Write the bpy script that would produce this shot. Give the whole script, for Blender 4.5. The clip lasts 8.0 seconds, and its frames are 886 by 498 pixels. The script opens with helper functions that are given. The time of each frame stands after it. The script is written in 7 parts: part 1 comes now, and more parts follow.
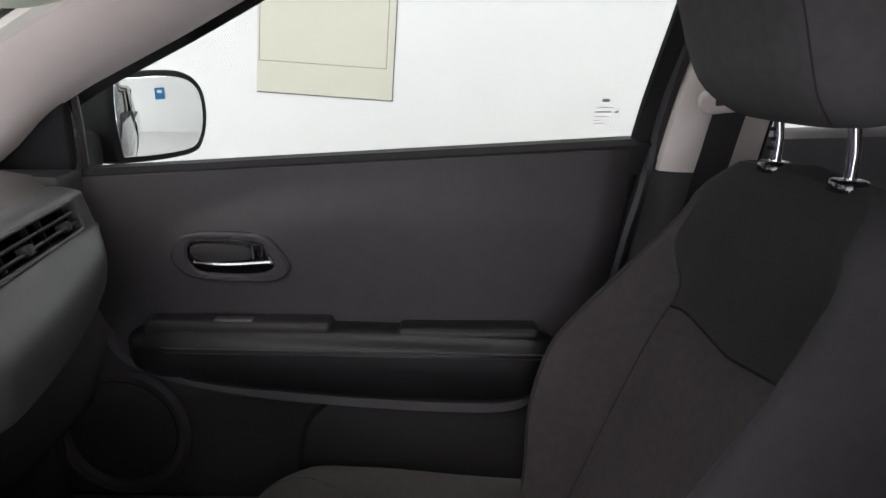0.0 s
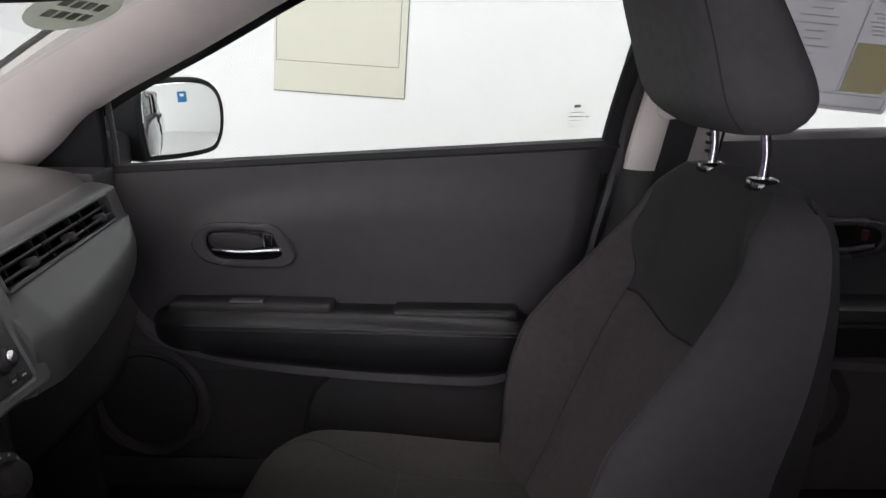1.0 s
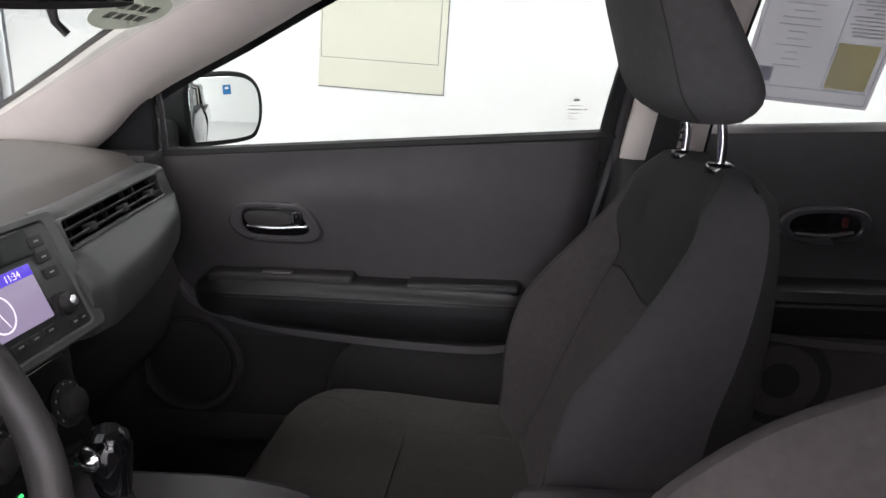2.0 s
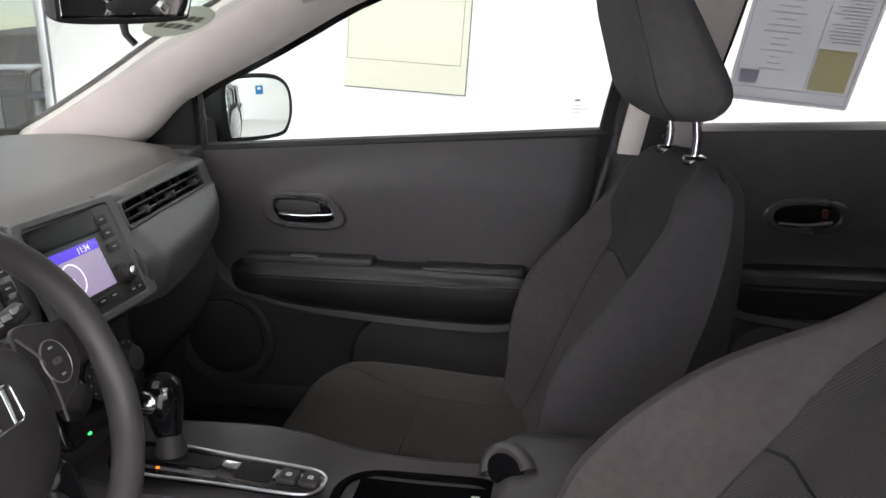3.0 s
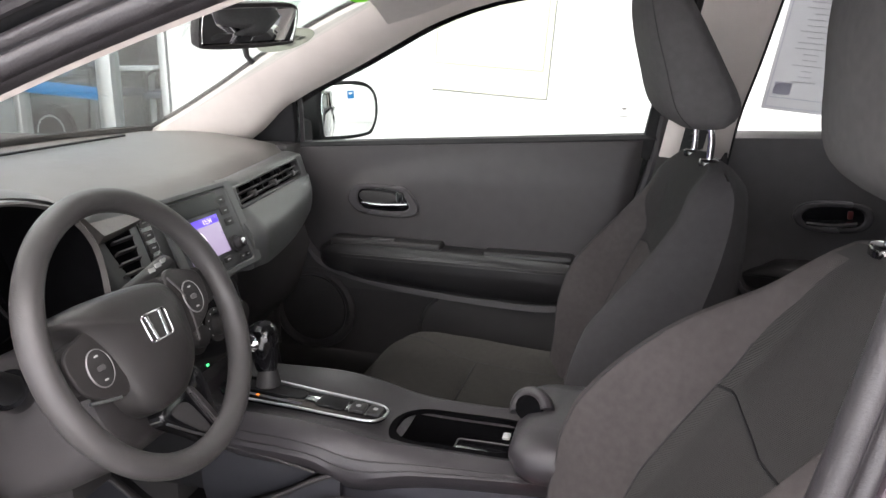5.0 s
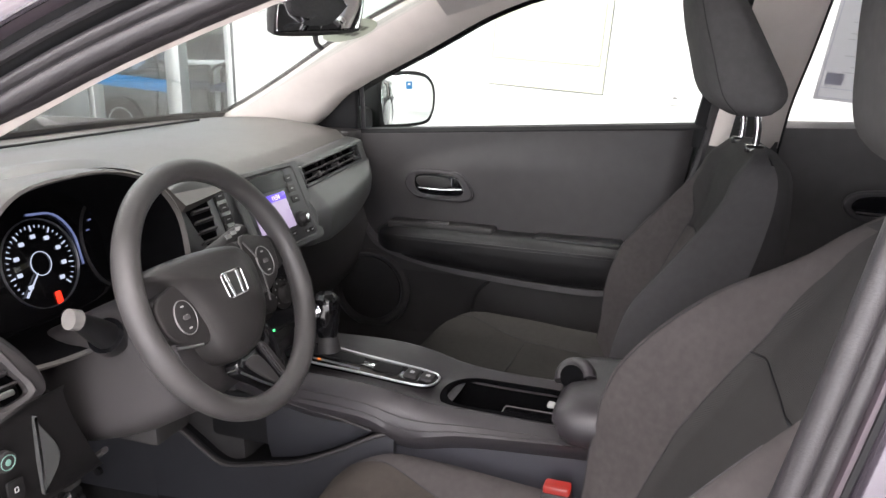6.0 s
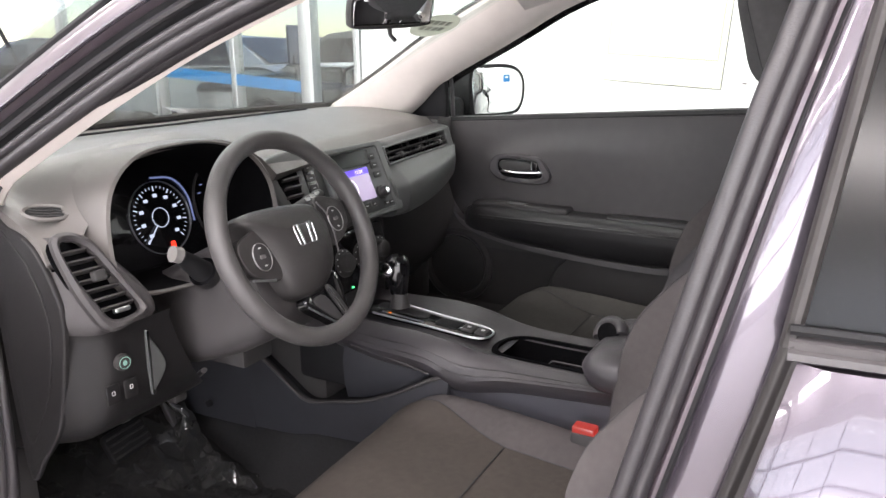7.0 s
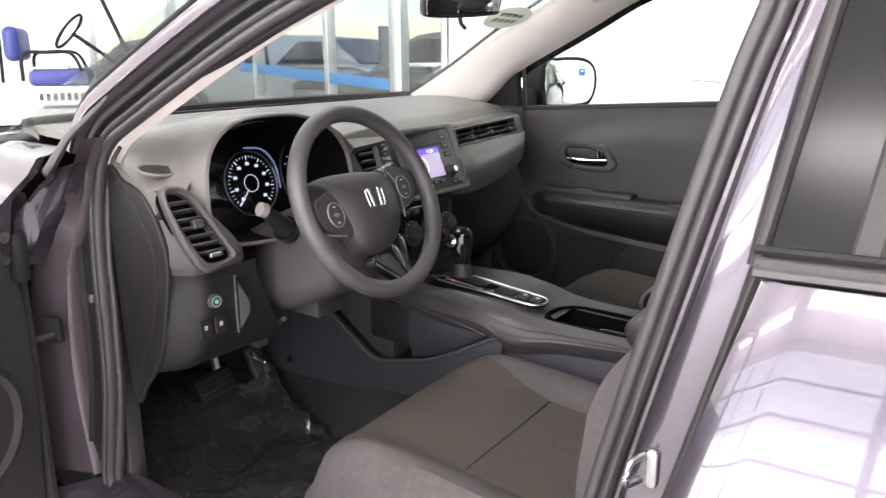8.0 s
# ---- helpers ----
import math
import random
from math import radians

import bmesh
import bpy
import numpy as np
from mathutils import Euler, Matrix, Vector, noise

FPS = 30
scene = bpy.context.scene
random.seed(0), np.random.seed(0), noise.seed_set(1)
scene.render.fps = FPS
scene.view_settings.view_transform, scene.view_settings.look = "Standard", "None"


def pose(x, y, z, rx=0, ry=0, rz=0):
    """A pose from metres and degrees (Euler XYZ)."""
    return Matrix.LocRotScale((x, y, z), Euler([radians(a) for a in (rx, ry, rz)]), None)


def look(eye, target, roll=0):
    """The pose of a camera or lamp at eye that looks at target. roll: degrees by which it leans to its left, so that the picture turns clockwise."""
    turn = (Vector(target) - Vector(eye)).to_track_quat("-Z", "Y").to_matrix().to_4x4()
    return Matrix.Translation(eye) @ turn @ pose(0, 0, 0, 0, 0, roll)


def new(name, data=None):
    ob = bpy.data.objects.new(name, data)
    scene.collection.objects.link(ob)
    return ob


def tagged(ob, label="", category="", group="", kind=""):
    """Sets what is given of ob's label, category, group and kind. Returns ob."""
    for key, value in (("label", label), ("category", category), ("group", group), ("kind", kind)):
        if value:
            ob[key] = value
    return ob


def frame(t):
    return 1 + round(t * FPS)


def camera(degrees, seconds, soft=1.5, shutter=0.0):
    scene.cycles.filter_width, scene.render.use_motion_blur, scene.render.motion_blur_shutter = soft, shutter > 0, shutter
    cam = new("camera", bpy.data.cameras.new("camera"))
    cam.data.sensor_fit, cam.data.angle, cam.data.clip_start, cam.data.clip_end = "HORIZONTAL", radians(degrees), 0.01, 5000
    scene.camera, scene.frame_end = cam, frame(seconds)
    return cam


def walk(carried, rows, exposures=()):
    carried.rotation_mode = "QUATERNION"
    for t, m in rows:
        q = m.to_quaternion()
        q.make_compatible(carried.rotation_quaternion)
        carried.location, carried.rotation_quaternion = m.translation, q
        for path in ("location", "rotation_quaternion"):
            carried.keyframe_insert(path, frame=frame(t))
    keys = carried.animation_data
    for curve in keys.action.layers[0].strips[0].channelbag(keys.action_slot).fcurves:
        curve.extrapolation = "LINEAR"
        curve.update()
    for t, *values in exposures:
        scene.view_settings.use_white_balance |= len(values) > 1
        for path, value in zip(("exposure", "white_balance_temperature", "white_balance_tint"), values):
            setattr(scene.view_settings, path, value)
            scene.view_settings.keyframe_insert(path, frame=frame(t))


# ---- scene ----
cam = camera(60.2, 8.0)
PATH = [
    (0, (0.028, -0.462, 1.202), (-0.019, 1.475, 0.707), 0.0),
    (0.5, (0.049, -0.539, 1.214), (-0.02, 1.396, 0.712), 0.0),
    (1, (0.081, -0.601, 1.228), (-0.013, 1.331, 0.721), -0.1),
    (2.3, (0.173, -0.782, 1.229), (-0.058, 1.138, 0.717), 0.1),
    (2.5, (0.18, -0.812, 1.23), (-0.054, 1.108, 0.72), 0.0),
    (3, (0.2, -0.88, 1.238), (-0.077, 1.033, 0.726), 0.2),
    (3.5, (0.225, -0.936, 1.249), (-0.107, 0.97, 0.74), 0.3),
    (4, (0.27, -1.007, 1.261), (-0.123, 0.886, 0.751), 0.4),
    (4.5, (0.295, -1.06, 1.271), (-0.154, 0.821, 0.76), 0.5),
    (5.8, (0.318, -1.165, 1.252), (-0.281, 0.672, 0.738), 0.5),
    (6, (0.329, -1.182, 1.251), (-0.304, 0.643, 0.733), 0.6),
    (6.5, (0.418, -1.237, 1.245), (-0.362, 0.531, 0.727), 0.1),
    (7, (0.524, -1.288, 1.229), (-0.421, 0.398, 0.716), -0.6),
    (7.5, (0.578, -1.321, 1.204), (-0.485, 0.294, 0.694), -0.8),
    (8, (0.64, -1.382, 1.196), (-0.494, 0.187, 0.693), -0.3),
]
EXPOSURES = [(0.0, -0.05, 6460, 19), (1.0, 0.0, 6460, 19.5), (2.5, 0.32, 6490, 17), (3.5, 0.54, 6510, 15.5), (4.5, 0.84, 6550, 15), (6.0, 0.93, 6600, 16), (8.0, 1.04, 6600, 16)]
walk(cam, [(t, look(eye, target, roll)) for t, eye, target, roll in PATH],
     EXPOSURES)

LAMP_W = 75.0
DAY_W = (470.0, 235.0)

# ---- world, sun, lamps ----
world = bpy.data.worlds.new("sky")
scene.world = world
world.use_nodes = True
wn = world.node_tree
sky = wn.nodes.new("ShaderNodeTexSky")
sky.sky_type, sky.sun_disc, sky.sun_elevation, sky.sun_rotation = "NISHITA", False, radians(46), radians(79)
sky.dust_density = 0.3
wn.links.new(sky.outputs["Color"], wn.nodes["Background"].inputs["Color"])
wn.nodes["Background"].inputs["Strength"].default_value = 0.15
sun_data = bpy.data.lights.new("sun", "SUN")
sun_data.energy, sun_data.angle, sun_data.color = 4.5, radians(2), (1, 0.95, 0.88)
sun = new("sun", sun_data)
sun.matrix_world = look((10, 11, 17), (-6, 8, 0))


# ---- materials ----
def mat(name, color, rough=0.6, metal=0.0, var=0.12, scale=40.0, bump=0.0, bscale=600.0, coat=0.0, spec=0.5):
    m = bpy.data.materials.new(name)
    m.use_nodes = True
    nt = m.node_tree
    b = nt.nodes["Principled BSDF"]
    b.inputs["Roughness"].default_value, b.inputs["Metallic"].default_value = rough, metal
    b.inputs["Coat Weight"].default_value = coat
    b.inputs["Specular IOR Level"].default_value = spec
    tc = nt.nodes.new("ShaderNodeTexCoord")
    n1, n2 = nt.nodes.new("ShaderNodeTexNoise"), nt.nodes.new("ShaderNodeTexNoise")
    n1.inputs["Scale"].default_value, n2.inputs["Scale"].default_value = scale, scale / 9
    n1.inputs["Detail"].default_value = n2.inputs["Detail"].default_value = 4
    for n in (n1, n2):
        nt.links.new(tc.outputs["Object"], n.inputs["Vector"])
    add = nt.nodes.new("ShaderNodeMath")
    add.operation = "ADD"
    nt.links.new(n1.outputs["Fac"], add.inputs[0])
    nt.links.new(n2.outputs["Fac"], add.inputs[1])
    mr = nt.nodes.new("ShaderNodeMapRange")
    mr.inputs["From Min"].default_value, mr.inputs["From Max"].default_value = 0.6, 1.4
    mr.inputs["To Min"].default_value, mr.inputs["To Max"].default_value = 1 - var, 1 + var
    nt.links.new(add.outputs[0], mr.inputs["Value"])
    mul = nt.nodes.new("ShaderNodeMix")
    mul.data_type, mul.blend_type = "RGBA", "MULTIPLY"
    mul.inputs["Factor"].default_value = 1
    mul.inputs["A"].default_value = (*color, 1)
    nt.links.new(mr.outputs["Result"], mul.inputs["B"])
    nt.links.new(mul.outputs["Result"], b.inputs["Base Color"])
    mr2 = nt.nodes.new("ShaderNodeMapRange")
    mr2.inputs["From Min"].default_value, mr2.inputs["From Max"].default_value = 0.3, 0.7
    mr2.inputs["To Min"].default_value, mr2.inputs["To Max"].default_value = max(0.02, rough - var * 0.4), min(1, rough + var * 0.4)
    nt.links.new(n2.outputs["Fac"], mr2.inputs["Value"])
    nt.links.new(mr2.outputs["Result"], b.inputs["Roughness"])
    if bump:
        n3 = nt.nodes.new("ShaderNodeTexNoise")
        n3.inputs["Scale"].default_value, n3.inputs["Detail"].default_value = bscale, 2
        nt.links.new(tc.outputs["Object"], n3.inputs["Vector"])
        bp = nt.nodes.new("ShaderNodeBump")
        bp.inputs["Strength"].default_value, bp.inputs["Distance"].default_value = bump, 0.001
        nt.links.new(n3.outputs["Fac"], bp.inputs["Height"])
        nt.links.new(bp.outputs["Normal"], b.inputs["Normal"])
    return m


def glow(name, color, strength):
    m = mat(name, (0.02, 0.02, 0.02), 0.3)
    b = m.node_tree.nodes["Principled BSDF"]
    b.inputs["Emission Color"].default_value, b.inputs["Emission Strength"].default_value = (*color, 1), strength
    return m


def woven(name, color, second, rows, rough=0.9, slant=1.0):
    """Fabric with fine slanted ribs in two tones."""
    m = mat(name, color, rough, 0, 0.15, 60, 0.6, 1400, 0, 0.15)
    nt = m.node_tree
    b = nt.nodes["Principled BSDF"]
    tc = nt.nodes["Texture Coordinate"]
    mp = nt.nodes.new("ShaderNodeMapping")
    mp.inputs["Rotation"].default_value = (slant, 0, 0)
    wv = nt.nodes.new("ShaderNodeTexWave")
    wv.bands_direction = "Z"
    wv.inputs["Scale"].default_value, wv.inputs["Distortion"].default_value = rows, 0.6
    wv.inputs["Detail"].default_value, wv.inputs["Detail Scale"].default_value = 2, 3
    nt.links.new(tc.outputs["Object"], mp.inputs["Vector"])
    nt.links.new(mp.outputs["Vector"], wv.inputs["Vector"])
    mx = nt.nodes.new("ShaderNodeMix")
    mx.data_type = "RGBA"
    mx.inputs["B"].default_value = (*second, 1)
    src = b.inputs["Base Color"].links[0].from_socket
    nt.links.new(src, mx.inputs["A"])
    nt.links.new(wv.outputs["Fac"], mx.inputs["Factor"])
    nt.links.new(mx.outputs["Result"], b.inputs["Base Color"])
    bp = nt.nodes.new("ShaderNodeBump")
    bp.inputs["Strength"].default_value, bp.inputs["Distance"].default_value = 0.5, 0.001
    nt.links.new(wv.outputs["Fac"], bp.inputs["Height"])
    old = b.inputs["Normal"].links[0].from_socket
    nt.links.new(old, bp.inputs["Normal"])
    nt.links.new(bp.outputs["Normal"], b.inputs["Normal"])
    return m


def glass(name, tint, rough=0.0, least=0.03):
    m = bpy.data.materials.new(name)
    m.use_nodes = True
    nt = m.node_tree
    out = nt.nodes["Material Output"]
    tr, gl, mx = (nt.nodes.new("ShaderNodeBsdfTransparent"), nt.nodes.new("ShaderNodeBsdfGlossy"), nt.nodes.new("ShaderNodeMixShader"))
    lw, pw = nt.nodes.new("ShaderNodeLayerWeight"), nt.nodes.new("ShaderNodeMath")
    lw.inputs["Blend"].default_value = 0.5
    pw.operation = "POWER"
    pw.inputs[1].default_value = 4.0
    sc = nt.nodes.new("ShaderNodeMapRange")
    sc.inputs["To Min"].default_value, sc.inputs["To Max"].default_value = least, 0.85
    nt.links.new(lw.outputs["Facing"], pw.inputs[0])
    nt.links.new(pw.outputs[0], sc.inputs["Value"])
    tr.inputs["Color"].default_value, gl.inputs["Roughness"].default_value = (*tint, 1), rough
    nt.links.new(sc.outputs["Result"], mx.inputs["Fac"])
    nt.links.new(tr.outputs["BSDF"], mx.inputs[1])
    nt.links.new(gl.outputs["BSDF"], mx.inputs[2])
    nt.links.new(mx.outputs["Shader"], out.inputs["Surface"])
    return m


def paper(name, color):
    """Thin paper that lets some light through."""
    m = mat(name, color, 0.8, 0, 0.05, 12)
    nt = m.node_tree
    b, out = nt.nodes["Principled BSDF"], nt.nodes["Material Output"]
    tl, mx = nt.nodes.new("ShaderNodeBsdfTranslucent"), nt.nodes.new("ShaderNodeMixShader")
    nt.links.new(b.inputs["Base Color"].links[0].from_socket, tl.inputs["Color"])
    mx.inputs["Fac"].default_value = 0.62
    nt.links.new(b.outputs["BSDF"], mx.inputs[1])
    nt.links.new(tl.outputs["BSDF"], mx.inputs[2])
    nt.links.new(mx.outputs["Shader"], out.inputs["Surface"])
    return m


M_PLASTIC = mat("dark grained plastic", (0.040, 0.037, 0.038), 0.50, 0, 0.14, 30, 0.4, 900, 0, 0.4)
M_DASH = mat("charcoal dashboard pad", (0.096, 0.089, 0.084), 0.42, 0, 0.12, 25, 0.45, 800)
M_FASCIA = mat("satin charcoal fascia", (0.072, 0.0745, 0.074), 0.38, 0, 0.1, 20, 0.2, 1000)
M_LOWER = mat("black lower plastic", (0.028, 0.0266, 0.0270), 0.55, 0, 0.15, 30, 0.35, 900, 0, 0.35)
M_STRIP = mat("grey satin trim", (0.09, 0.086, 0.088), 0.42, 0, 0.08, 30, 0.15, 900)
M_LEATHER = mat("black stitched leatherette", (0.015, 0.0145, 0.0155), 0.36, 0, 0.15, 50, 0.45, 700, 0, 0.4)
M_PAD = mat("padded charcoal leatherette", (0.034, 0.031, 0.034), 0.38, 0, 0.15, 50, 0.5, 700, 0, 0.45)
M_GLOSS = mat("gloss black plastic", (0.006, 0.006, 0.007), 0.08, 0, 0.05, 20, 0, 1, 0.5)
# Near-black stands for deep shade inside vents, hood, cup well and lid notch.
M_VOID = mat("recess shade black", (0.004, 0.004, 0.0045), 0.95, 0, 0.2, 40, 0.2, 500, 0, 0.02)
M_SLOT = mat("black display cover", (0.006, 0.006, 0.007), 0.2, 0, 0.05, 20, 0, 1, 0, 0.15)
M_BLACK = mat("matt black rubber", (0.010, 0.010, 0.011), 0.6, 0, 0.15, 40, 0.2, 500, 0, 0.2)
M_SEAL = mat("grey rubber weatherstrip", (0.026, 0.0238, 0.0260), 0.45, 0, 0.15, 50, 0.3, 500)
M_BELT = mat("grey rubber belt strip", (0.042, 0.0385, 0.040), 0.5, 0, 0.12, 40, 0.2, 500)
M_RUBBER = mat("brown-grey window rubber", (0.018, 0.0158, 0.0155), 0.6, 0, 0.12, 40, 0.2, 500)
M_NAVY = mat("dark blue-grey plastic", (0.022, 0.0225, 0.027), 0.5, 0, 0.12, 30, 0.35, 900, 0, 0.35)
M_NAVYSIDE = mat("blue-grey console plastic", (0.030, 0.030, 0.037), 0.5, 0, 0.12, 30, 0.35, 900, 0, 0.35)
M_CHROME = mat("chrome", (0.75, 0.75, 0.77), 0.12, 1, 0.05, 30)
M_SATIN = mat("satin silver", (0.55, 0.55, 0.57), 0.3, 1, 0.08, 30)
M_RING = mat("dull silver ring", (0.30, 0.30, 0.30), 0.4, 0.7, 0.1, 40)
M_BEIGE = mat("warm light grey pillar trim", (0.585, 0.535, 0.505), 0.6, 0, 0.06, 25, 0.3, 700)
M_HEAD = mat("light grey headliner", (0.5, 0.47, 0.45), 0.95, 0, 0.06, 60, 0.5, 900)
M_FABRIC = mat("dark grey seat cloth", (0.064, 0.0575, 0.0575), 0.92, 0, 0.18, 90, 0.8, 1500, 0, 0.15)
M_BELTCLOTH = mat("black belt webbing", (0.022, 0.022, 0.023), 0.7, 0, 0.1, 200, 0.5, 1500, 0, 0.3)
# Cloth darkened by colour; it stands for the shaded sides of the passenger seat.
M_SIDE = mat("charcoal seat cloth, darkened", (0.040, 0.0382, 0.0403), 0.78, 0, 0.16, 70, 0.6, 1200, 0, 0.25)
M_INSERT = woven("fine ribbed dark seat cloth", (0.034, 0.033, 0.033), (0.045, 0.0435, 0.043), 125)
M_CARPET = mat("black carpet", (0.020, 0.020, 0.021), 0.95, 0, 0.3, 200, 0.9, 600, 0, 0.1)
M_PAINT = mat("steel purple metallic paint", (0.082, 0.071, 0.087), 0.24, 0.75, 0.06, 300, 0, 1, 1.0)
M_DARKPAINT = mat("painted jamb", (0.075, 0.060, 0.071), 0.35, 0.35, 0.1, 60, 0, 1, 0.4)
M_GLASS = glass("clear window glass", (0.87, 0.915, 0.897))
M_PANE = glass("clear showroom glass", (0.95, 0.97, 0.965))
M_TINT = glass("privacy tinted glass", (0.05, 0.05, 0.052), 0.16, 0.03)
M_MIRROR = mat("mirror silver", (0.86, 0.88, 0.88), 0.01, 1, 0.0, 5)
M_WALL = mat("white painted wall", (0.8, 0.8, 0.79), 0.8, 0, 0.03, 3, 0.1, 200)
M_FLOOR = mat("pale floor tile", (0.55, 0.54, 0.53), 0.3, 0, 0.08, 6, 0.05, 100)
M_CEIL = mat("white ceiling tile", (0.75, 0.75, 0.74), 0.9, 0, 0.05, 30, 0.3, 300)
M_ALU = mat("brushed aluminium", (0.6, 0.61, 0.62), 0.35, 0.9, 0.08, 20)
M_BLUE = mat("blue vinyl band", (0.002, 0.15, 0.38), 0.55, 0, 0.08, 10)
M_PAPER = mat("cream paper", (0.655, 0.640, 0.535), 0.8, 0, 0.03, 12)
M_GREYPAPER = paper("grey printed paper", (0.62, 0.62, 0.64))
M_YELLOW = paper("yellow print", (0.72, 0.68, 0.46))
M_INK = mat("dark ink", (0.12, 0.12, 0.12), 0.8)
# The buckle button is no lamp; emission is added to brighten its red.
M_RED_GLOW = glow("self-lit red push button", (0.9, 0.04, 0.02), 0.25)
M_GREYPANEL = mat("dark grey radio panel", (0.034, 0.035, 0.038), 0.35, 0, 0.06, 30)
M_SCREEN = glow("lilac display", (0.50, 0.42, 0.62), 0.55)
M_SCREENBLUE = glow("blue display", (0.12, 0.06, 0.85), 0.75)
M_SCREENWHITE = glow("white display line", (0.95, 0.85, 1.0), 1.0)
M_MARK = mat("white print", (0.42, 0.42, 0.42), 0.6)
M_LIT = glow("lit white dial mark", (0.70, 0.80, 1.0), 0.48)
M_LITBLUE = glow("lit blue dial line", (0.35, 0.45, 0.9), 0.22)
M_WARN = glow("lit red lamp", (1.0, 0.03, 0.01), 1.2)
M_RIMDIM = mat("dull dial rim", (0.20, 0.21, 0.23), 0.35, 0.6, 0.08, 30)
M_GREEN = glow("lit green lamp", (0.05, 1.0, 0.25), 1.2)
M_TEAL = mat("pale green print", (0.16, 0.30, 0.26), 0.5)
M_ASPHALT = mat("asphalt", (0.06, 0.06, 0.062), 0.9, 0, 0.2, 5, 0.5, 60)


# ---- mesh helpers ----
def part(name, bm, material, parent=None, label="", smooth=True):
    me = bpy.data.meshes.new(name)
    bmesh.ops.recalc_face_normals(bm, faces=bm.faces)
    bm.to_mesh(me)
    bm.free()
    me.materials.append(material)
    for p in me.polygons:
        p.use_smooth = smooth
    if smooth:
        me.set_sharp_from_angle(angle=radians(38))
    ob = new(name, me)
    ob.parent = parent
    if label:
        ob["label"] = label
    return ob


def thing(name, label, category, kind="", group="", at=(0, 0, 0)):
    ob = new(name)
    ob.location = at
    ob.empty_display_size = 0.05
    return tagged(ob, label, category, group, kind)


def cr(pts, n):
    """n points spaced along a smooth line through the control points."""
    p = [Vector(a) for a in pts]
    p = [p[0] * 2 - p[1]] + p + [p[-1] * 2 - p[-2]]
    out = []
    segs = len(p) - 3
    for k in range(n):
        s = k / (n - 1) * segs
        i = min(int(s), segs - 1)
        t = s - i
        a, b, c, d = p[i:i + 4]
        out.append(0.5 * (2 * b + (c - a) * t + (2 * a - 5 * b + 4 * c - d) * t * t + (3 * b - a - 3 * c + d) * t ** 3))
    return out


def lerp_table(tab, s):
    """Piecewise smooth value from rows (key, value)."""
    if s <= tab[0][0]:
        return tab[0][1]
    for (a, va), (b, vb) in zip(tab, tab[1:]):
        if s <= b:
            return va + (vb - va) * (s - a) / (b - a)
    return tab[-1][1]


def curve_table(tab, s):
    """Like lerp_table, through a smooth line."""
    if s <= tab[0][0]:
        return tab[0][1]
    if s >= tab[-1][0]:
        return tab[-1][1]
    for i in range(len(tab) - 1):
        a, b = tab[i], tab[i + 1]
        if s <= b[0]:
            ma = (b[1] - tab[i - 1][1]) / (b[0] - tab[i - 1][0]) if i else (b[1] - a[1]) / (b[0] - a[0])
            mb = (tab[i + 2][1] - a[1]) / (tab[i + 2][0] - a[0]) if i + 2 < len(tab) else (b[1] - a[1]) / (b[0] - a[0])
            h = b[0] - a[0]
            t = (s - a[0]) / h
            return ((2 * t ** 3 - 3 * t * t + 1) * a[1] + (t ** 3 - 2 * t * t + t) * h * ma
                    + (3 * t * t - 2 * t ** 3) * b[1] + (t ** 3 - t * t) * h * mb)


def smooth(a, b, x):
    t = min(1, max(0, (x - a) / (b - a)))
    return t * t * (3 - 2 * t)


def grid(rows, closed=False, caps=False, bm=None):
    """A skin over rows of points; closed joins each row's ends, caps closes the first and last row."""
    bm = bm or bmesh.new()
    vs = [[bm.verts.new(p) for p in r] for r in rows]
    m = len(vs[0])
    for i in range(len(vs) - 1):
        for j in range(m if closed else m - 1):
            k = (j + 1) % m
            bm.faces.new((vs[i][j], vs[i][k], vs[i + 1][k], vs[i + 1][j]))
    if caps:
        bm.faces.new(vs[0])
        bm.faces.new(vs[-1])
    return bm


def thick(rows, off):
    """A skin with a second one off metres away along off(vector), joined round the edge."""
    off = Vector(off)
    loop_rows = []
    for r in rows:
        r = [Vector(p) for p in r]
        loop_rows.append(r + [p + off for p in reversed(r)])
    return grid(loop_rows, True, True)


def tube(path, r, segs=10, flat=1.0, up=(0, 0, 1), closed=False, bm=None, r_end=None):
    """A swept round or flattened bar."""
    path = [Vector(p) for p in path]
    rows, n = [], len(path)
    for i, p in enumerate(path):
        a = path[(i - 1) % n] if closed or i else p
        b = path[(i + 1) % n] if closed or i < n - 1 else p
        d = (b - a).normalized()
        s = d.cross(Vector(up))
        if s.length < 1e-4:
            s = d.cross(Vector((1, 0, 0)))
        s.normalize()
        u = s.cross(d)
        rr = r if r_end is None else r + (r_end - r) * i / (n - 1)
        rows.append([p + s * rr * math.cos(2 * math.pi * k / segs) + u * rr * flat * math.sin(2 * math.pi * k / segs) for k in range(segs)])
    if closed:
        rows.append(rows[0])
        bm = grid(rows, True, False, bm)
        bmesh.ops.remove_doubles(bm, verts=bm.verts, dist=1e-6)
        return bm
    return grid(rows, True, True, bm)


def rrect(w, h, r, n=4, cx=0.0, cy=0.0):
    """Outline of a rounded rectangle."""
    out = []
    for sx, sy, a0 in ((1, 1, 0), (-1, 1, 90), (-1, -1, 180), (1, -1, 270)):
        for k in range(n + 1):
            a = radians(a0 + 90 * k / n)
            out.append((cx + sx * (w / 2 - r) + r * math.cos(a), cy + sy * (h / 2 - r) + r * math.sin(a)))
    return out


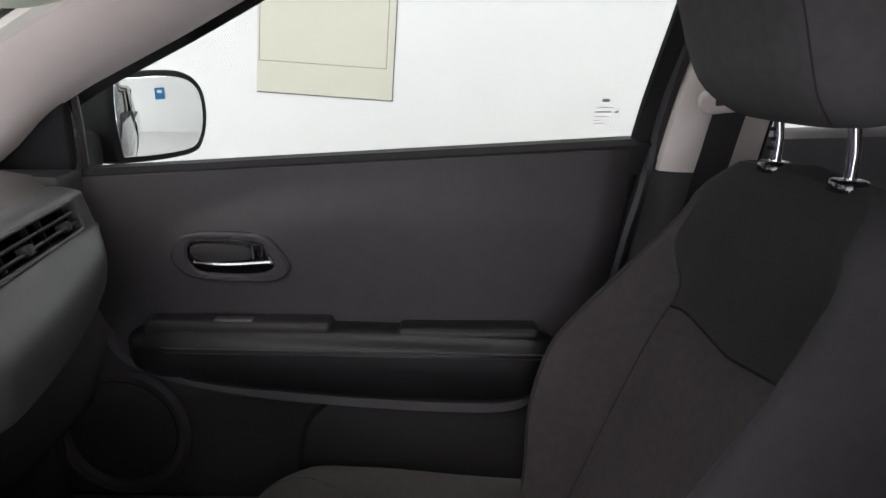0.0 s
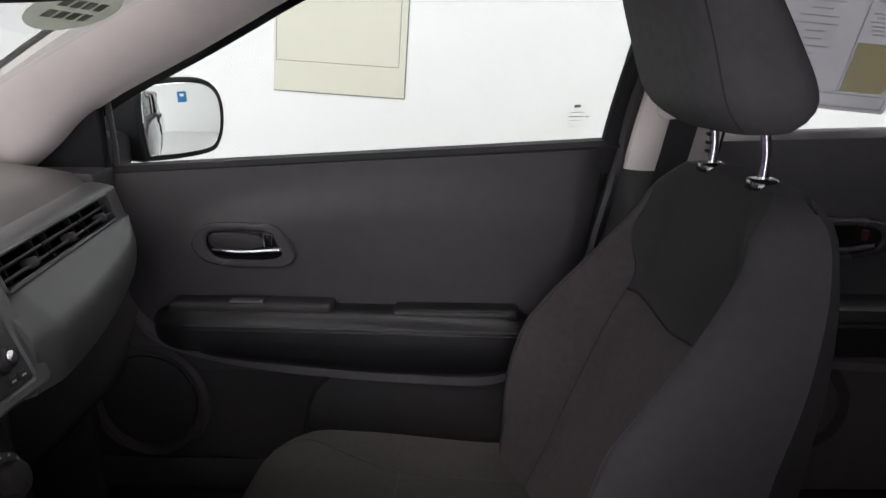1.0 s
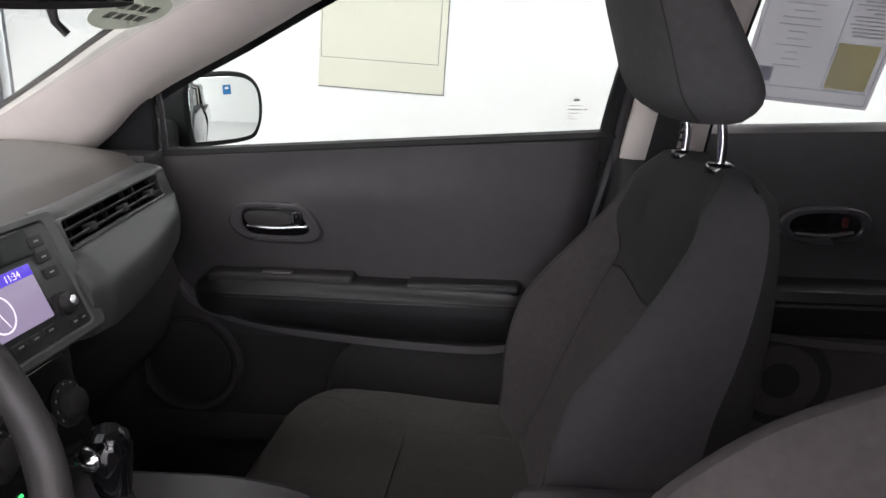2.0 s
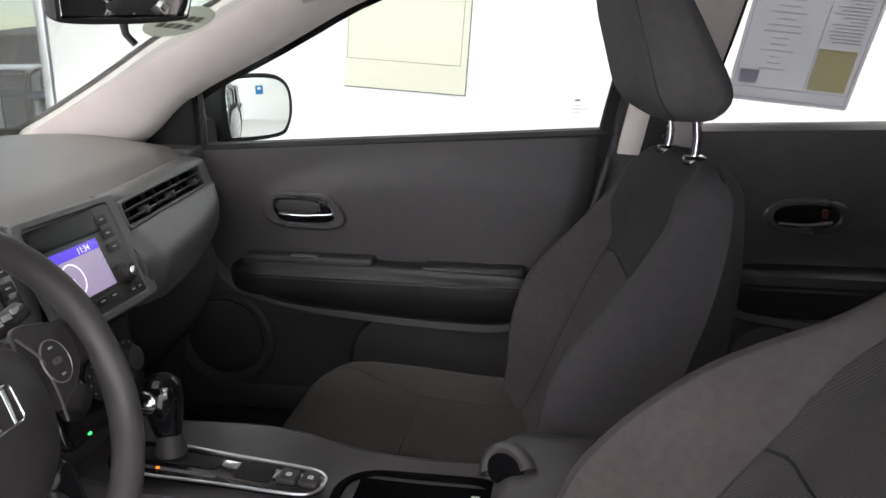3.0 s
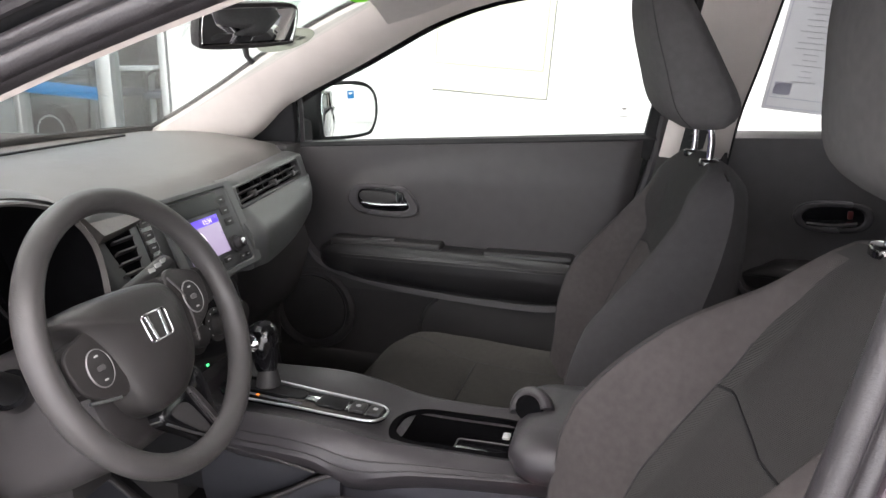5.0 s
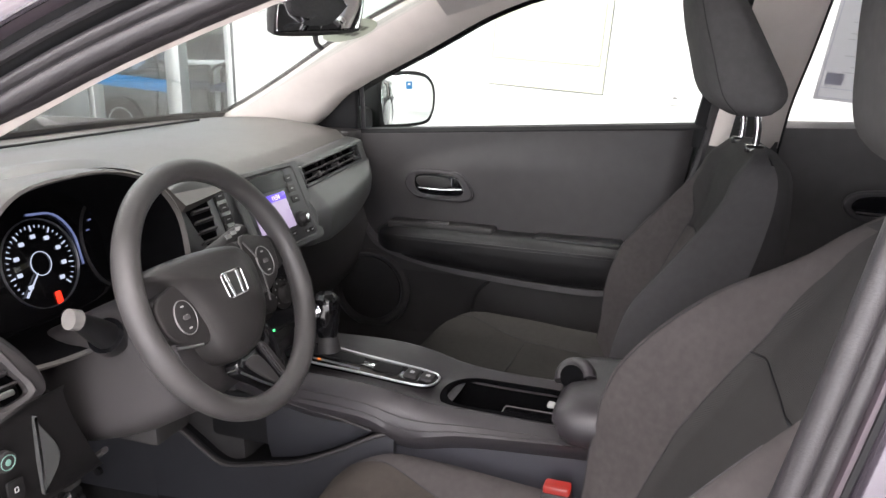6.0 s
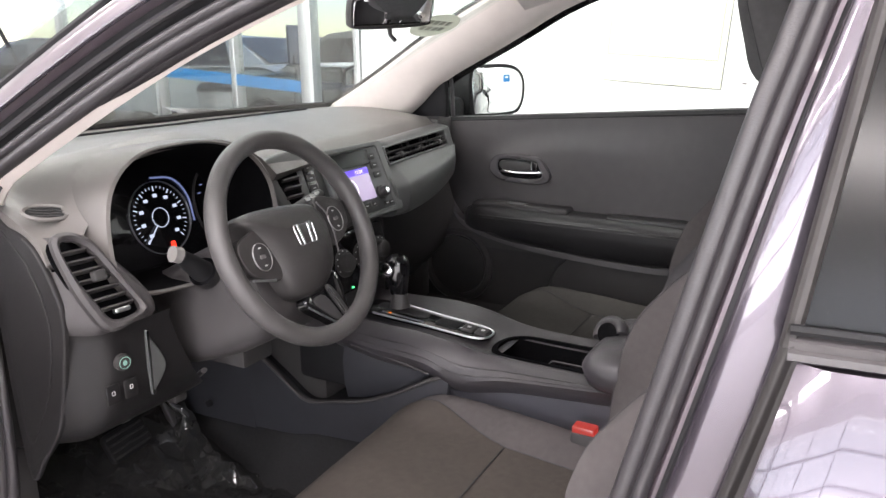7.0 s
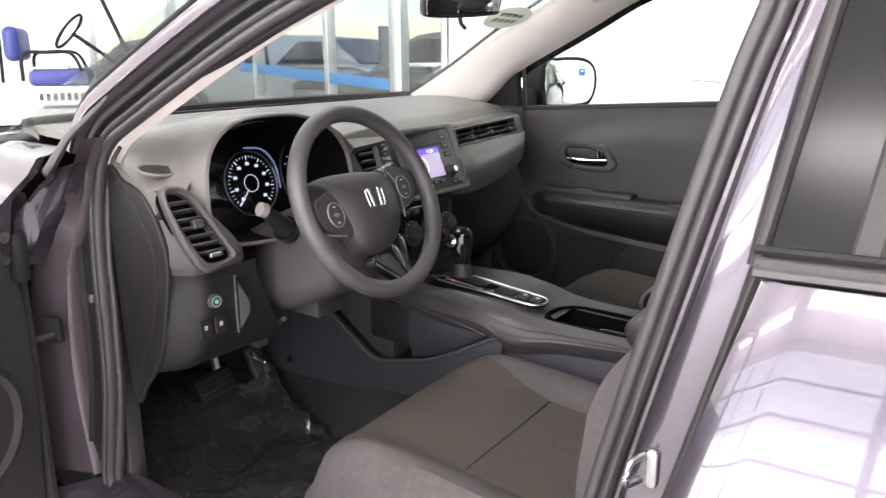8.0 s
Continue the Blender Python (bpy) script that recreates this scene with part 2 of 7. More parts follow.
def ellipse(w, h, n=24, cx=0.0, cy=0.0):
    return [(cx + w / 2 * math.cos(2 * math.pi * k / n), cy + h / 2 * math.sin(2 * math.pi * k / n)) for k in range(n)]


def smooth_outline(pts, n):
    """A closed smooth outline through control points."""
    p = [Vector((*a, 0)) for a in pts]
    q = cr([p[-1]] + p + [p[0], p[1]], (len(p) + 2) * n + 1)
    return [(a.x, a.y) for a in q[n:n + len(p) * n]]


def inset(outline, d):
    n = len(outline)
    area = sum(outline[i][0] * outline[(i + 1) % n][1] - outline[(i + 1) % n][0] * outline[i][1] for i in range(n))
    sg = 1 if area > 0 else -1
    out = []
    for i in range(n):
        (ax, ay), (bx, by) = outline[i - 1], outline[(i + 1) % n]
        tx, ty = bx - ax, by - ay
        l = math.hypot(tx, ty) or 1
        out.append((outline[i][0] - sg * ty / l * d, outline[i][1] + sg * tx / l * d))
    return out


class Plane:
    """A drawing plane: origin, across, up, and the way out of it."""

    def __init__(self, o, u, v):
        self.o, self.u = Vector(o), Vector(u).normalized()
        v = Vector(v)
        self.v = (v - self.u * v.dot(self.u)).normalized()
        self.n = self.u.cross(self.v)

    def at(self, a, b, c=0.0):
        return self.o + self.u * a + self.v * b + self.n * c


def slab(pl, outline, depth, bevel=0.002, base=0.0, bm=None):
    """A plate of an outline's shape with a rounded front edge."""
    rows = [[pl.at(a, b, base) for a, b in outline]]
    for k in range(4):
        a = radians(30 * k)
        rows.append([pl.at(x, y, base + depth - bevel + bevel * math.sin(a)) for x, y in inset(outline, bevel * (1 - math.cos(a)))])
    return grid(rows, True, True, bm)


def ring_slab(pl, outer, inner, depth, bevel=0.002, base=0.0, bm=None):
    """A frame between two outlines of as many points."""
    rows = [[pl.at(a, b, base) for a, b in outer], [pl.at(a, b, base + depth - bevel) for a, b in outer],
            [pl.at(a, b, base + depth) for a, b in inset(outer, bevel)], [pl.at(a, b, base + depth) for a, b in inset(inner, -bevel)],
            [pl.at(a, b, base + depth - bevel) for a, b in inner], [pl.at(a, b, base) for a, b in inner]]
    rows.append(rows[0])
    bm = grid(rows, True, False, bm)
    bmesh.ops.remove_doubles(bm, verts=bm.verts, dist=1e-7)
    return bm


def box(x0, x1, y0, y1, z0, z1, bevel=0.0, seg=2, bm=None):
    b2 = bmesh.new()
    bmesh.ops.create_cube(b2, size=1)
    for v in b2.verts:
        v.co = Vector(((x0 + x1) / 2 + v.co.x * (x1 - x0), (y0 + y1) / 2 + v.co.y * (y1 - y0), (z0 + z1) / 2 + v.co.z * (z1 - z0)))
    if bevel:
        bmesh.ops.bevel(b2, geom=b2.edges[:], offset=bevel, segments=seg, affect="EDGES", profile=0.5)
    if bm is None:
        return b2
    me = bpy.data.meshes.new("tmp")
    b2.to_mesh(me)
    b2.free()
    bm.from_mesh(me)
    bpy.data.meshes.remove(me)
    return bm


def revolve(pl, prof, segs=24):
    """A turned shape about a plane's way out: rows of (radius, height)."""
    return grid([[pl.at(r * math.cos(2 * math.pi * k / segs), r * math.sin(2 * math.pi * k / segs), h) for k in range(segs)] for r, h in prof], True, True)

# ---- showroom ----
def plain(name, bm, material, label, category, kind="structure"):
    return tagged(part(name, bm, material), label, category, "", kind)


WALL_Y, X_FRONT, X_BACK, Y_LEFT, CEIL = 4.1, -9.0, 7.0, -8.0, 4.0
plain("ground", box(-60, 60, -60, 60, -0.12, -0.06), M_ASPHALT, "grey asphalt of the car lot outside", "ground")
plain("floor", box(X_FRONT, X_BACK, Y_LEFT, WALL_Y, -0.06, 0), M_FLOOR, "pale polished showroom floor", "floor")
plain("ceiling", box(X_FRONT, X_BACK, Y_LEFT, WALL_Y + 0.2, CEIL, CEIL + 0.15), M_CEIL, "white showroom ceiling", "ceiling")
plain("wall_east", box(-3.25, X_BACK, WALL_Y, WALL_Y + 0.2, 0, CEIL), M_WALL, "plain white painted showroom wall", "wall")
plain("wall_north", box(X_FRONT - 0.2, X_FRONT, Y_LEFT, WALL_Y + 0.2, 0, CEIL), M_WALL, "plain white painted wall at the front end", "wall")
plain("wall_south", box(X_BACK, X_BACK + 0.2, Y_LEFT, WALL_Y + 0.2, 0, CEIL), M_WALL, "plain white painted wall at the back end", "wall")
WIN = (-8.4, 6.4, 0.3, 3.6)
bm = box(X_FRONT, WIN[0], Y_LEFT - 0.2, Y_LEFT, 0, CEIL)
box(WIN[1], X_BACK, Y_LEFT - 0.2, Y_LEFT, 0, CEIL, 0, 2, bm)
box(WIN[0], WIN[1], Y_LEFT - 0.2, Y_LEFT, 0, WIN[2], 0, 2, bm)
box(WIN[0], WIN[1], Y_LEFT - 0.2, Y_LEFT, WIN[3], CEIL, 0, 2, bm)
plain("wall_west", bm, M_WALL, "white showroom wall with a long window band", "wall")
w2 = thing("window_2", "long showroom window with dark cross bars", "window", "structure", at=(0, Y_LEFT - 0.1, 0))
part("window_pane", box(WIN[0], WIN[1], -0.004, 0.004, WIN[2], WIN[3]), M_PANE, w2).visible_shadow = False
for k in range(8):
    mx_ = WIN[0] + (WIN[1] - WIN[0]) * k / 7
    part("mullion", box(mx_ - 0.05, mx_ + 0.05, 0.02, 0.10, WIN[2], WIN[3], 0.01), M_BLACK, w2)
for z in (1.1, 1.95, 2.8):
    part("cross_bar", box(WIN[0], WIN[1], 0.02, 0.10, z - 0.04, z + 0.04, 0.01), M_BLACK, w2)
# daylight through it: the bright lot below, the paler sky above
for z0, z1, power in ((WIN[2], 1.75, DAY_W[0]), (1.75, WIN[3], DAY_W[1])):
    data = bpy.data.lights.new("window_daylight", "AREA")
    data.shape, data.size, data.size_y, data.energy, data.color = "RECTANGLE", WIN[1] - WIN[0], z1 - z0, power, (0.97, 0.98, 1.0)
    lamp = new("window_daylight", data)
    lamp.matrix_world = look((-1.0, Y_LEFT - 0.08, (z0 + z1) / 2), (-1.0, 0, (z0 + z1) / 2))


def ceiling_light(x, y, w, d, power):
    t = thing("ceiling_light", "white recessed ceiling light panel, switched on", "ceiling light", group="ceiling lights", at=(x, y, CEIL))
    bm = ring_slab(Plane((0, 0, 0), (1, 0, 0), (0, -1, 0)), rrect(w + 0.08, d + 0.08, 0.01, 1), rrect(w, d, 0.01, 1), 0.03)
    part("housing", bm, M_ALU, t, smooth=False)
    bm = slab(Plane((0, 0, 0.012), (1, 0, 0), (0, -1, 0)), rrect(w - 0.01, d - 0.01, 0.01, 1), 0.02)
    part("diffuser", bm, M_DIFF, t, smooth=False)
    data = bpy.data.lights.new("ceiling_lamp", "AREA")
    data.shape, data.size, data.size_y, data.energy, data.color = "RECTANGLE", w, d, power, (1, 0.965, 0.95)
    lamp = new("ceiling_lamp", data)
    lamp.matrix_world = pose(x, y, CEIL - 0.06)


M_DIFF = glow("lit diffuser", (1, 0.97, 0.95), 6.0)
for lx in (-6.2, -3.0, 0.4, 3.8):
    for ly, share in ((-6.2, 1.0), (-3.0, 1.0), (1.4, 0.5)):
        ceiling_light(lx, ly, 2.4, 0.5, LAMP_W * share)

# glazed stretch of the wall towards the lot
def glazed_front():
    for k, px in enumerate((-3.32, -3.86, -4.72, -5.75, -7.2, -8.9)):
        w = 0.07 if k == 1 else 0.032
        t = thing("window_post", "white aluminium upright of the glazed front", "window post", "structure", at=(px, WALL_Y + 0.08, 0))
        part("mullion", box(-w, w, -0.06, 0.06, 0, CEIL, 0.006), M_ALU, t)
    for z in (0.0, 3.7):
        bm = box(X_FRONT, -3.25, WALL_Y + 0.04, WALL_Y + 0.12, z, z + 0.07, 0.005)
        plain("window_rail", bm, M_ALU, "aluminium cross rail of the glazed front", "window rail")
    bm = box(X_FRONT, -3.27, WALL_Y + 0.075, WALL_Y + 0.083, 0.05, CEIL)
    g = plain("window_1", bm, M_PANE, "large clear showroom window", "window")
    g.visible_shadow = False
    pl = Plane((-4.965, WALL_Y + 0.03, 0.967), (2.5, 0, -0.178), (0, 0, 1))
    bm = slab(pl, rrect(2.07, 0.10, 0.004, 1), 0.006, 0.001)
    plain("window_band", bm, M_BLUE, "bright blue vinyl band on the glass", "window band")


glazed_front()

# notice on the wall
def wall_notice():
    t = thing("wall_notice", "large cream paper notice with a thin ruled border", "poster", at=(-0.78, WALL_Y - 0.002, 0.96))
    pl = Plane((0, 0, 0), (1, 0, -0.07), (0.07, 0, 1))
    part("sheet", slab(pl, rrect(0.80, 1.2, 0.003, 1, 0, 0.60), 0.003, 0.001), M_PAPER, t, smooth=False)
    part("border", ring_slab(pl, rrect(0.745, 1.0, 0.003, 1, -0.015, 0.68), rrect(0.738, 0.993, 0.003, 1, -0.015, 0.68), 0.001, 0.0003, 0.003), M_INK, t, smooth=False)
    part("edge_line", slab(pl, rrect(0.80, 0.006, 0.001, 1, 0, 0.0), 0.001, 0.0003, 0.003), M_INK, t, smooth=False)
    part("side_line", slab(pl, rrect(0.006, 1.2, 0.001, 1, 0.40, 0.6), 0.001, 0.0003, 0.003), M_INK, t, smooth=False)


wall_notice()
bs = thing("wall_sign", "bright blue square sign on the back wall", "sign", at=(X_BACK - 0.01, 1.50, 2.0))
part("board", slab(Plane((0, 0, 0), (0, -1, 0), (0, 0, 1)), rrect(0.36, 0.62, 0.02, 2), 0.02, 0.005), M_BLUE, bs)
part("symbol", slab(Plane((0, 0, 0.1), (0, -1, 0), (0, 0, 1)), rrect(0.16, 0.16, 0.03, 2), 0.004, 0.001, 0.02), M_WALL, bs)

# ---- car: passenger front door ----
TUMBLE = 0.36


def side_y(z, base=0.735):
    """Glass side of the body, leaning in above the belt."""
    return base - max(0, z - 1.05) * TUMBLE


def sill_z(x):
    return 1.055 + 0.058 * x


def front_door(sgn=1):
    d = thing("front_door", "closed front passenger door with charcoal trim and padded armrest", "car door")

    def crease(x):
        return 1.0 - 0.26 * math.exp(-((x + 0.60) / 0.16)) - 0.01 * math.sin(3 * x)

    rows = []
    for i in range(41):
        s = i / 40
        r = []
        for j in range(37):
            v = j / 36
            z = 0.64 + (sill_z(-0.63 + 0.93 * s) - 0.64) * v
            x1 = 0.30 - (1.07 - z) * 0.16
            x = -0.66 + (x1 + 0.66) * s
            top = sill_z(x)
            y = 0.717 - 0.013 * smooth(-0.03, 0.05, crease(x) - z) + 0.012 * smooth(0.72, 0.60, z)
            y += 0.022 * smooth(0.012, 0.0, top - z) ** 2
            y += 0.02 * smooth(0.03, 0.0, x1 - x)
            r.append((x, y, z))
        rows.append(r)
    part("trim_panel", thick(rows, (0, 0.012, 0)), M_PLASTIC, d)
    rows = [[(-0.66 + (0.225 + 0.66) * i / 12, 0.722 - 0.018 + 0.012 * smooth(0.72, 0.60, z), z) for z in (0.40, 0.46, 0.52, 0.58, 0.62, 0.645)] for i in range(13)]
    part("lower_panel", thick(rows, (0, 0.04, 0)), M_LOWER, d)
    # outer skin
    rows = []
    for i in range(9):
        x = -0.72 + 1.06 * i / 8
        rows.append([(x, curve_table(((0.3, 0.84), (0.5, 0.872), (0.75, 0.885), (0.95, 0.868), (1.04, 0.80)), z), z + 0.058 * x * smooth(0.7, 1.0, z))
                     for z in (0.3, 0.42, 0.55, 0.7, 0.8, 0.9, 0.97, 1.02, 1.045)])
    part("outer_skin", thick(rows, (0, -0.02, 0)), M_PAINT, d, "steel-purple metallic outer skin")
    rows = [[(x, 0.755 + dy, sill_z(x) + dz) for dy, dz in ((0.03, -0.03), (0.02, 0.0), (0.0, 0.005), (-0.028, 0.003), (-0.036, -0.006))] for x in [-0.60 + 0.92 * i / 10 for i in range(11)]]
    part("belt_seal", thick(rows, (0, 0, -0.004)), M_BLACK, d)
    # glass
    gz = [0.98 + 0.46 * j / 8 for j in range(9)]
    rows = [[(x, side_y(z, 0.742), z) for z in gz] for x in [-0.62 + 1.02 * i / 8 for i in range(9)]]
    g = part("window_glass", thick(rows, (0, 0.004, 0)), M_GLASS, d, "clear door window glass")
    g.visible_shadow = False
    # maker's etching, as plain bars
    bm = bmesh.new()
    for w, h, a, b in ((0.008, 0.004, 0.0, 0.034), (0.018, 0.001, 0.0, 0.025), (0.018, 0.0015, -0.002, 0.019), (0.004, 0.0025, 0.013, 0.019), (0.016, 0.001, -0.003, 0.013), (0.006, 0.001, -0.008, 0.008), (0.012, 0.001, -0.005, 0.004)):
        pl = Plane((0.243, side_y(1.12, 0.742) - 0.001, 1.095), (1, 0, 0), (0, -TUMBLE, 1))
        slab(pl, rrect(w * 1.35, h * 1.3, 0.0002, 1, a * 1.35, b * 1.25), 0.0003, 0.0001, 0, bm)
    part("etched_mark", bm, M_ETCH, d, smooth=False)
    # upper black sash along the two pillars
    path = cr([(-0.42, 0.71, 1.222), (-0.34, 0.69, 1.263), (-0.15, 0.655, 1.352), (0.08, 0.635, 1.397), (0.38, 0.63, 1.417)], 30)
    part("upper_sash", tube(path, 0.006, 8), M_BLACK, d)
    path = cr([(0.30, 0.742, 1.02), (0.318, 0.725, 1.12), (0.345, 0.68, 1.25), (0.375, 0.63, 1.40)], 12)
    part("rear_sash", tube(path, 0.020, 10, 0.6, (0, 1, 0)), M_BLACK, d)
    # mirror sail
    pl = Plane((0, 0.722, 1.03), (1, 0, 0), (0, -0.25, 1))
    part("mirror_sail", slab(pl, smooth_outline(((-0.72, -0.03), (-0.60, -0.03), (-0.577, 0.0), (-0.566, 0.10), (-0.570, 0.122), (-0.596, 0.120), (-0.66, 0.07)), 4), 0.018, 0.006), M_BLACK, d)
    part("sail_edge", tube([(-0.570, 0.735, 1.02), (-0.560, 0.712, 1.09), (-0.556, 0.695, 1.15)], 0.006, 8), M_SEAL, d)
    # side mirror
    m = part("side_mirror", bmesh.new(), M_BLACK, d)
    bmm = bmesh.new()
    rowsm = []
    mp = Plane((-0.542, 0.935, 1.092), (0.565, 0.825, 0), (0.0, 0.04, 1))
    for k, (sc, c) in enumerate(((0.25, -0.100), (0.60, -0.096), (0.84, -0.085), (0.97, -0.055), (1.0, 0.0), (0.985, 0.006), (0.93, 0.006))):
        rowsm.append([mp.at((a * 0.90 + 0.022) * sc + 0.022 * (1 - sc), b * 1.03 * sc, max(c, 0)) + Vector((min(c, 0), 0, 0)) for a, b in smooth_outline(((-0.112, 0.062), (-0.06, 0.077), (0.05, 0.077), (0.10, 0.05), (0.112, 0.0), (0.098, -0.05), (0.06, -0.075), (-0.08, -0.078), (-0.112, -0.062)), 4)])
    grid(rowsm, True, True, bmm)
    bmm.to_mesh(m.data)
    bmm.free()
    for p in m.data.polygons:
        p.use_smooth = True
    gl = part("mirror_glass", slab(mp, [(a * 0.89 + 0.022, b * 1.02) for a, b in smooth_outline(((-0.100, 0.056), (-0.05, 0.068), (0.045, 0.067), (0.090, 0.045), (0.100, 0.0), (0.088, -0.045), (0.052, -0.066), (-0.075, -0.068), (-0.100, -0.054)), 4)], 0.003, 0.0015, 0.006), M_MIRROR, m, "silvered mirror glass")
    part("mirror_foot", box(-0.68, -0.60, 0.74, 0.88, 1.00, 1.075, 0.02), M_BLACK, d)
    # inner handle
    pl = Plane((0, 0.699, 0), (1, 0, 0), (0, 0, 1))
    oval = smooth_outline(((-0.432, 0.893), (-0.415, 0.923), (-0.37, 0.931), (-0.29, 0.927), (-0.262, 0.908), (-0.243, 0.873), (-0.262, 0.852), (-0.32, 0.849), (-0.39, 0.854), (-0.42, 0.869)), 4)
    inner = smooth_outline(((-0.405, 0.893), (-0.398, 0.914), (-0.365, 0.919), (-0.30, 0.916), (-0.282, 0.903), (-0.268, 0.878), (-0.282, 0.866), (-0.325, 0.863), (-0.378, 0.866), (-0.397, 0.876)), 4)
    h = part("handle_bezel", ring_slab(pl, oval, inner, 0.012, 0.004, -0.006), M_BEZEL, d, "smoke-grey oval handle surround")
    part("handle_cup", slab(pl, inner, 0.003, 0.001, -0.001), M_GLOSS, h)
    part("lever", slab(pl, smooth_outline(((-0.392, 0.912), (-0.31, 0.910), (-0.305, 0.888), (-0.385, 0.886)), 4), 0.008, 0.003, 0.001), M_LOWER, h, "dark inner lever")
    part("chrome_edge", tube(cr([(-0.394, 0.695, 0.882), (-0.34, 0.690, 0.880), (-0.272, 0.694, 0.883)], 12), 0.0042, 8), M_CHROME, h, "chrome grip edge of the lever")
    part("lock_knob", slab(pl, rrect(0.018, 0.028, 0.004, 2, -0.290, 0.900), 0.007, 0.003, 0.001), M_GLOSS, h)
    # thin silver bar stands for the glint on the lock knob
    part("knob_glint", tube([(-0.299, 0.690, 0.912), (-0.298, 0.690, 0.890)], 0.0012, 6), M_SATIN, h)
    # armrest
    rows = []
    for i in range(49):
        s = 0.5 - 0.5 * math.cos(math.pi * i / 48)
        x = -0.515 + 0.70 * s
        e = math.sqrt(max(0, 1 - max(0, (0.14 - s) / 0.14, (s - 0.90) / 0.10) ** 2))
        zt = 0.784 - 0.010 * s + 0.004 * math.sin(math.pi * s)
        zm = 0.742 - 0.004 * s
        zb = curve_table(((0, 0.735), (0.15, 0.688), (0.4, 0.668), (0.8, 0.655), (1, 0.665)), s)
        ring = []
        for y, z in ((0.725, zt - 0.002), (0.70, zt), (0.665, zt - 0.001), (0.648, zt - 0.006), (0.636, zt - 0.018), (0.632, zm + 0.014), (0.6335, zm + 0.005), (0.632, zm - 0.006), (0.637, zm - 0.03), (0.652, zb + 0.018), (0.67, zb + 0.004), (0.69, zb), (0.725, zb)):
            ring.append((x, 0.725 + (y - 0.725) * (0.12 + 0.88 * e), zm + (z - zm) * (0.20 + 0.80 * e)))
        rows.append(ring)
    part("armrest", grid(rows, True, True), M_LEATHER, d, "padded black armrest with a stitched seam")
    for dz, r_ in ((0.0, 0.0012), (0.007, 0.0016)):
        part("stitching", tube([(-0.49 + 0.65 * i / 30, 0.6325 + 0.03 * (1 - smooth(0, 0.1, i / 30)), 0.754 + dz - 0.006 * i / 30) for i in range(31)], r_, 6), M_LOWER, d)
    part("switch_plate", box(-0.47, -0.176, 0.657, 0.714, 0.770, 0.794, 0.008, 3), M_LOWER, d)
    part("window_switch", box(-0.36, -0.30, 0.664, 0.682, 0.792, 0.7975, 0.002), M_STRIP, d)
    part("pull_cup_rim", box(-0.070, 0.15, 0.657, 0.714, 0.766, 0.786, 0.008, 3), M_LEATHER, d)
    # grey sweep under the armrest
    c = cr([(-0.57, 0.70, 0.795), (-0.55, 0.69, 0.765), (-0.51, 0.682, 0.722), (-0.42, 0.678, 0.69), (-0.25, 0.676, 0.664), (0.0, 0.676, 0.648), (0.12, 0.678, 0.653), (0.16, 0.69, 0.69)], 40)
    rows = [[p + Vector((0, 0.03, 0.012)), p + Vector((0, 0.004, 0.012)), p + Vector((0, -0.006, 0.008)), p + Vector((0, -0.004, -0.008)), p + Vector((0, 0.03, -0.014))] for p in c]
    part("trim_sweep", grid(rows, True, True), M_STRIP, d, "lighter grey sweeping trim strip")
    # speaker
    sp = Plane((-0.543, 0.712, 0.58), (1, 0, 0), (0, 0, 1))
    s_ = part("speaker_ring", revolve(sp, ((0.118, -0.01), (0.116, 0.008), (0.108, 0.016), (0.098, 0.013), (0.092, 0.004), (0.09, -0.01)), 40), M_PLASTIC, d)
    part("speaker_grille", revolve(sp, ((0.092, 0.0), (0.09, 0.007), (0.05, 0.012), (0.004, 0.013)), 40), M_LOWER, s_)
    # door pocket
    rows = []
    for i in range(13):
        x = -0.62 + 0.62 * i / 12
        rows.append([(x, 0.71, 0.42), (x, 0.655, 0.43), (x, 0.645, 0.48), (x, 0.650, 0.493), (x, 0.660, 0.488), (x, 0.668, 0.44)])
    part("door_pocket", grid(rows, True, True), M_LOWER, d)
    rows = []
    for k in range(13):
        z = 0.42 + 0.235 * k / 12
        x0 = -0.235 - 0.02 * math.cos((z - 0.5) * 14) + 0.035 * smooth(0.60, 0.66, z)
        rows.append([(x0, 0.738, z), (x0 + 0.003, 0.712, z), (x0 + 0.014, 0.700, z), (x0 + 0.05, 0.696, z), (0.05, 0.696, z), (0.20, 0.700, z), (0.22, 0.738, z)])
    part("pocket_panel", grid(rows), M_LOWER, d)
    return d


M_ETCH = mat("grey etching", (0.30, 0.30, 0.29), 0.8)
M_BEZEL = mat("smoke grey bezel", (0.060, 0.057, 0.060), 0.28, 0, 0.08, 30, 0.1, 900, 0.3)
front_door()


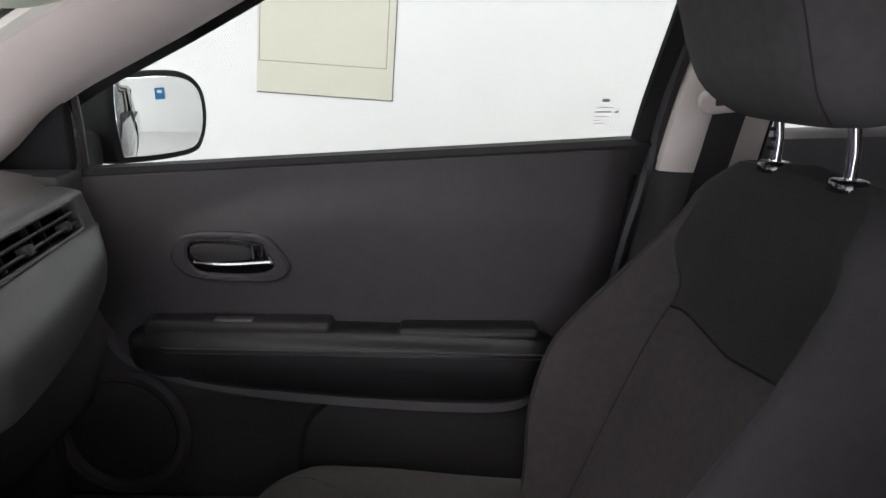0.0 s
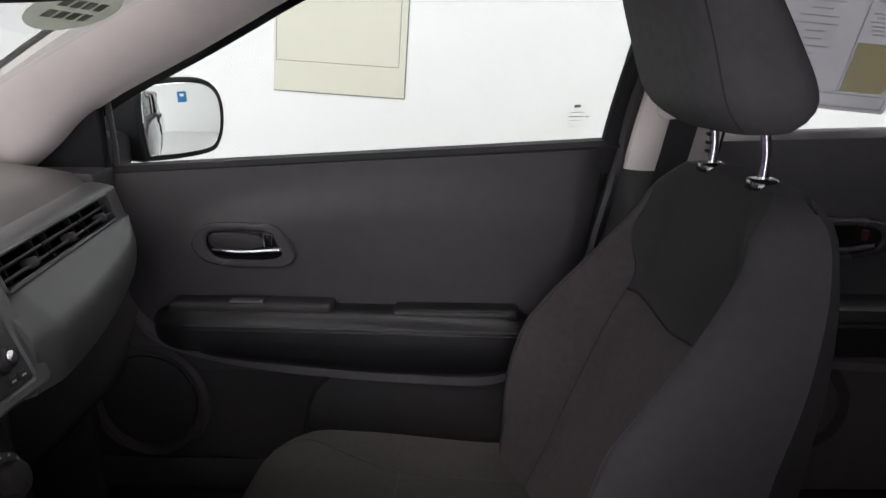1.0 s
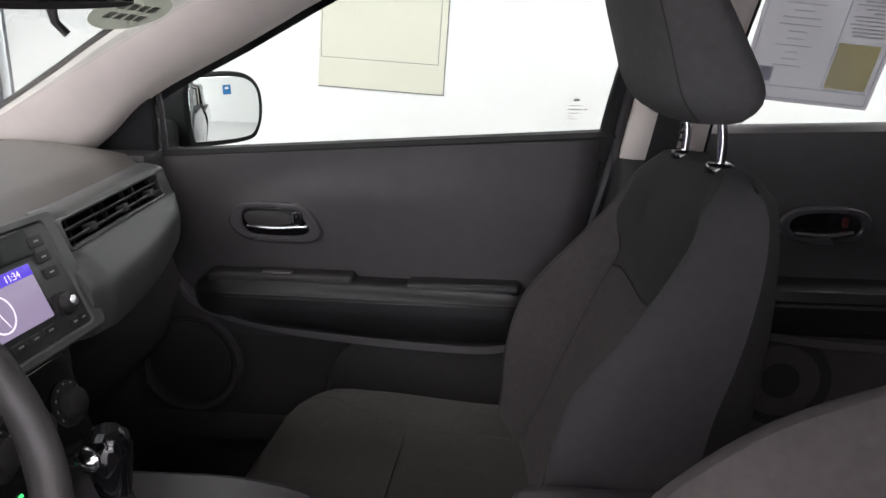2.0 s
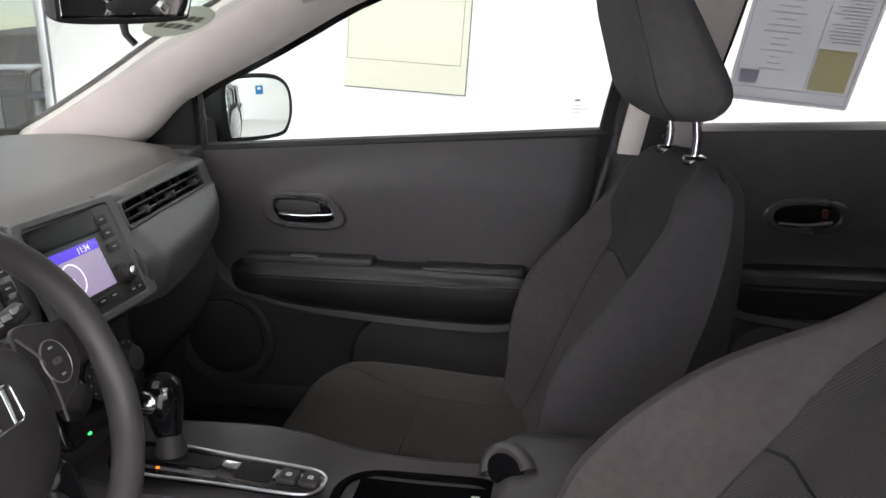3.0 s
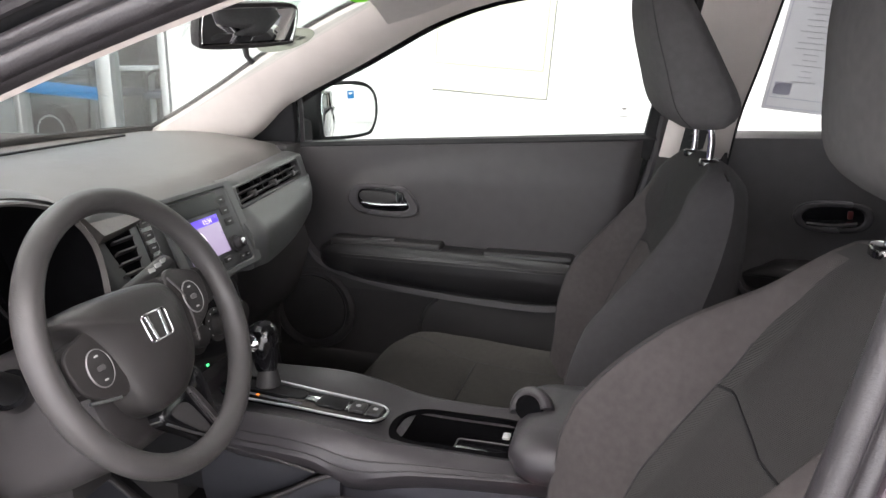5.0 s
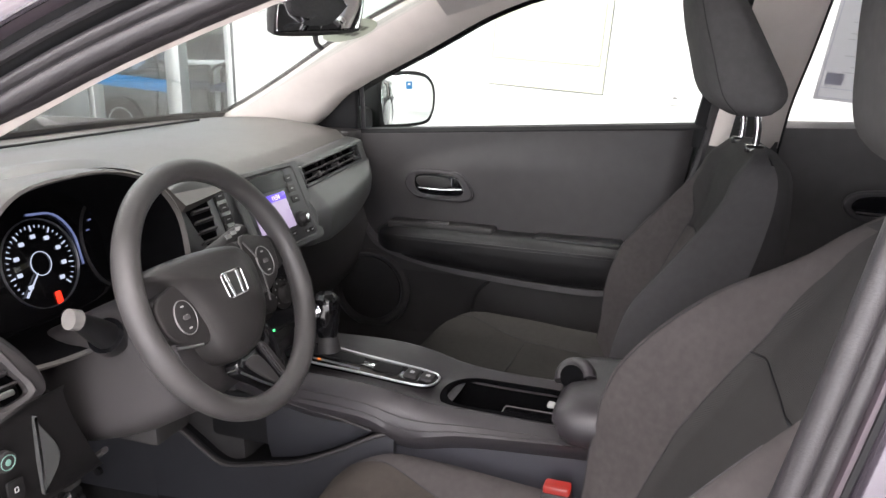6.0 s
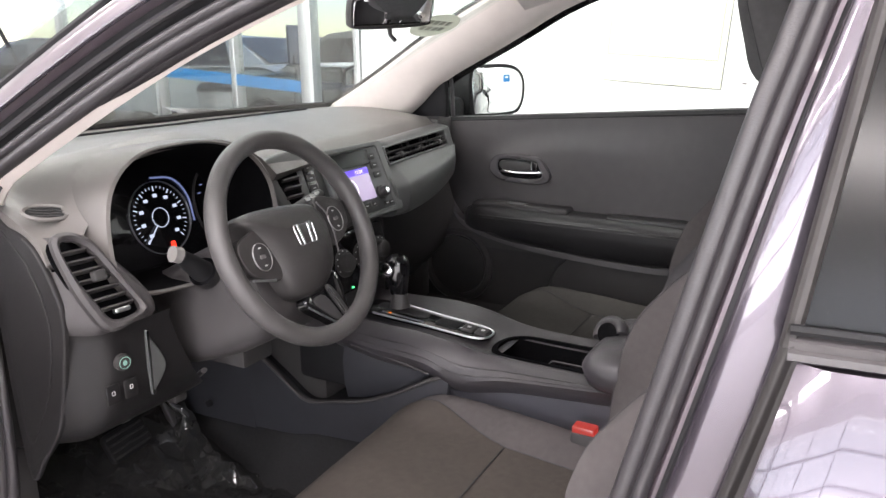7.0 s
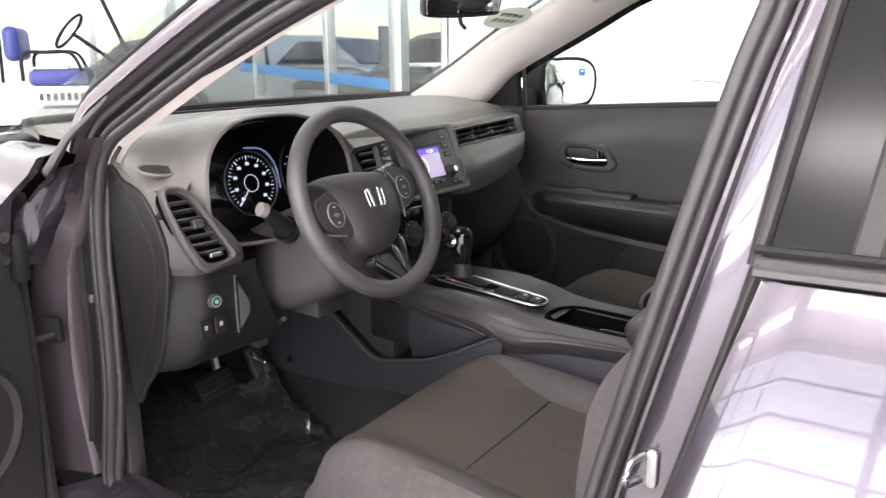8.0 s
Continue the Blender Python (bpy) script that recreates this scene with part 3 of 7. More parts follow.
# ---- rear door, passenger side ----
def rear_door(sgn, label):
    d = thing("rear_door", label, "car door", group="rear doors")

    def p(x, y, z):
        return (x, y * sgn, z)

    rows = [[p(0.440 + 0.03 * smooth(0.7, 1.2, z) + 0.755 * i / 12, 0.715 - 0.012 * smooth(0.98, 0.9, z) + 0.03 * smooth(1.075, 1.09, z), z + 0.03 * 0.06 * i) for z in (0.42, 0.6, 0.72, 0.85, 0.95, 1.03, 1.06, 1.075, 1.084)] for i in range(13)]
    part("trim_panel", thick(rows, (0, 0.06 * sgn, 0)), M_TRIM_LIGHTENED, d)
    skin = ((0.3, 0.84), (0.5, 0.872), (0.75, 0.888), (0.95, 0.874), (1.01, 0.860), (1.035, 0.846))
    rows = [[p(0.475 + 0.07 * smooth(0.3, 1.0, z) + 0.80 * i / 10, curve_table(skin, z), z + 0.006 * i * smooth(0.8, 1.03, z)) for z in (0.3, 0.42, 0.55, 0.68, 0.78, 0.86, 0.92, 0.97, 1.005, 1.025, 1.035)] for i in range(11)]
    part("outer_skin", thick(rows, (0, -0.02 * sgn, 0)), M_PAINT, d, "steel-purple metallic outer skin")
    rows = [[p(0.508 + 0.83 * i / 10, 0.846 + dy, 1.04 + 0.006 * i + dz) for dy, dz in ((-0.015, -0.008), (0.004, -0.006), (0.008, 0.003), (0.004, 0.012), (-0.02, 0.016))] for i in range(11)]
    part("belt_moulding", thick(rows, (0, -0.006 * sgn, 0)), M_BLACK, d, "black belt moulding")
    rows = [[p(0.52 + 0.08 * (z - 1.0) + 0.72 * i / 6, side_y(z, 0.842) - (z - 1.05) * 0.12, z) for z in [1.03 + 0.42 * j / 8 for j in range(9)]] for i in range(7)]
    g = part("window_glass", thick(rows, (0, -0.004 * sgn, 0)), M_GLASS, d, "clear rear door glass")
    g.visible_shadow = False
    if sgn > 0:
        pl = Plane((0, 0.7, 0), (1, 0, 0), (0, 0, 1))
        oval = smooth_outline(((0.622, 0.912), (0.64, 0.94), (0.70, 0.949), (0.765, 0.943), (0.785, 0.915), (0.765, 0.885), (0.70, 0.878), (0.645, 0.885)), 4)
        inner = smooth_outline(((0.64, 0.912), (0.655, 0.930), (0.70, 0.937), (0.752, 0.932), (0.766, 0.913), (0.752, 0.894), (0.70, 0.889), (0.656, 0.895)), 4)
        h = part("handle_bezel", ring_slab(pl, oval, inner, 0.012, 0.004, -0.004), M_BEZEL, d)
        part("handle_cup", slab(pl, inner, 0.003, 0.001, -0.001), M_GLOSS, h)
        part("chrome_edge", tube(cr([(0.65, 0.692, 0.898), (0.70, 0.688, 0.897), (0.75, 0.692, 0.903)], 10), 0.0055, 8), M_CHROME, h, "chrome grip edge of the lever")
        part("lock_knob", slab(pl, rrect(0.011, 0.018, 0.003, 2, 0.737, 0.920), 0.006, 0.003, 0.001), M_RED_PLASTIC, h, "dull red lock tab")
        rows = []
        for i in range(17):
            s = i / 16
            e = min(1, smooth(0, 0.15, s), smooth(1, 0.9, s))
            x = 0.53 + 0.55 * s
            rows.append([(x, 0.73 + (y - 0.73) * (0.3 + 0.7 * e), 0.76 + (z - 0.76) * (0.3 + 0.7 * e)) for y, z in ((0.73, 0.812), (0.67, 0.812), (0.648, 0.80), (0.643, 0.782), (0.648, 0.776), (0.645, 0.77), (0.66, 0.72), (0.69, 0.70), (0.73, 0.70))])
        part("armrest", grid(rows, True, True), M_LEATHER, d)
        c = cr([(0.52, 0.69, 0.755), (0.56, 0.685, 0.715), (0.70, 0.68, 0.69), (0.95, 0.68, 0.68)], 16)
        part("trim_sweep", grid([[q + Vector((0, 0.03, 0.01)), q + Vector((0, -0.004, 0.008)), q + Vector((0, -0.002, -0.008)), q + Vector((0, 0.03, -0.012))] for q in c], True, True), M_STRIP, d)
        sp = Plane((0.66, 0.712, 0.60), (1, 0, 0), (0, 0, 1))
        part("speaker_ring", revolve(sp, ((0.10, -0.01), (0.098, 0.008), (0.088, 0.012), (0.07, 0.008), (0.004, 0.01)), 32), M_LOWER, d)
    return d


# Front trim's plastic in a lighter colour, making up for weak light there.
M_TRIM_LIGHTENED = mat("charcoal trim plastic, lightened", (0.060, 0.057, 0.058), 0.5, 0, 0.14, 30, 0.4, 900, 0, 0.4)
M_RED_PLASTIC = mat("dull red plastic", (0.10, 0.012, 0.012), 0.4)
rear_door(1, "closed rear passenger door with black inner trim")


def driver_rear_door():
    d = thing("rear_door", "closed rear driver-side door in steel-purple paint with tinted glass", "car door", group="rear doors")

    def lead(z):
        return 0.497 - 0.24 * max(0, 1.01 - z)

    skin = ((0.3, 0.76), (0.45, 0.785), (0.65, 0.805), (0.80, 0.795), (0.92, 0.765), (0.985, 0.742), (1.008, 0.732))
    rows = []
    for i in range(19):
        s = i / 18
        r = []
        for k in range(25):
            z = 0.3 + 0.708 * k / 24
            x = lead(z) + (1.30 - lead(z)) * s ** 1.3
            y = curve_table(skin, z) - 0.009 * smooth(0.014, 0.0, x - lead(z)) ** 2
            y += 0.010 * math.exp(-((z - 0.70 - 0.05 * x) / 0.05) ** 2)
            r.append((x, -y, z + 0.03 * (x - 0.49) * smooth(0.7, 1.0, z)))
        rows.append(r)
    part("outer_skin", thick(rows, (0, 0.02, 0)), M_PAINT, d, "steel-purple metallic outer skin")
    xs = [0.490 + 0.82 * i / 14 for i in range(15)]
    rows = [[(x, -(0.722 + dy), 1.008 + 0.03 * (x - 0.49) + dz) for dy, dz in ((-0.03, 0.0), (0.004, 0.001), (0.010, 0.004), (0.009, 0.009), (0.006, 0.011), (0.007, 0.017), (0.002, 0.021), (-0.03, 0.024))] for x in xs]
    part("belt_moulding", grid(rows, True, True), M_BELT, d, "grey rubber belt moulding")
    part("belt_lip", tube([(x, -0.728, 1.034 + 0.03 * (x - 0.49)) for x in xs], 0.004, 6), M_BLACK, d)
    zz = [1.02 + 0.40 * j / 10 for j in range(11)]

    def lead_x(z):
        return 0.491 + 0.134 * (z - 1.033)

    def gy(z):
        return -(0.722 - (z - 1.02) * 0.30)

    rows = [[(lead_x(z) + 0.002 + 0.80 * i / 6, gy(z) + 0.004, z + 0.03 * 0.8 * i / 6) for z in zz] for i in range(7)]
    g = part("window_glass", thick(rows, (0, 0.004, 0)), M_TINT, d, "dark tinted rear door glass")
    g.visible_shadow = False
    rows = [[(lead_x(z) + u, gy(z) + w, z) for u, w in ((-0.006, 0.022), (-0.006, -0.004), (-0.003, -0.008), (0.0, -0.006), (0.004, -0.007), (0.006, -0.004), (0.007, 0.004))] for z in zz]
    part("front_sash", grid(rows), M_RUBBER, d, "brown-grey rubber window edge")
    rows = [[(0.560 + 0.11 * (z - 1.042) + u, gy(z) + w, z) for u, w in ((0.0, 0.006), (0.0, -0.003), (0.003, -0.006), (0.010, -0.004), (0.020, -0.006), (0.024, -0.003), (0.024, 0.006))] for z in zz]
    part("division_bar", grid(rows), M_RUBBER, d, "brown-grey division bar")
    rows = [[(0.50 + 0.72 * i / 8, -0.66, z) for z in (0.42, 0.7, 0.9, 1.02)] for i in range(9)]
    part("trim_panel", thick(rows, (0, -0.03, 0)), M_LOWER, d)


driver_rear_door()


def window_sheet():
    t = thing("window_sheet", "grey printed sheet with a yellow box taped to rear glass", "paper sheet", at=(0.54, side_y(1.138, 0.83) - 0.03, 1.14))
    pl = Plane((0, 0, 0), (1, 0, -0.10), (0.16, -0.40, 1))
    part("sheet", slab(pl, rrect(0.235, 0.32, 0.002, 1, 0.117, 0.16), 0.001, 0.0004), M_GREYPAPER, t, smooth=False)
    part("sheet_border", ring_slab(pl, rrect(0.222, 0.307, 0.002, 1, 0.117, 0.16), rrect(0.219, 0.304, 0.002, 1, 0.117, 0.16), 0.0006, 0.0002, 0.001), M_INK4, t, smooth=False)
    part("yellow_box", slab(pl, rrect(0.072, 0.085, 0.001, 1, 0.182, 0.078), 0.0005, 0.0002, 0.001), M_YELLOW, t, smooth=False)
    part("column_rule", slab(pl, rrect(0.0015, 0.27, 0.0002, 1, 0.142, 0.17), 0.0005, 0.0001, 0.001), M_INK4, t, smooth=False)
    part("footer_rule", slab(pl, rrect(0.215, 0.0015, 0.0002, 1, 0.117, 0.03), 0.0005, 0.0001, 0.001), M_INK4, t, smooth=False)
    part("corner_stamp", slab(pl, rrect(0.036, 0.028, 0.001, 1, 0.032, 0.052), 0.0005, 0.0002, 0.001), M_STAMP, t, smooth=False)
    rng = random.Random(5)
    for k in range(24):
        w = rng.uniform(0.03, 0.065)
        part("print_line", slab(pl, rrect(w, 0.0022, 0.0004, 1, 0.215 - w / 2, 0.135 + 0.0068 * k), 0.0005, 0.0001, 0.001), M_INK3, t, smooth=False)
    for k in range(16):
        w = rng.uniform(0.02, 0.07)
        part("print_line", slab(pl, rrect(w, 0.0018, 0.0004, 1, 0.07, 0.07 + 0.0125 * k), 0.0005, 0.0001, 0.001), M_INK3, t, smooth=False)
    part("heading_bar", slab(pl, rrect(0.12, 0.007, 0.001, 1, 0.075, 0.298), 0.0005, 0.0002, 0.001), M_INK4, t, smooth=False)


M_INK4 = paper("pale blue-grey ink", (0.46, 0.47, 0.54))
M_INK2 = paper("grey ink", (0.3, 0.3, 0.34))
M_INK3 = paper("pale grey ink", (0.48, 0.48, 0.50))
M_STAMP = paper("blue-grey print", (0.52, 0.52, 0.58))
window_sheet()

# ---- car: body shell ----
car = thing("car_body", "steel-purple metallic hatchback body shell with light grey pillars", "car body")


def opening_path(n=120):
    """The driver's door opening, round."""
    return cr([(-0.57, -0.69, 0.335), (-0.655, -0.69, 0.385), (-0.641, -0.69, 0.48), (-0.618, -0.69, 0.59), (-0.608, -0.69, 0.70), (-0.607, -0.686, 0.86), (-0.596, -0.679, 0.98), (-0.564, -0.672, 1.049), (-0.487, -0.661, 1.098),
               (-0.281, -0.64, 1.202), (-0.147, -0.62, 1.262), (0.03, -0.60, 1.325), (0.20, -0.59, 1.375), (0.40, -0.585, 1.418), (0.500, -0.605, 1.385), (0.471, -0.648, 1.245), (0.4495, -0.67, 1.160),
               (0.404, -0.69, 0.969), (0.347, -0.69, 0.741), (0.312, -0.69, 0.58), (0.275, -0.69, 0.42), (0.15, -0.69, 0.352), (-0.2, -0.69, 0.340), (-0.50, -0.69, 0.340)], n)


def sweep_profile(path, prof, mid):
    """A strip swept along the opening: prof holds (away from the opening, outwards)."""
    rows = []
    n = len(path)
    for i, p in enumerate(path):
        d = (path[(i + 1) % n] - path[i - 1]).normalized() if 0 < i < n - 1 else (path[1] - path[0] if i == 0 else path[-1] - path[-2]).normalized()
        o = Vector((0, -1, 0))
        a = d.cross(o)
        if a.dot(p - mid) < 0:
            a = -a
        a.normalize()
        o2 = d.cross(a)
        if o2.y > 0:
            o2 = -o2
        rows.append([p + a * u + o2 * w for u, w in prof])
    return rows


def rounded(prof, n=4):
    """The same profile through a smooth line."""
    return [(p.x, p.y) for p in cr([(u, w, 0) for u, w in prof], (len(prof) - 1) * n + 1)]


MID = Vector((-0.03, -0.7, 0.85))
ring_path = opening_path()
part("door_seal", grid(sweep_profile(ring_path, rounded(((-0.010, -0.014), (-0.014, -0.004), (-0.012, 0.006), (-0.006, 0.010), (0.0, 0.0085), (0.0025, 0.0045), (0.005, 0.008), (0.010, 0.010), (0.014, 0.007), (0.016, 0.002), (0.017, -0.012))), MID)), M_SEAL, car, "grey rubber door weatherstrip with two ridges")
front_run = [p for p in ring_path if p.x < -0.50 and 0.39 < p.z < 1.06]
part("inner_seal", tube([r[0] for r in sweep_profile(front_run, ((-0.020, -0.008),), MID)], 0.0100, 10, r_end=0.0035), M_SEAL, car, "inner rubber lip of the door opening")
low_front = [p for p in ring_path if p.x < -0.54 and p.z < 0.98 and p.z > 0.36]
upper = [p for p in ring_path if p.z > 1.0 and p.x < 0.36 and (p.x < 0 or p.z > 1.3)]
rear_edge = [p for p in ring_path if p.x > 0.26 and p.z < 1.36]
# rear jamb of the opening
part("jamb_lip", grid(sweep_profile(rear_edge, ((0.012, -0.03), (0.015, -0.002), (0.019, 0.003), (0.023, 0.002), (0.025, -0.01)), MID)), M_DARKPAINT, car)
jamb = rounded(((0.024, -0.03), (0.026, -0.002), (0.028, 0.006), (0.033, 0.010), (0.044, 0.0125), (0.058, 0.013), (0.070, 0.011), (0.080, 0.006), (0.084, -0.01)))
slim = [(0.024 + (u - 0.024) * 0.42, w) for u, w in jamb]
rows = [[a.lerp(b, smooth(0.94, 1.24, p.z)) for a, b in zip(r0, r1)] for p, r0, r1 in zip(rear_edge, sweep_profile(rear_edge, jamb, MID), sweep_profile(rear_edge, slim, MID))]
part("rear_jamb", grid(rows), M_PAINT, car, "painted door jamb")
part("jamb_groove", tube([r[0] for r in sweep_profile(rear_edge, ((0.0255, 0.001),), MID)], 0.0035, 6), M_BLACK, car)
part("edge_seal", grid(sweep_profile([p for p in rear_edge if p.z < 1.06], rounded(((0.066, 0.010), (0.067, 0.020), (0.072, 0.026), (0.078, 0.023), (0.084, 0.025), (0.089, 0.010))), MID)), M_RUBBER, car, "brown-grey rubber edge seal")
# upper front: frame channel, painted pillar, drip strip
part("frame_channel", grid(sweep_profile(upper, ((0.012, -0.03), (0.018, -0.006), (0.024, 0.002), (0.036, 0.006), (0.044, 0.012)), MID)), M_BLACK, car)
part("channel_bead", tube([r[0] for r in sweep_profile(upper, ((0.029, 0.007),), MID)], 0.0055, 8), M_SEAL, car)
part("a_pillar_outer", grid(sweep_profile(upper, ((0.040, 0.006), (0.043, 0.022), (0.048, 0.027), (0.060, 0.027), (0.072, 0.018), (0.082, 0.0), (0.084, -0.03)), MID)), M_DARKPAINT, car, "dark purple painted pillar")
part("pillar_edge", tube([r[0] for r in sweep_profile(upper, ((0.046, 0.0265),), MID)], 0.003, 6), M_PAINT, car)
part("windscreen_moulding", tube([r[0] for r in sweep_profile(upper, ((0.084, 0.002),), MID)], 0.006, 8), M_BLACK, car)
# lower front: dark channel, bead, painted hinge panel
deep_front = [p for p in low_front if p.z < 0.90]
part("front_channel", grid(sweep_profile(deep_front, ((0.004, -0.03), (0.012, 0.0), (0.026, -0.004), (0.050, 0.002), (0.055, 0.010)), MID)), M_BLACK, car)
BAND_IN = ((0.40, -0.690), (0.60, -0.716), (0.79, -0.695), (0.85, -0.668), (0.90, -0.637), (0.935, -0.618), (0.97, -0.602), (1.006, -0.592), (1.05, -0.568))
BAND_OUT = ((0.40, -0.79), (0.60, -0.80), (0.80, -0.755), (0.859, -0.713), (0.907, -0.662), (0.955, -0.612), (0.997, -0.578), (1.03, -0.556), (1.075, -0.520))
rows = []
for k in range(41):
    z = 0.40 + 0.66 * k / 40
    a, b = Vector((curve_table(BAND_IN, z), -0.700, z)), Vector((curve_table(BAND_OUT, z), -0.735, z))
    rows.append([a + Vector((0.004, 0.035, 0)), a + Vector((0.002, 0.004, 0)), a + Vector((-0.002, -0.003, 0)), a.lerp(b, 0.12) + Vector((0, 0.003, 0)), a.lerp(b, 0.4), a.lerp(b, 0.75) + Vector((0, -0.002, 0)), b, b + Vector((-0.004, 0.008, 0)), b + Vector((-0.01, 0.03, 0))])
part("hinge_panel", grid(rows), M_DARKPAINT, car, "dark purple painted hinge panel")
# creased flange between the hinge panel and the fender
FLANGE = (((-0.562, -0.733, 1.022), (-0.562, -0.742, 1.022), (-0.566, -0.765, 1.012)), ((-0.590, -0.733, 0.983), (-0.606, -0.752, 0.987), (-0.606, -0.774, 0.987)),
          ((-0.630, -0.738, 0.932), (-0.648, -0.764, 0.934), (-0.650, -0.776, 0.955)), ((-0.675, -0.743, 0.883), (-0.676, -0.768, 0.881), (-0.662, -0.790, 0.934)), ((-0.715, -0.748, 0.832), (-0.690, -0.770, 0.842), (-0.670, -0.796, 0.90)))
cols = [cr([f[k] for f in FLANGE], 18) for k in range(3)]
rows = []
for a, b, c in zip(*cols):
    rows.append([a + Vector((0, 0.02, 0)), a, a.lerp(b, 0.5) + Vector((0.004, -0.003, 0)), b.lerp(a, 0.08), b, b.lerp(c, 0.12) + Vector((0, 0.004, 0)), b.lerp(c, 0.6) + Vector((-0.004, 0, 0.002)), c, c + Vector((-0.012, 0.004, -0.012))])
part("hinge_flange", grid(rows), M_PAINT, car, "creased purple painted flange behind the fender")
hg = part("door_hinge", box(-0.735, -0.668, -0.800, -0.772, 0.815, 0.905, 0.01), M_BLACK, car, "dark upper door hinge")
for hx, hz in ((-0.682, 0.895), (-0.690, 0.855)):
    part("hinge_bolt", tube([(hx, -0.798, hz), (hx + 0.006, -0.808, hz + 0.003)], 0.010, 14), M_BLACK, hg)
part("channel_clip", slab(Plane((-0.630, -0.694, 0.77), (1, 0, 0), (0, 0, 1)), ellipse(0.012, 0.016, 12), 0.006, 0.002), M_STRIP, car)
sk = part("striker_plate", slab(Plane((0.408, -0.704, 0.790), (1, 0, 0), (0.25, 0, 1)), rrect(0.012, 0.042, 0.005, 3), 0.005, 0.002), M_RING, car, "bare metal striker plate")
part("striker_loop", tube(cr([(0.400, -0.708, 0.804), (0.394, -0.730, 0.802), (0.392, -0.732, 0.780), (0.398, -0.71, 0.777)], 16), 0.0035, 8), M_SATIN, sk)
# rocker between the openings
part("rocker", grid(sweep_profile([p for p in ring_path if p.z < 0.42], ((0.004, -0.03), (0.012, 0.0), (0.03, 0.01), (0.06, 0.06), (0.12, 0.09)), MID)), M_PAINT, car)
# light grey inner trim of the driver-side pillar
inner = [p for p in ring_path if p.z > 1.0 and p.x < 0.3]
part("a_pillar_trim", grid(sweep_profile(inner, ((-0.0125, -0.002), (-0.0165, -0.012), (-0.0205, -0.024), (-0.013, -0.034), (0.03, -0.052), (0.07, -0.060), (0.09, -0.045)), MID)), M_BEIGE, car, "warm light grey pillar trim")
lip_run = [p for p in inner if p.x > -0.44]
wide = sweep_profile(lip_run, ((-0.0100, 0.001), (-0.0135, -0.0015), (-0.0160, -0.007), (-0.0182, -0.013), (-0.0182, -0.016)), MID)
part("pillar_lip", grid([[r[0].lerp(q, smooth(-0.44, -0.24, p.x)) for q in r] for p, r in zip(lip_run, wide)]), M_SEAL, car, "grey rubber lip along the pillar trim")


def passenger_pillar():
    low = cr([(-0.72, 0.668, 1.020), (-0.655, 0.662, 1.066), (-0.599, 0.657, 1.115), (-0.532, 0.652, 1.156), (-0.469, 0.647, 1.187), (-0.381, 0.640, 1.229), (-0.305, 0.635, 1.268), (-0.18, 0.615, 1.328), (-0.03, 0.60, 1.373), (0.20, 0.59, 1.403)], 26)
    high = cr([(-0.965, 0.64, 1.050), (-0.852, 0.622, 1.102), (-0.710, 0.60, 1.176), (-0.555, 0.575, 1.261), (-0.35, 0.55, 1.356), (-0.16, 0.53, 1.415), (0.1, 0.52, 1.445)], 26)
    rows = []
    for a, b in zip(low, high):
        out = Vector((0, 0.03, -0.006))
        m1, m2 = a.lerp(b, 0.12), a.lerp(b, 0.55)
        rows.append([a + out, a, m1 + Vector((0.0, -0.014, 0)), m2 + Vector((0.0, -0.022, 0)), a.lerp(b, 0.9) + Vector((0, -0.012, 0)), b, b + Vector((-0.01, 0.03, 0.01))])
    part("a_pillar_trim", grid(rows), M_BEIGE, car, "warm light grey pillar trim")
    part("windscreen_edge", tube([b + Vector((-0.006, 0.004, 0.004)) for b in high], 0.0055, 8), M_BLACK, car)
    rows = [[Vector((a.x, a.y, a.z)) + Vector((0, 0.09, -0.01)), Vector((a.x, a.y, a.z)) + Vector((-0.02, 0.105, 0.01)), b + Vector((0.02, 0.10, -0.03)), b + Vector((0.0, 0.035, -0.012))] for a, b in zip(low, high)]
    part("a_pillar_outer", grid(rows), M_PAINT, car)
    part("a_pillar_base", box(-1.0, -0.57, 0.645, 0.74, 0.93, 1.028, 0.012), M_LOWER, car)


passenger_pillar()


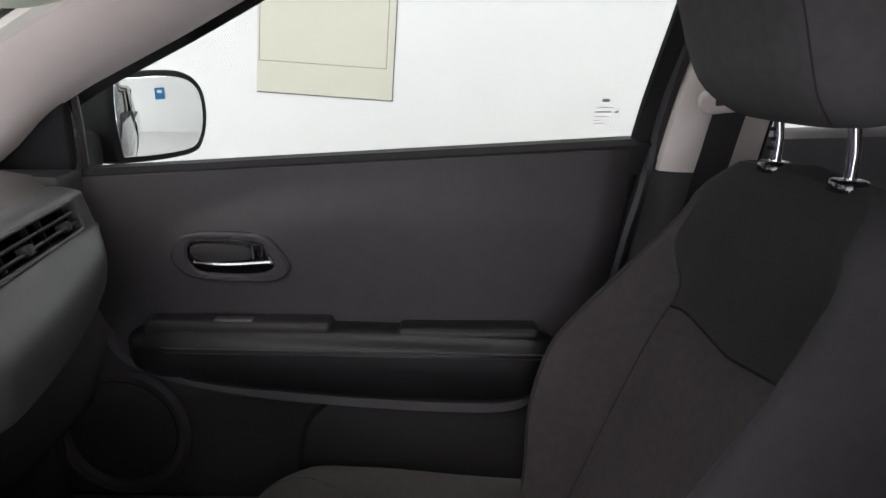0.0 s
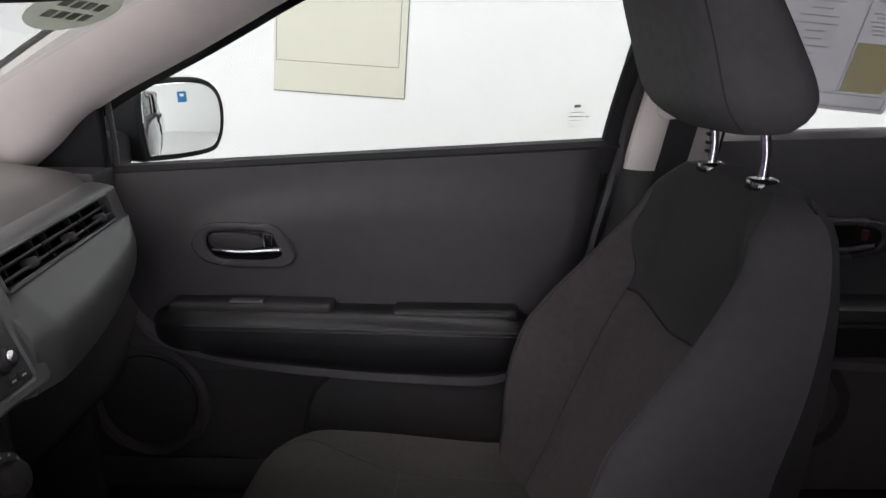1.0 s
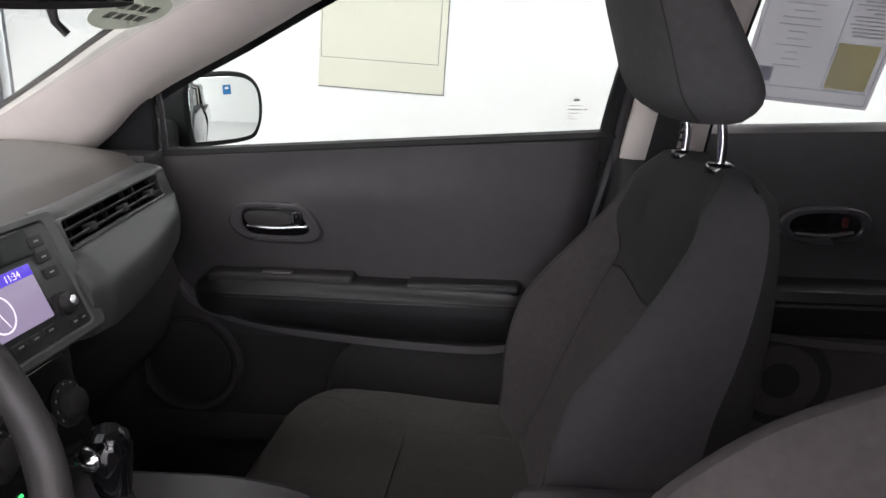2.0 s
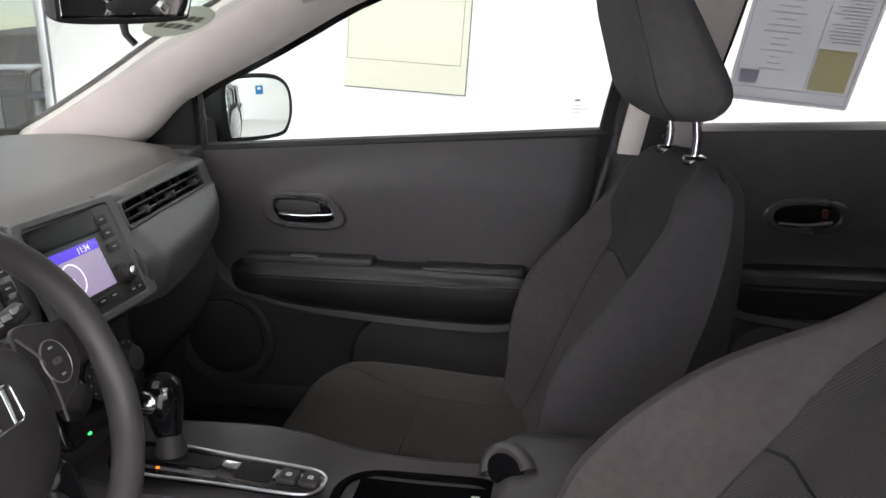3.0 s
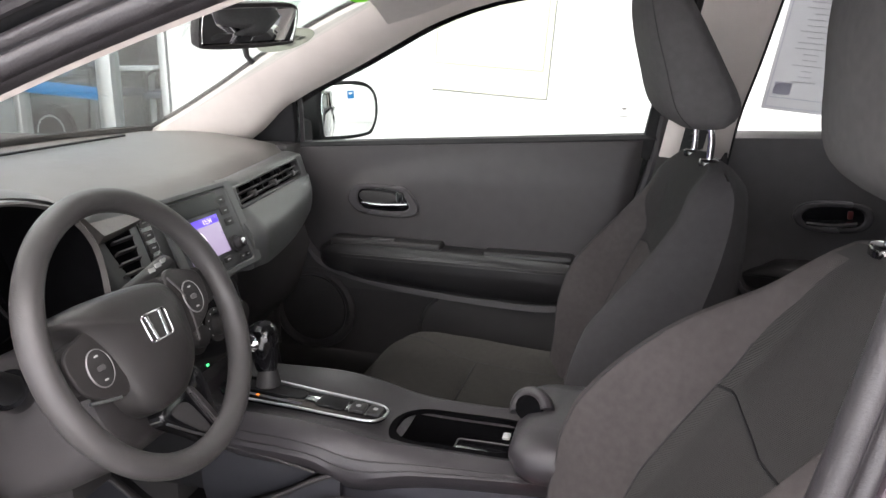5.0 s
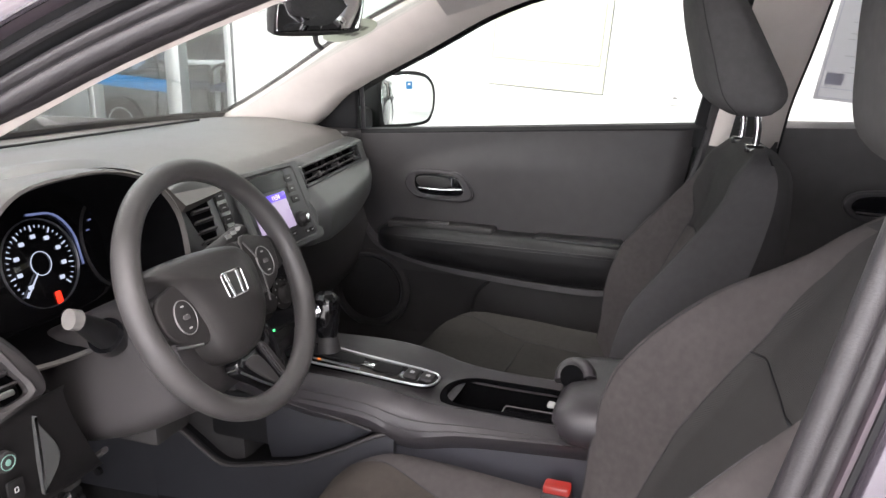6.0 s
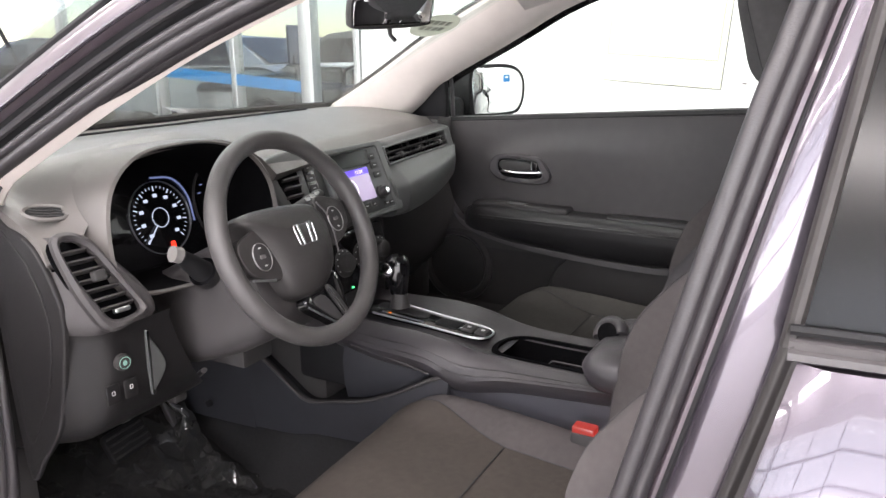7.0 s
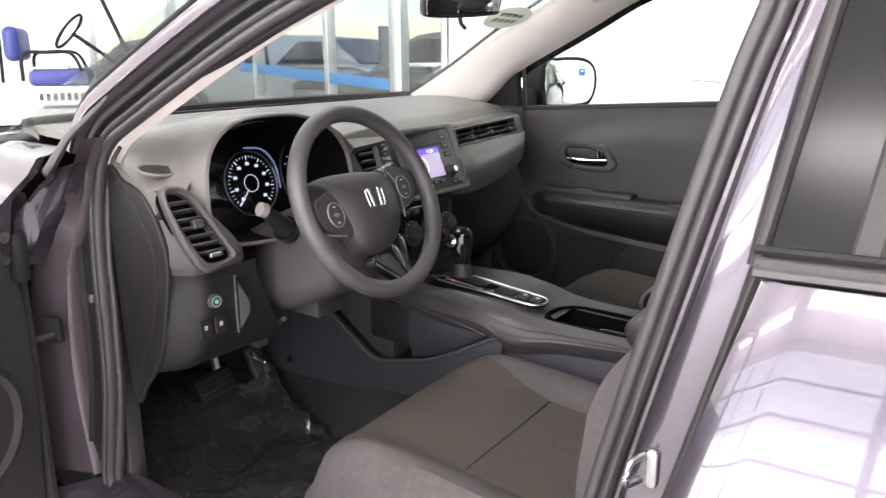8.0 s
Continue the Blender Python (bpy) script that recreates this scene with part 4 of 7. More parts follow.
def passenger_b_pillar():
    up = cr([(0.327, 0.70, 1.03), (0.345, 0.675, 1.13), (0.372, 0.64, 1.25), (0.398, 0.60, 1.40)], 14)
    back = cr([(0.475, 0.71, 1.03), (0.488, 0.685, 1.13), (0.515, 0.645, 1.25), (0.545, 0.60, 1.40)], 14)
    rows = []
    for a, b in zip(up, back):
        rows.append([a + Vector((0, 0.04, 0)), a, a.lerp(b, 0.15) + Vector((0, -0.018, 0)), a.lerp(b, 0.5) + Vector((0, -0.026, 0)), a.lerp(b, 0.85) + Vector((0, -0.02, 0)), b, b + Vector((0, 0.04, 0))])
    part("b_pillar_trim", grid(rows), M_BEIGE, car, "warm light grey pillar trim")
    rows = []
    for z, x0, x1 in ((0.40, 0.22, 0.47), (0.7, 0.26, 0.472), (0.95, 0.315, 0.475), (1.045, 0.330, 0.478)):
        rows.append([(x0 - 0.14, 0.775, z), (x0 - 0.02, 0.765, z), (x0 + 0.004, 0.708, z), (x0 + 0.03, 0.69, z), (x1 - 0.03, 0.69, z), (x1 - 0.004, 0.70, z), (x1, 0.75, z)])
    part("b_pillar_lower", grid(rows), M_LOWER, car)
    part("door_rubber", tube(cr([(0.235, 0.728, 0.5), (0.275, 0.732, 0.85), (0.318, 0.735, 1.02), (0.336, 0.715, 1.13), (0.362, 0.675, 1.26), (0.39, 0.63, 1.40)], 24), 0.012, 8), M_SEAL, car)
    part("window_rubber", tube(cr([(0.472, 0.716, 0.99), (0.477, 0.712, 1.03), (0.490, 0.687, 1.13), (0.517, 0.647, 1.25), (0.547, 0.602, 1.40)], 16), 0.0035, 8), M_BLACK, car)
    # panel seam on the trim
    q = [(0.42, 0.612, 1.30), (0.425, 0.608, 1.325), (0.47, 0.606, 1.33), (0.495, 0.618, 1.30), (0.475, 0.64, 1.21)]
    part("trim_seam", tube(cr(q, 20), 0.0012, 6), M_STRIP, car)


passenger_b_pillar()

# roof, floor, cowl
rows = []
for i in range(13):
    s = i / 12
    x = -0.28 + 2.2 * s
    zc = curve_table(((-0.28, 1.425), (0.0, 1.50), (0.4, 1.54), (1.0, 1.54), (1.92, 1.47)), x)
    rows.append([(x, y, zc - 0.10 * (abs(y) / 0.62) ** 3) for y in [-0.62 + 1.24 * j / 12 for j in range(13)]])
part("roof", thick(rows, (0, 0, 0.06)), M_PAINT, car)
part("headliner", thick([[(p[0], p[1] * 0.98, p[2] - 0.02) for p in r] for r in rows], (0, 0, 0.008)), M_HEAD, car, "light grey cloth headliner")
part("sill_trim", box(-0.72, 0.46, 0.655, 0.712, 0.28, 0.405, 0.015), M_LOWER, car)
part("floor_pan", box(-1.15, 1.9, -0.76, 0.76, 0.24, 0.29, 0.01), M_CARPET, car, "black carpeted floor")
for sg in (-1, 1):
    part("kick_panel", box(-1.12, -0.62, min(sg * 0.63, sg * 0.668), max(sg * 0.63, sg * 0.668), 0.25, 0.98, 0.01), M_LOWER, car)
part("tunnel_carpet", grid([[(-1.0 + 0.85 * k / 20, yy - 0.006 * math.sin(k * 0.7), zz) for yy, zz in ((-0.112, 0.47), (-0.120, 0.42), (-0.132, 0.37), (-0.155, 0.32), (-0.19, 0.286))] for k in range(21)]), M_CARPET, car)
part("firewall", thick([[(-1.02, y, 0.28), (-1.0, y, 0.45), (-0.98, y, 0.8), (-0.96, y, 1.02)] for y in (-0.74, 0, 0.74)], (-0.04, 0, 0)), M_CARPET, car)
def tail(x):
    """The fender's upper edge runs on towards the door."""
    return 0.055 * smooth(-0.95, -0.71, x)


for sg in (-1, 1):
    part("sill", box(-0.75, 1.3, min(sg * 0.71, sg * 0.80), max(sg * 0.71, sg * 0.80), 0.22, 0.325, 0.02), M_PAINT, car)
    rows = [[(x, sg * (0.80 + 0.03 * math.sin(math.pi * min(1, (z - 0.3) / 0.7))), z) for z in (0.3, 0.5, 0.7, 0.85, 0.93)] + [(x + tail(x), sg * 0.795, 0.975), (x + tail(x), sg * 0.765, 1.0), (x, sg * 0.72, 1.018), (x, sg * 0.66, 1.028)] for x in [-1.75 + 1.04 * i / 10 for i in range(11)]]
    part("front_fender", thick(rows, (0, -sg * 0.015, 0)), M_PAINT, car)
    rows = [[(x, sg * (curve_table(((0.3, 0.84), (0.6, 0.885), (0.95, 0.87), (1.08, 0.84), (1.25, 0.74), (1.48, 0.60)), z)), z) for z in (0.3, 0.5, 0.7, 0.95, 1.08, 1.25, 1.38, 1.48)] for x in (1.28, 1.5, 1.75, 1.95)]
    part("quarter_panel", thick(rows, (0, -sg * 0.02, 0)), M_PAINT, car)
rows = [[(x, y, 1.035 - 0.10 * ((-0.98 - x) / 0.9) ** 2 - 0.05 * abs(y / 0.7) ** 3) for y in [-0.72 + 1.44 * j / 12 for j in range(13)]] for x in [-0.98 - 0.9 * i / 8 for i in range(9)]]
part("hood", thick(rows, (0, 0, -0.03)), M_PAINT, car, "steel-purple metallic bonnet")
part("cowl", box(-1.06, -0.93, -0.70, 0.70, 1.0, 1.03, 0.01), M_BLACK, car)
# tailgate
rows = [[(1.95 + 0.1 * smooth(1.2, 0.6, z) - 0.12 * smooth(1.0, 1.5, z), y, z) for z in (0.35, 0.6, 0.8, 1.0, 1.1)] for y in (-0.76, 0, 0.76)]
part("tailgate", thick(rows, (0.05, 0, 0)), M_PAINT, car)
rows = [[(x, y, z) for x, z in ((1.97, 1.09), (1.90, 1.30), (1.83, 1.48))] for y in (-0.66, 0, 0.66)]
part("rear_window", thick(rows, (0.005, 0, 0)), M_TINT, car).visible_shadow = False
part("sail_rubber", tube(cr([(-0.65, -0.735, 0.998), (-0.604, -0.735, 1.036), (-0.562, -0.735, 1.068), (-0.495, -0.735, 1.103), (-0.443, -0.735, 1.131)], 20), 0.012, 8, 0.6, (0, 1, 0), False, None, 0.003), M_SEAL, car, "grey rubber corner seal")
# windscreen
rows = []
for i in range(9):
    s = 0.93 * i / 8
    rows.append([(-1.068 + 0.88 * s + 0.125 * (1 - 0.5 * s) * (y / 0.66) ** 4, y * (1 - 0.16 * s), 1.045 + 0.40 * s - 0.01 * (y / 0.66) ** 2) for y in [-0.67 + 1.34 * j / 12 for j in range(13)]])
wg = part("windscreen", thick(rows, (-0.004, 0, 0.004)), M_GLASS, car, "clear windscreen")
wg.visible_shadow = False
# front door pillar details seen through the open door
part("door_hinge", box(-0.80, -0.72, -0.80, -0.74, 0.90, 0.96, 0.006), M_DARKPAINT, car)
part("hinge_bolt", revolve(Plane((-0.755, -0.80, 0.935), (1, 0, 0), (0, 0, 1)), ((0.012, -0.01), (0.012, 0.006), (0.004, 0.008)), 10), M_SATIN, car)
part("door_check_strap", tube([(-0.70, -0.735, 0.70), (-0.76, -0.83, 0.68)], 0.007, 8), M_BLACK, car)
part("check_plate", slab(Plane((-0.71, -0.728, 0.705), (1, 0.4, 0), (0, 0, 1)), rrect(0.035, 0.05, 0.006, 2), 0.012, 0.003), M_BLACK, car)


def driver_door():
    d = thing("driver_door", "open driver door with black inner trim, swung out", "car door", at=(-0.78, -0.80, 0))
    m = pose(0, 0, 0, 0, 0, -66)
    rows = [[m @ Vector((0.02 + 1.0 * i / 10, 0.075 - 0.01 * math.sin(z * 6), 0.32 + (z - 0.32) * (0.80 + 0.20 * smooth(0.5, 4, i)))) for z in (0.32, 0.45, 0.6, 0.75, 0.9, 1.0, 1.06)] for i in range(11)]
    part("trim_panel", thick(rows, m @ Vector((0, -0.05, 0))), M_LOWER, d)
    rows = [[m @ Vector((0.0 + 1.04 * i / 10, -0.03 - 0.02 * math.sin(z * 3), 0.30 + (z - 0.30) * (0.80 + 0.20 * smooth(0.5, 4, i)))) for z in (0.30, 0.45, 0.6, 0.75, 0.9, 1.0, 1.05)] for i in range(11)]
    part("outer_skin", thick(rows, m @ Vector((0, 0.02, 0))), M_PAINT, d)
    part("hinge_edge", thick([[m @ Vector((0.0, y, z)) for z in (0.3, 0.6, 0.90)] for y in (-0.05, 0.08)], m @ Vector((0.012, 0, 0))), M_LOWER, d)
    sp = Plane(m @ Vector((0.17, 0.08, 0.60)), m @ Vector((-1, 0, 0)), (0, 0, 1))
    part("speaker_ring", revolve(sp, ((0.115, -0.01), (0.113, 0.008), (0.10, 0.014), (0.09, 0.006), (0.004, 0.01)), 36), M_LOWER, d)
    path = [m @ Vector(p) for p in ((0.30, 0.0, 1.06), (0.42, 0.02, 1.2), (0.62, 0.05, 1.35), (0.95, 0.07, 1.40), (1.02, 0.02, 1.06))]
    part("window_sash", tube(cr(path, 24), 0.016, 8), M_BLACK, d)


driver_door()

# ---- dashboard ----
M_KNEE = mat("dark knee panel plastic", (0.0090, 0.0083, 0.0088), 0.5, 0, 0.14, 30, 0.4, 900, 0, 0.3)
dash = thing("dashboard", "charcoal moulded dashboard with satin fascia", "dashboard")


def brow(y):
    """Rear edge of the upper pad: x and z."""
    x = curve_table(((-0.74, -0.47), (-0.60, -0.44), (-0.22, -0.44), (0.0, -0.462), (0.15, -0.470), (0.59, -0.550), (0.68, -0.60)), y)
    z = curve_table(((-0.70, 0.985), (-0.64, 0.995), (-0.57, 1.012), (-0.22, 1.02), (0.0, 1.028), (0.15, 1.030), (0.59, 1.030), (0.68, 1.02)), y)
    return x, z


def hood_rise(y):
    c = (y + 0.405) / 0.20
    return 0.074 * max(0, 1 - c * c) ** 0.6 if abs(c) < 1 else 0


rows = []
for j in range(61):
    y = -0.668 + 1.336 * j / 60
    bx, bz = brow(y)
    edge = max(0, abs(y + 0.005) - 0.60) / 0.10
    r = []
    for k in range(15):
        s = k / 14
        x0 = -0.96 + 0.10 * max(0, edge) ** 2 + 0.30 * smooth(-0.59, -0.668, y)
        under = min(1, hood_rise(y) / 0.05)
        x = x0 + (bx - 0.03 * under - x0) * s
        z = 1.052 + (bz - 1.052) * s + 0.016 * math.sin(math.pi * s) + hood_rise(y) * smooth(0.45, 1.0, s)
        z -= (0.02 - 0.013 * under) * smooth(0.93, 1.0, s) ** 2 + 0.03 * smooth(-0.53, -0.68, y) * smooth(0.1, 0.5, s) + 0.05 * smooth(0.60, 0.675, y)
        r.append((x, y, z))
    rows.append(r)
part("upper_pad", thick(rows, (-0.01, 0, -0.014)), M_DASH, dash, "soft grained charcoal dashboard top")
# deck under the windscreen and its black printed edge
deck, edge_band = [], []
for j in range(41):
    y = -0.62 + 1.275 * j / 40
    fx = -1.052 + 0.12 * (abs(y) / 0.66) ** 4
    bx = max(fx + 0.004, -0.945 + 0.08 * smooth(0.56, 0.66, abs(y)))
    deck.append([(fx + (bx - fx) * q, y, 1.050 + 0.004 * math.sin(math.pi * q) - 0.012 * q) for q in (0, 0.25, 0.5, 0.75, 1)])
    edge_band.append([(fx - 0.012, y, 1.046), (fx, y, 1.051), (fx + 0.002, y, 1.056), (fx + 0.010, y, 1.0635), (fx + 0.006, y, 1.066)])
part("defroster_deck", thick(deck, (0, 0, -0.010)), M_DASH, dash, "grey plastic deck below the windscreen")
part("windscreen_gap", thick(edge_band, (-0.004, 0, 0.001)), M_BLACK, dash)
part("defrost_slot", box(-0.897, -0.888, -0.45, 0.45, 1.058, 1.063, 0.002), M_BLACK, dash)

# passenger-side fascia with its vent let in
def inside(a, b, outline):
    hit = False
    for (x0, y0), (x1, y1) in zip(outline, outline[1:] + outline[:1]):
        if (y0 > b) != (y1 > b) and a < x0 + (b - y0) * (x1 - x0) / (y1 - y0):
            hit = not hit
    return hit


vp = Plane((-0.440, 0.145, 0.986), (-0.069, 0.44, 0), (-0.34, 0, 1))
slot = rrect(0.390, 0.037, 0.006, 3, 0.226, 0.0)
rows = []
for i in range(97):
    s = i / 96
    y = 0.158 + 0.484 * s
    q_, left = max(0, s - 0.92) / 0.08, 0.011 * (1 - smooth(0, 0.10, s))
    bx, bz = brow(y)
    lx = -0.405 - 0.085 * s ** 1.4 - 0.030 * smooth(0.72, 1.0, s)
    lz = 0.852 + 0.01 * s + 0.075 * s ** 3
    px = lambda z: -0.440 - 0.069 * (y - 0.145) / 0.44 - 0.34 * (z - 0.986)
    pts = [(bx - 0.01, 0, bz - 0.012), (bx + 0.006, 0, bz - 0.011), (px(bz - 0.017) + 0.001, 0, bz - 0.017), (px(1.0) + 0.003, 0, 1.0), (px(0.985) + 0.003, 0, 0.985), (px(0.962) + 0.003, 0, 0.962),
           (lx + 0.010, 0, lz + (bz - lz) * 0.38), (lx + 0.010, 0, lz + 0.012), (lx, 0, lz), (lx - 0.03, 0, lz - 0.006), (lx - 0.10, 0, lz - 0.01)]
    rows.append([(p.x - left - 0.040 * q_ ** 2.2, y, 0.95 + (p.z - 0.95) * (1 - 0.20 * q_ ** 2)) for p in cr(pts, 71)])
rows = [[(x - 0.05, y - 0.004, z) for x, y, z in rows[0]]] + rows
bm = grid(rows)
gone = [f for f in bm.faces if inside((f.calc_center_median() - vp.o).dot(vp.u), (f.calc_center_median() - vp.o).dot(vp.v), slot) and abs((f.calc_center_median() - vp.o).dot(vp.n)) < 0.02]
bmesh.ops.delete(bm, geom=gone, context="FACES")
part("passenger_fascia", bm, M_FASCIA, dash, "satin charcoal fascia with a long slim vent")
part("vent_surround", ring_slab(vp, inset(slot, -0.005), slot, 0.020, 0.002, -0.015), M_FASCIA, dash)
v = part("slim_vent", slab(vp, inset(slot, -0.004), 0.003, 0.001, -0.020), M_VOID, dash, "black louvred slim air vent")
vent_axes = Matrix((vp.u, vp.n, vp.v)).transposed().to_4x4()
for k in range(3):
    c = 0.096 + 0.128 * k
    for b, n_ in ((-0.0095, -0.004), (0.004, -0.007)):
        part("louvre", box(-0.062, 0.062, -0.006, 0.008, -0.0016, 0.0016, 0.0006), M_LOWER, v).matrix_local = Matrix.Translation(vp.at(c, b, n_)) @ vent_axes @ pose(0, 0, 0, 20)
    part("slider_tab", slab(vp, rrect(0.016, 0.013, 0.003, 2, c + 0.015, -0.006), 0.016, 0.003, -0.008), M_PLASTIC, v)
    for q in (-0.034, 0.052):
        part("fin", box(-0.0012, 0.0012, -0.006, 0.006, -0.017, 0.017, 0.0), M_LOWER, v, smooth=False).matrix_local = Matrix.Translation(vp.at(c + q, 0.0, -0.009)) @ vent_axes @ pose(0, 0, 0, 0, 0, 30)
part("fascia_line", tube([vp.at(0.04 + 0.36 * i / 8, -0.050, 0.004) for i in range(9)], 0.0014, 6), M_BLACK, dash)
# glove box and lower dash
rows = [[(-0.50 - 0.05 * i / 8, 0.15 + 0.49 * i / 8, 0.845 + 0.05 * (i / 8) ** 3), (-0.52, 0.15 + 0.50 * i / 8, 0.78), (-0.56, 0.15 + 0.50 * i / 8, 0.66), (-0.66, 0.15 + 0.50 * i / 8, 0.55), (-0.85, 0.15 + 0.50 * i / 8, 0.50)] for i in range(9)]
part("glove_box", thick(rows, (-0.03, 0, 0)), M_LOWER, dash, "black glove box lid")

def clock_text():
    """The time on the display's blue line."""
    cu = bpy.data.curves.new("clock_text", "FONT")
    cu.body, cu.size, cu.extrude = "11:34", 0.0125, 0.0002
    tmp = bpy.data.objects.new("clock_text_tmp", cu)
    me = bpy.data.meshes.new_from_object(tmp)
    bpy.data.objects.remove(tmp)
    me.name = "clock_text"
    me.transform(Matrix.Translation(rp.at(-0.016, 0.0892, 0.0048)) @ Matrix((rp.u, rp.v, rp.n)).transposed().to_4x4())
    me.materials.clear()
    me.materials.append(M_SCREENWHITE)
    new("clock_text", me).parent = radio


# radio
rp = Plane((-0.402, 0.053, 0.880), (0.0, 1, 0), (-0.056, 0, 0.135))
part("radio_surround", ring_slab(rp, rrect(0.232, 0.166, 0.012, 3, 0.004, 0.072), rrect(0.188, 0.140, 0.006, 3, 0, 0.072), 0.008, 0.003, -0.004), M_FASCIA, dash)
radio = part("radio", slab(rp, rrect(0.188, 0.140, 0.006, 3, 0, 0.072), 0.004, 0.001, -0.002), M_GREYPANEL, dash, "dark grey radio with lit purple screen")
part("cd_slot_panel", slab(rp, rrect(0.148, 0.032, 0.004, 2, -0.018, 0.1235), 0.002, 0.0006, 0.002), M_SLOT, radio)
part("screen", slab(rp, rrect(0.116, 0.070, 0.002, 2, -0.025, 0.066), 0.002, 0.0006, 0.002), M_SCREEN, radio, "lit lilac display")
part("screen_header", slab(rp, rrect(0.116, 0.014, 0.001, 1, -0.025, 0.094), 0.0005, 0.0002, 0.004), M_SCREENBLUE, radio, "blue display header")
part("clock_face", ring_slab(rp, ellipse(0.046, 0.046, 28, -0.046, 0.060), ellipse(0.0415, 0.0415, 28, -0.046, 0.060), 0.0006, 0.0002, 0.004), M_SCREENWHITE, radio)
part("clock_minute_bar", slab(rp, [(-0.0465, 0.058), (-0.0455, 0.0605), (-0.039, 0.043), (-0.040, 0.0425)], 0.0005, 0.0001, 0.004), M_SCREENWHITE, radio, smooth=False)
part("clock_hour_bar", slab(rp, [(-0.047, 0.060), (-0.045, 0.061), (-0.056, 0.068), (-0.057, 0.067)], 0.0005, 0.0001, 0.004), M_SCREENWHITE, radio, smooth=False)
clock_text()
part("volume_knob", revolve(Plane(rp.at(0.054, 0.038), rp.u, rp.v), ((0.016, 0.0), (0.016, 0.008), (0.012, 0.010), (0.011, 0.020), (0.009, 0.022), (0.003, 0.0222)), 20), M_LOWER, radio, "round volume knob")
part("knob_cap", revolve(Plane(rp.at(0.054, 0.038, 0.022), rp.u, rp.v), ((0.007, 0.0), (0.0065, 0.001), (0.002, 0.0015)), 16), M_CHROME, radio)
for k, (a, b, w, h) in enumerate(((0.064, 0.122, 0.026, 0.014), (0.064, 0.101, 0.026, 0.014), (0.064, 0.080, 0.026, 0.014), (0.060, 0.012, 0.014, 0.010), (0.078, 0.012, 0.014, 0.010), (-0.07, 0.018, 0.022, 0.010), (-0.042, 0.018, 0.022, 0.010), (-0.014, 0.018, 0.022, 0.010), (0.014, 0.018, 0.022, 0.010))):
    part("key", slab(rp, rrect(w, h, 0.002, 2, a, b), 0.003, 0.001, 0.002), M_LOWER, radio)
    part("key_mark", slab(rp, rrect(min(0.009, w * 0.5), 0.002, 0.0004, 1, a, b), 0.0004, 0.0001, 0.005), M_MARK, radio, smooth=False)
# centre vent and button stack between radio and cluster
cp = Plane((-0.455, -0.13, 0.985), (0, 1, 0), (-0.045, 0, 0.12))
part("centre_panel", slab(cp, smooth_outline(((-0.085, 0.04), (0.08, 0.045), (0.085, -0.04), (0.06, -0.10), (-0.03, -0.10), (-0.07, -0.05)), 5), 0.02, 0.008, -0.018), M_FASCIA, dash)
cv = part("centre_vent", slab(cp, smooth_outline(((-0.055, 0.022), (-0.005, 0.026), (0.0, -0.02), (-0.012, -0.072), (-0.03, -0.07), (-0.052, -0.02)), 5), 0.003, 0.001, 0.001), M_VOID, dash, "black louvred air vent")
for k in range(5):
    part("louvre", box(-0.023, 0.023, -0.004, 0.006, -0.0018, 0.0018, 0.0008), M_PLASTIC, cv).matrix_local = Matrix.Translation(cp.at(-0.027, 0.012 - 0.017 * k, 0.006)) @ Matrix((cp.u, cp.n, cp.v)).transposed().to_4x4() @ pose(0, 0, 0, 25)
part("button_column", slab(cp, rrect(0.03, 0.085, 0.004, 2, 0.036, -0.02), 0.003, 0.001, 0.001), M_GLOSS, dash)
for k in range(4):
    part("column_key", slab(cp, rrect(0.022, 0.014, 0.002, 2, 0.036, 0.010 - 0.021 * k), 0.002, 0.0006, 0.004), M_LOWER, dash)
    part("column_mark", slab(cp, rrect(0.009, 0.002, 0.0004, 1, 0.036, 0.010 - 0.021 * k), 0.0003, 0.0001, 0.006), M_MARK, dash, smooth=False)
# climate panel
kp = Plane((-0.415, 0.02, 0.79), (0, 1, 0), (-0.03, 0, 0.12))
part("climate_panel", slab(kp, rrect(0.20, 0.125, 0.014, 3, 0, 0), 0.012, 0.004, -0.008), M_GLOSS, dash, "gloss black climate control panel")
for a in (-0.065, 0.0, 0.068):
    kn = part("climate_dial", revolve(Plane(kp.at(a, 0.0), kp.u, kp.v), ((0.030, 0.003), (0.030, 0.008), (0.020, 0.010), (0.018, 0.022), (0.015, 0.024), (0.003, 0.0242)), 24), M_LOWER, dash)
    for q in range(9):
        an = radians(210 - 30 * q)
        part("dial_mark", slab(kp, rrect(0.004, 0.004, 0.0008, 1, a + 0.0255 * math.cos(an), 0.0255 * math.sin(an)), 0.0004, 0.0001, 0.0085), M_MARK, kn, smooth=False)
part("centre_column", box(-0.62, -0.43, -0.10, 0.15, 0.45, 0.86, 0.02), M_LOWER, dash)
part("green_lamp", slab(kp, rrect(0.006, 0.004, 0.001, 2, -0.055, -0.055), 0.002, 0.0006, 0.004), M_GREEN, dash, "small green indicator lamp")

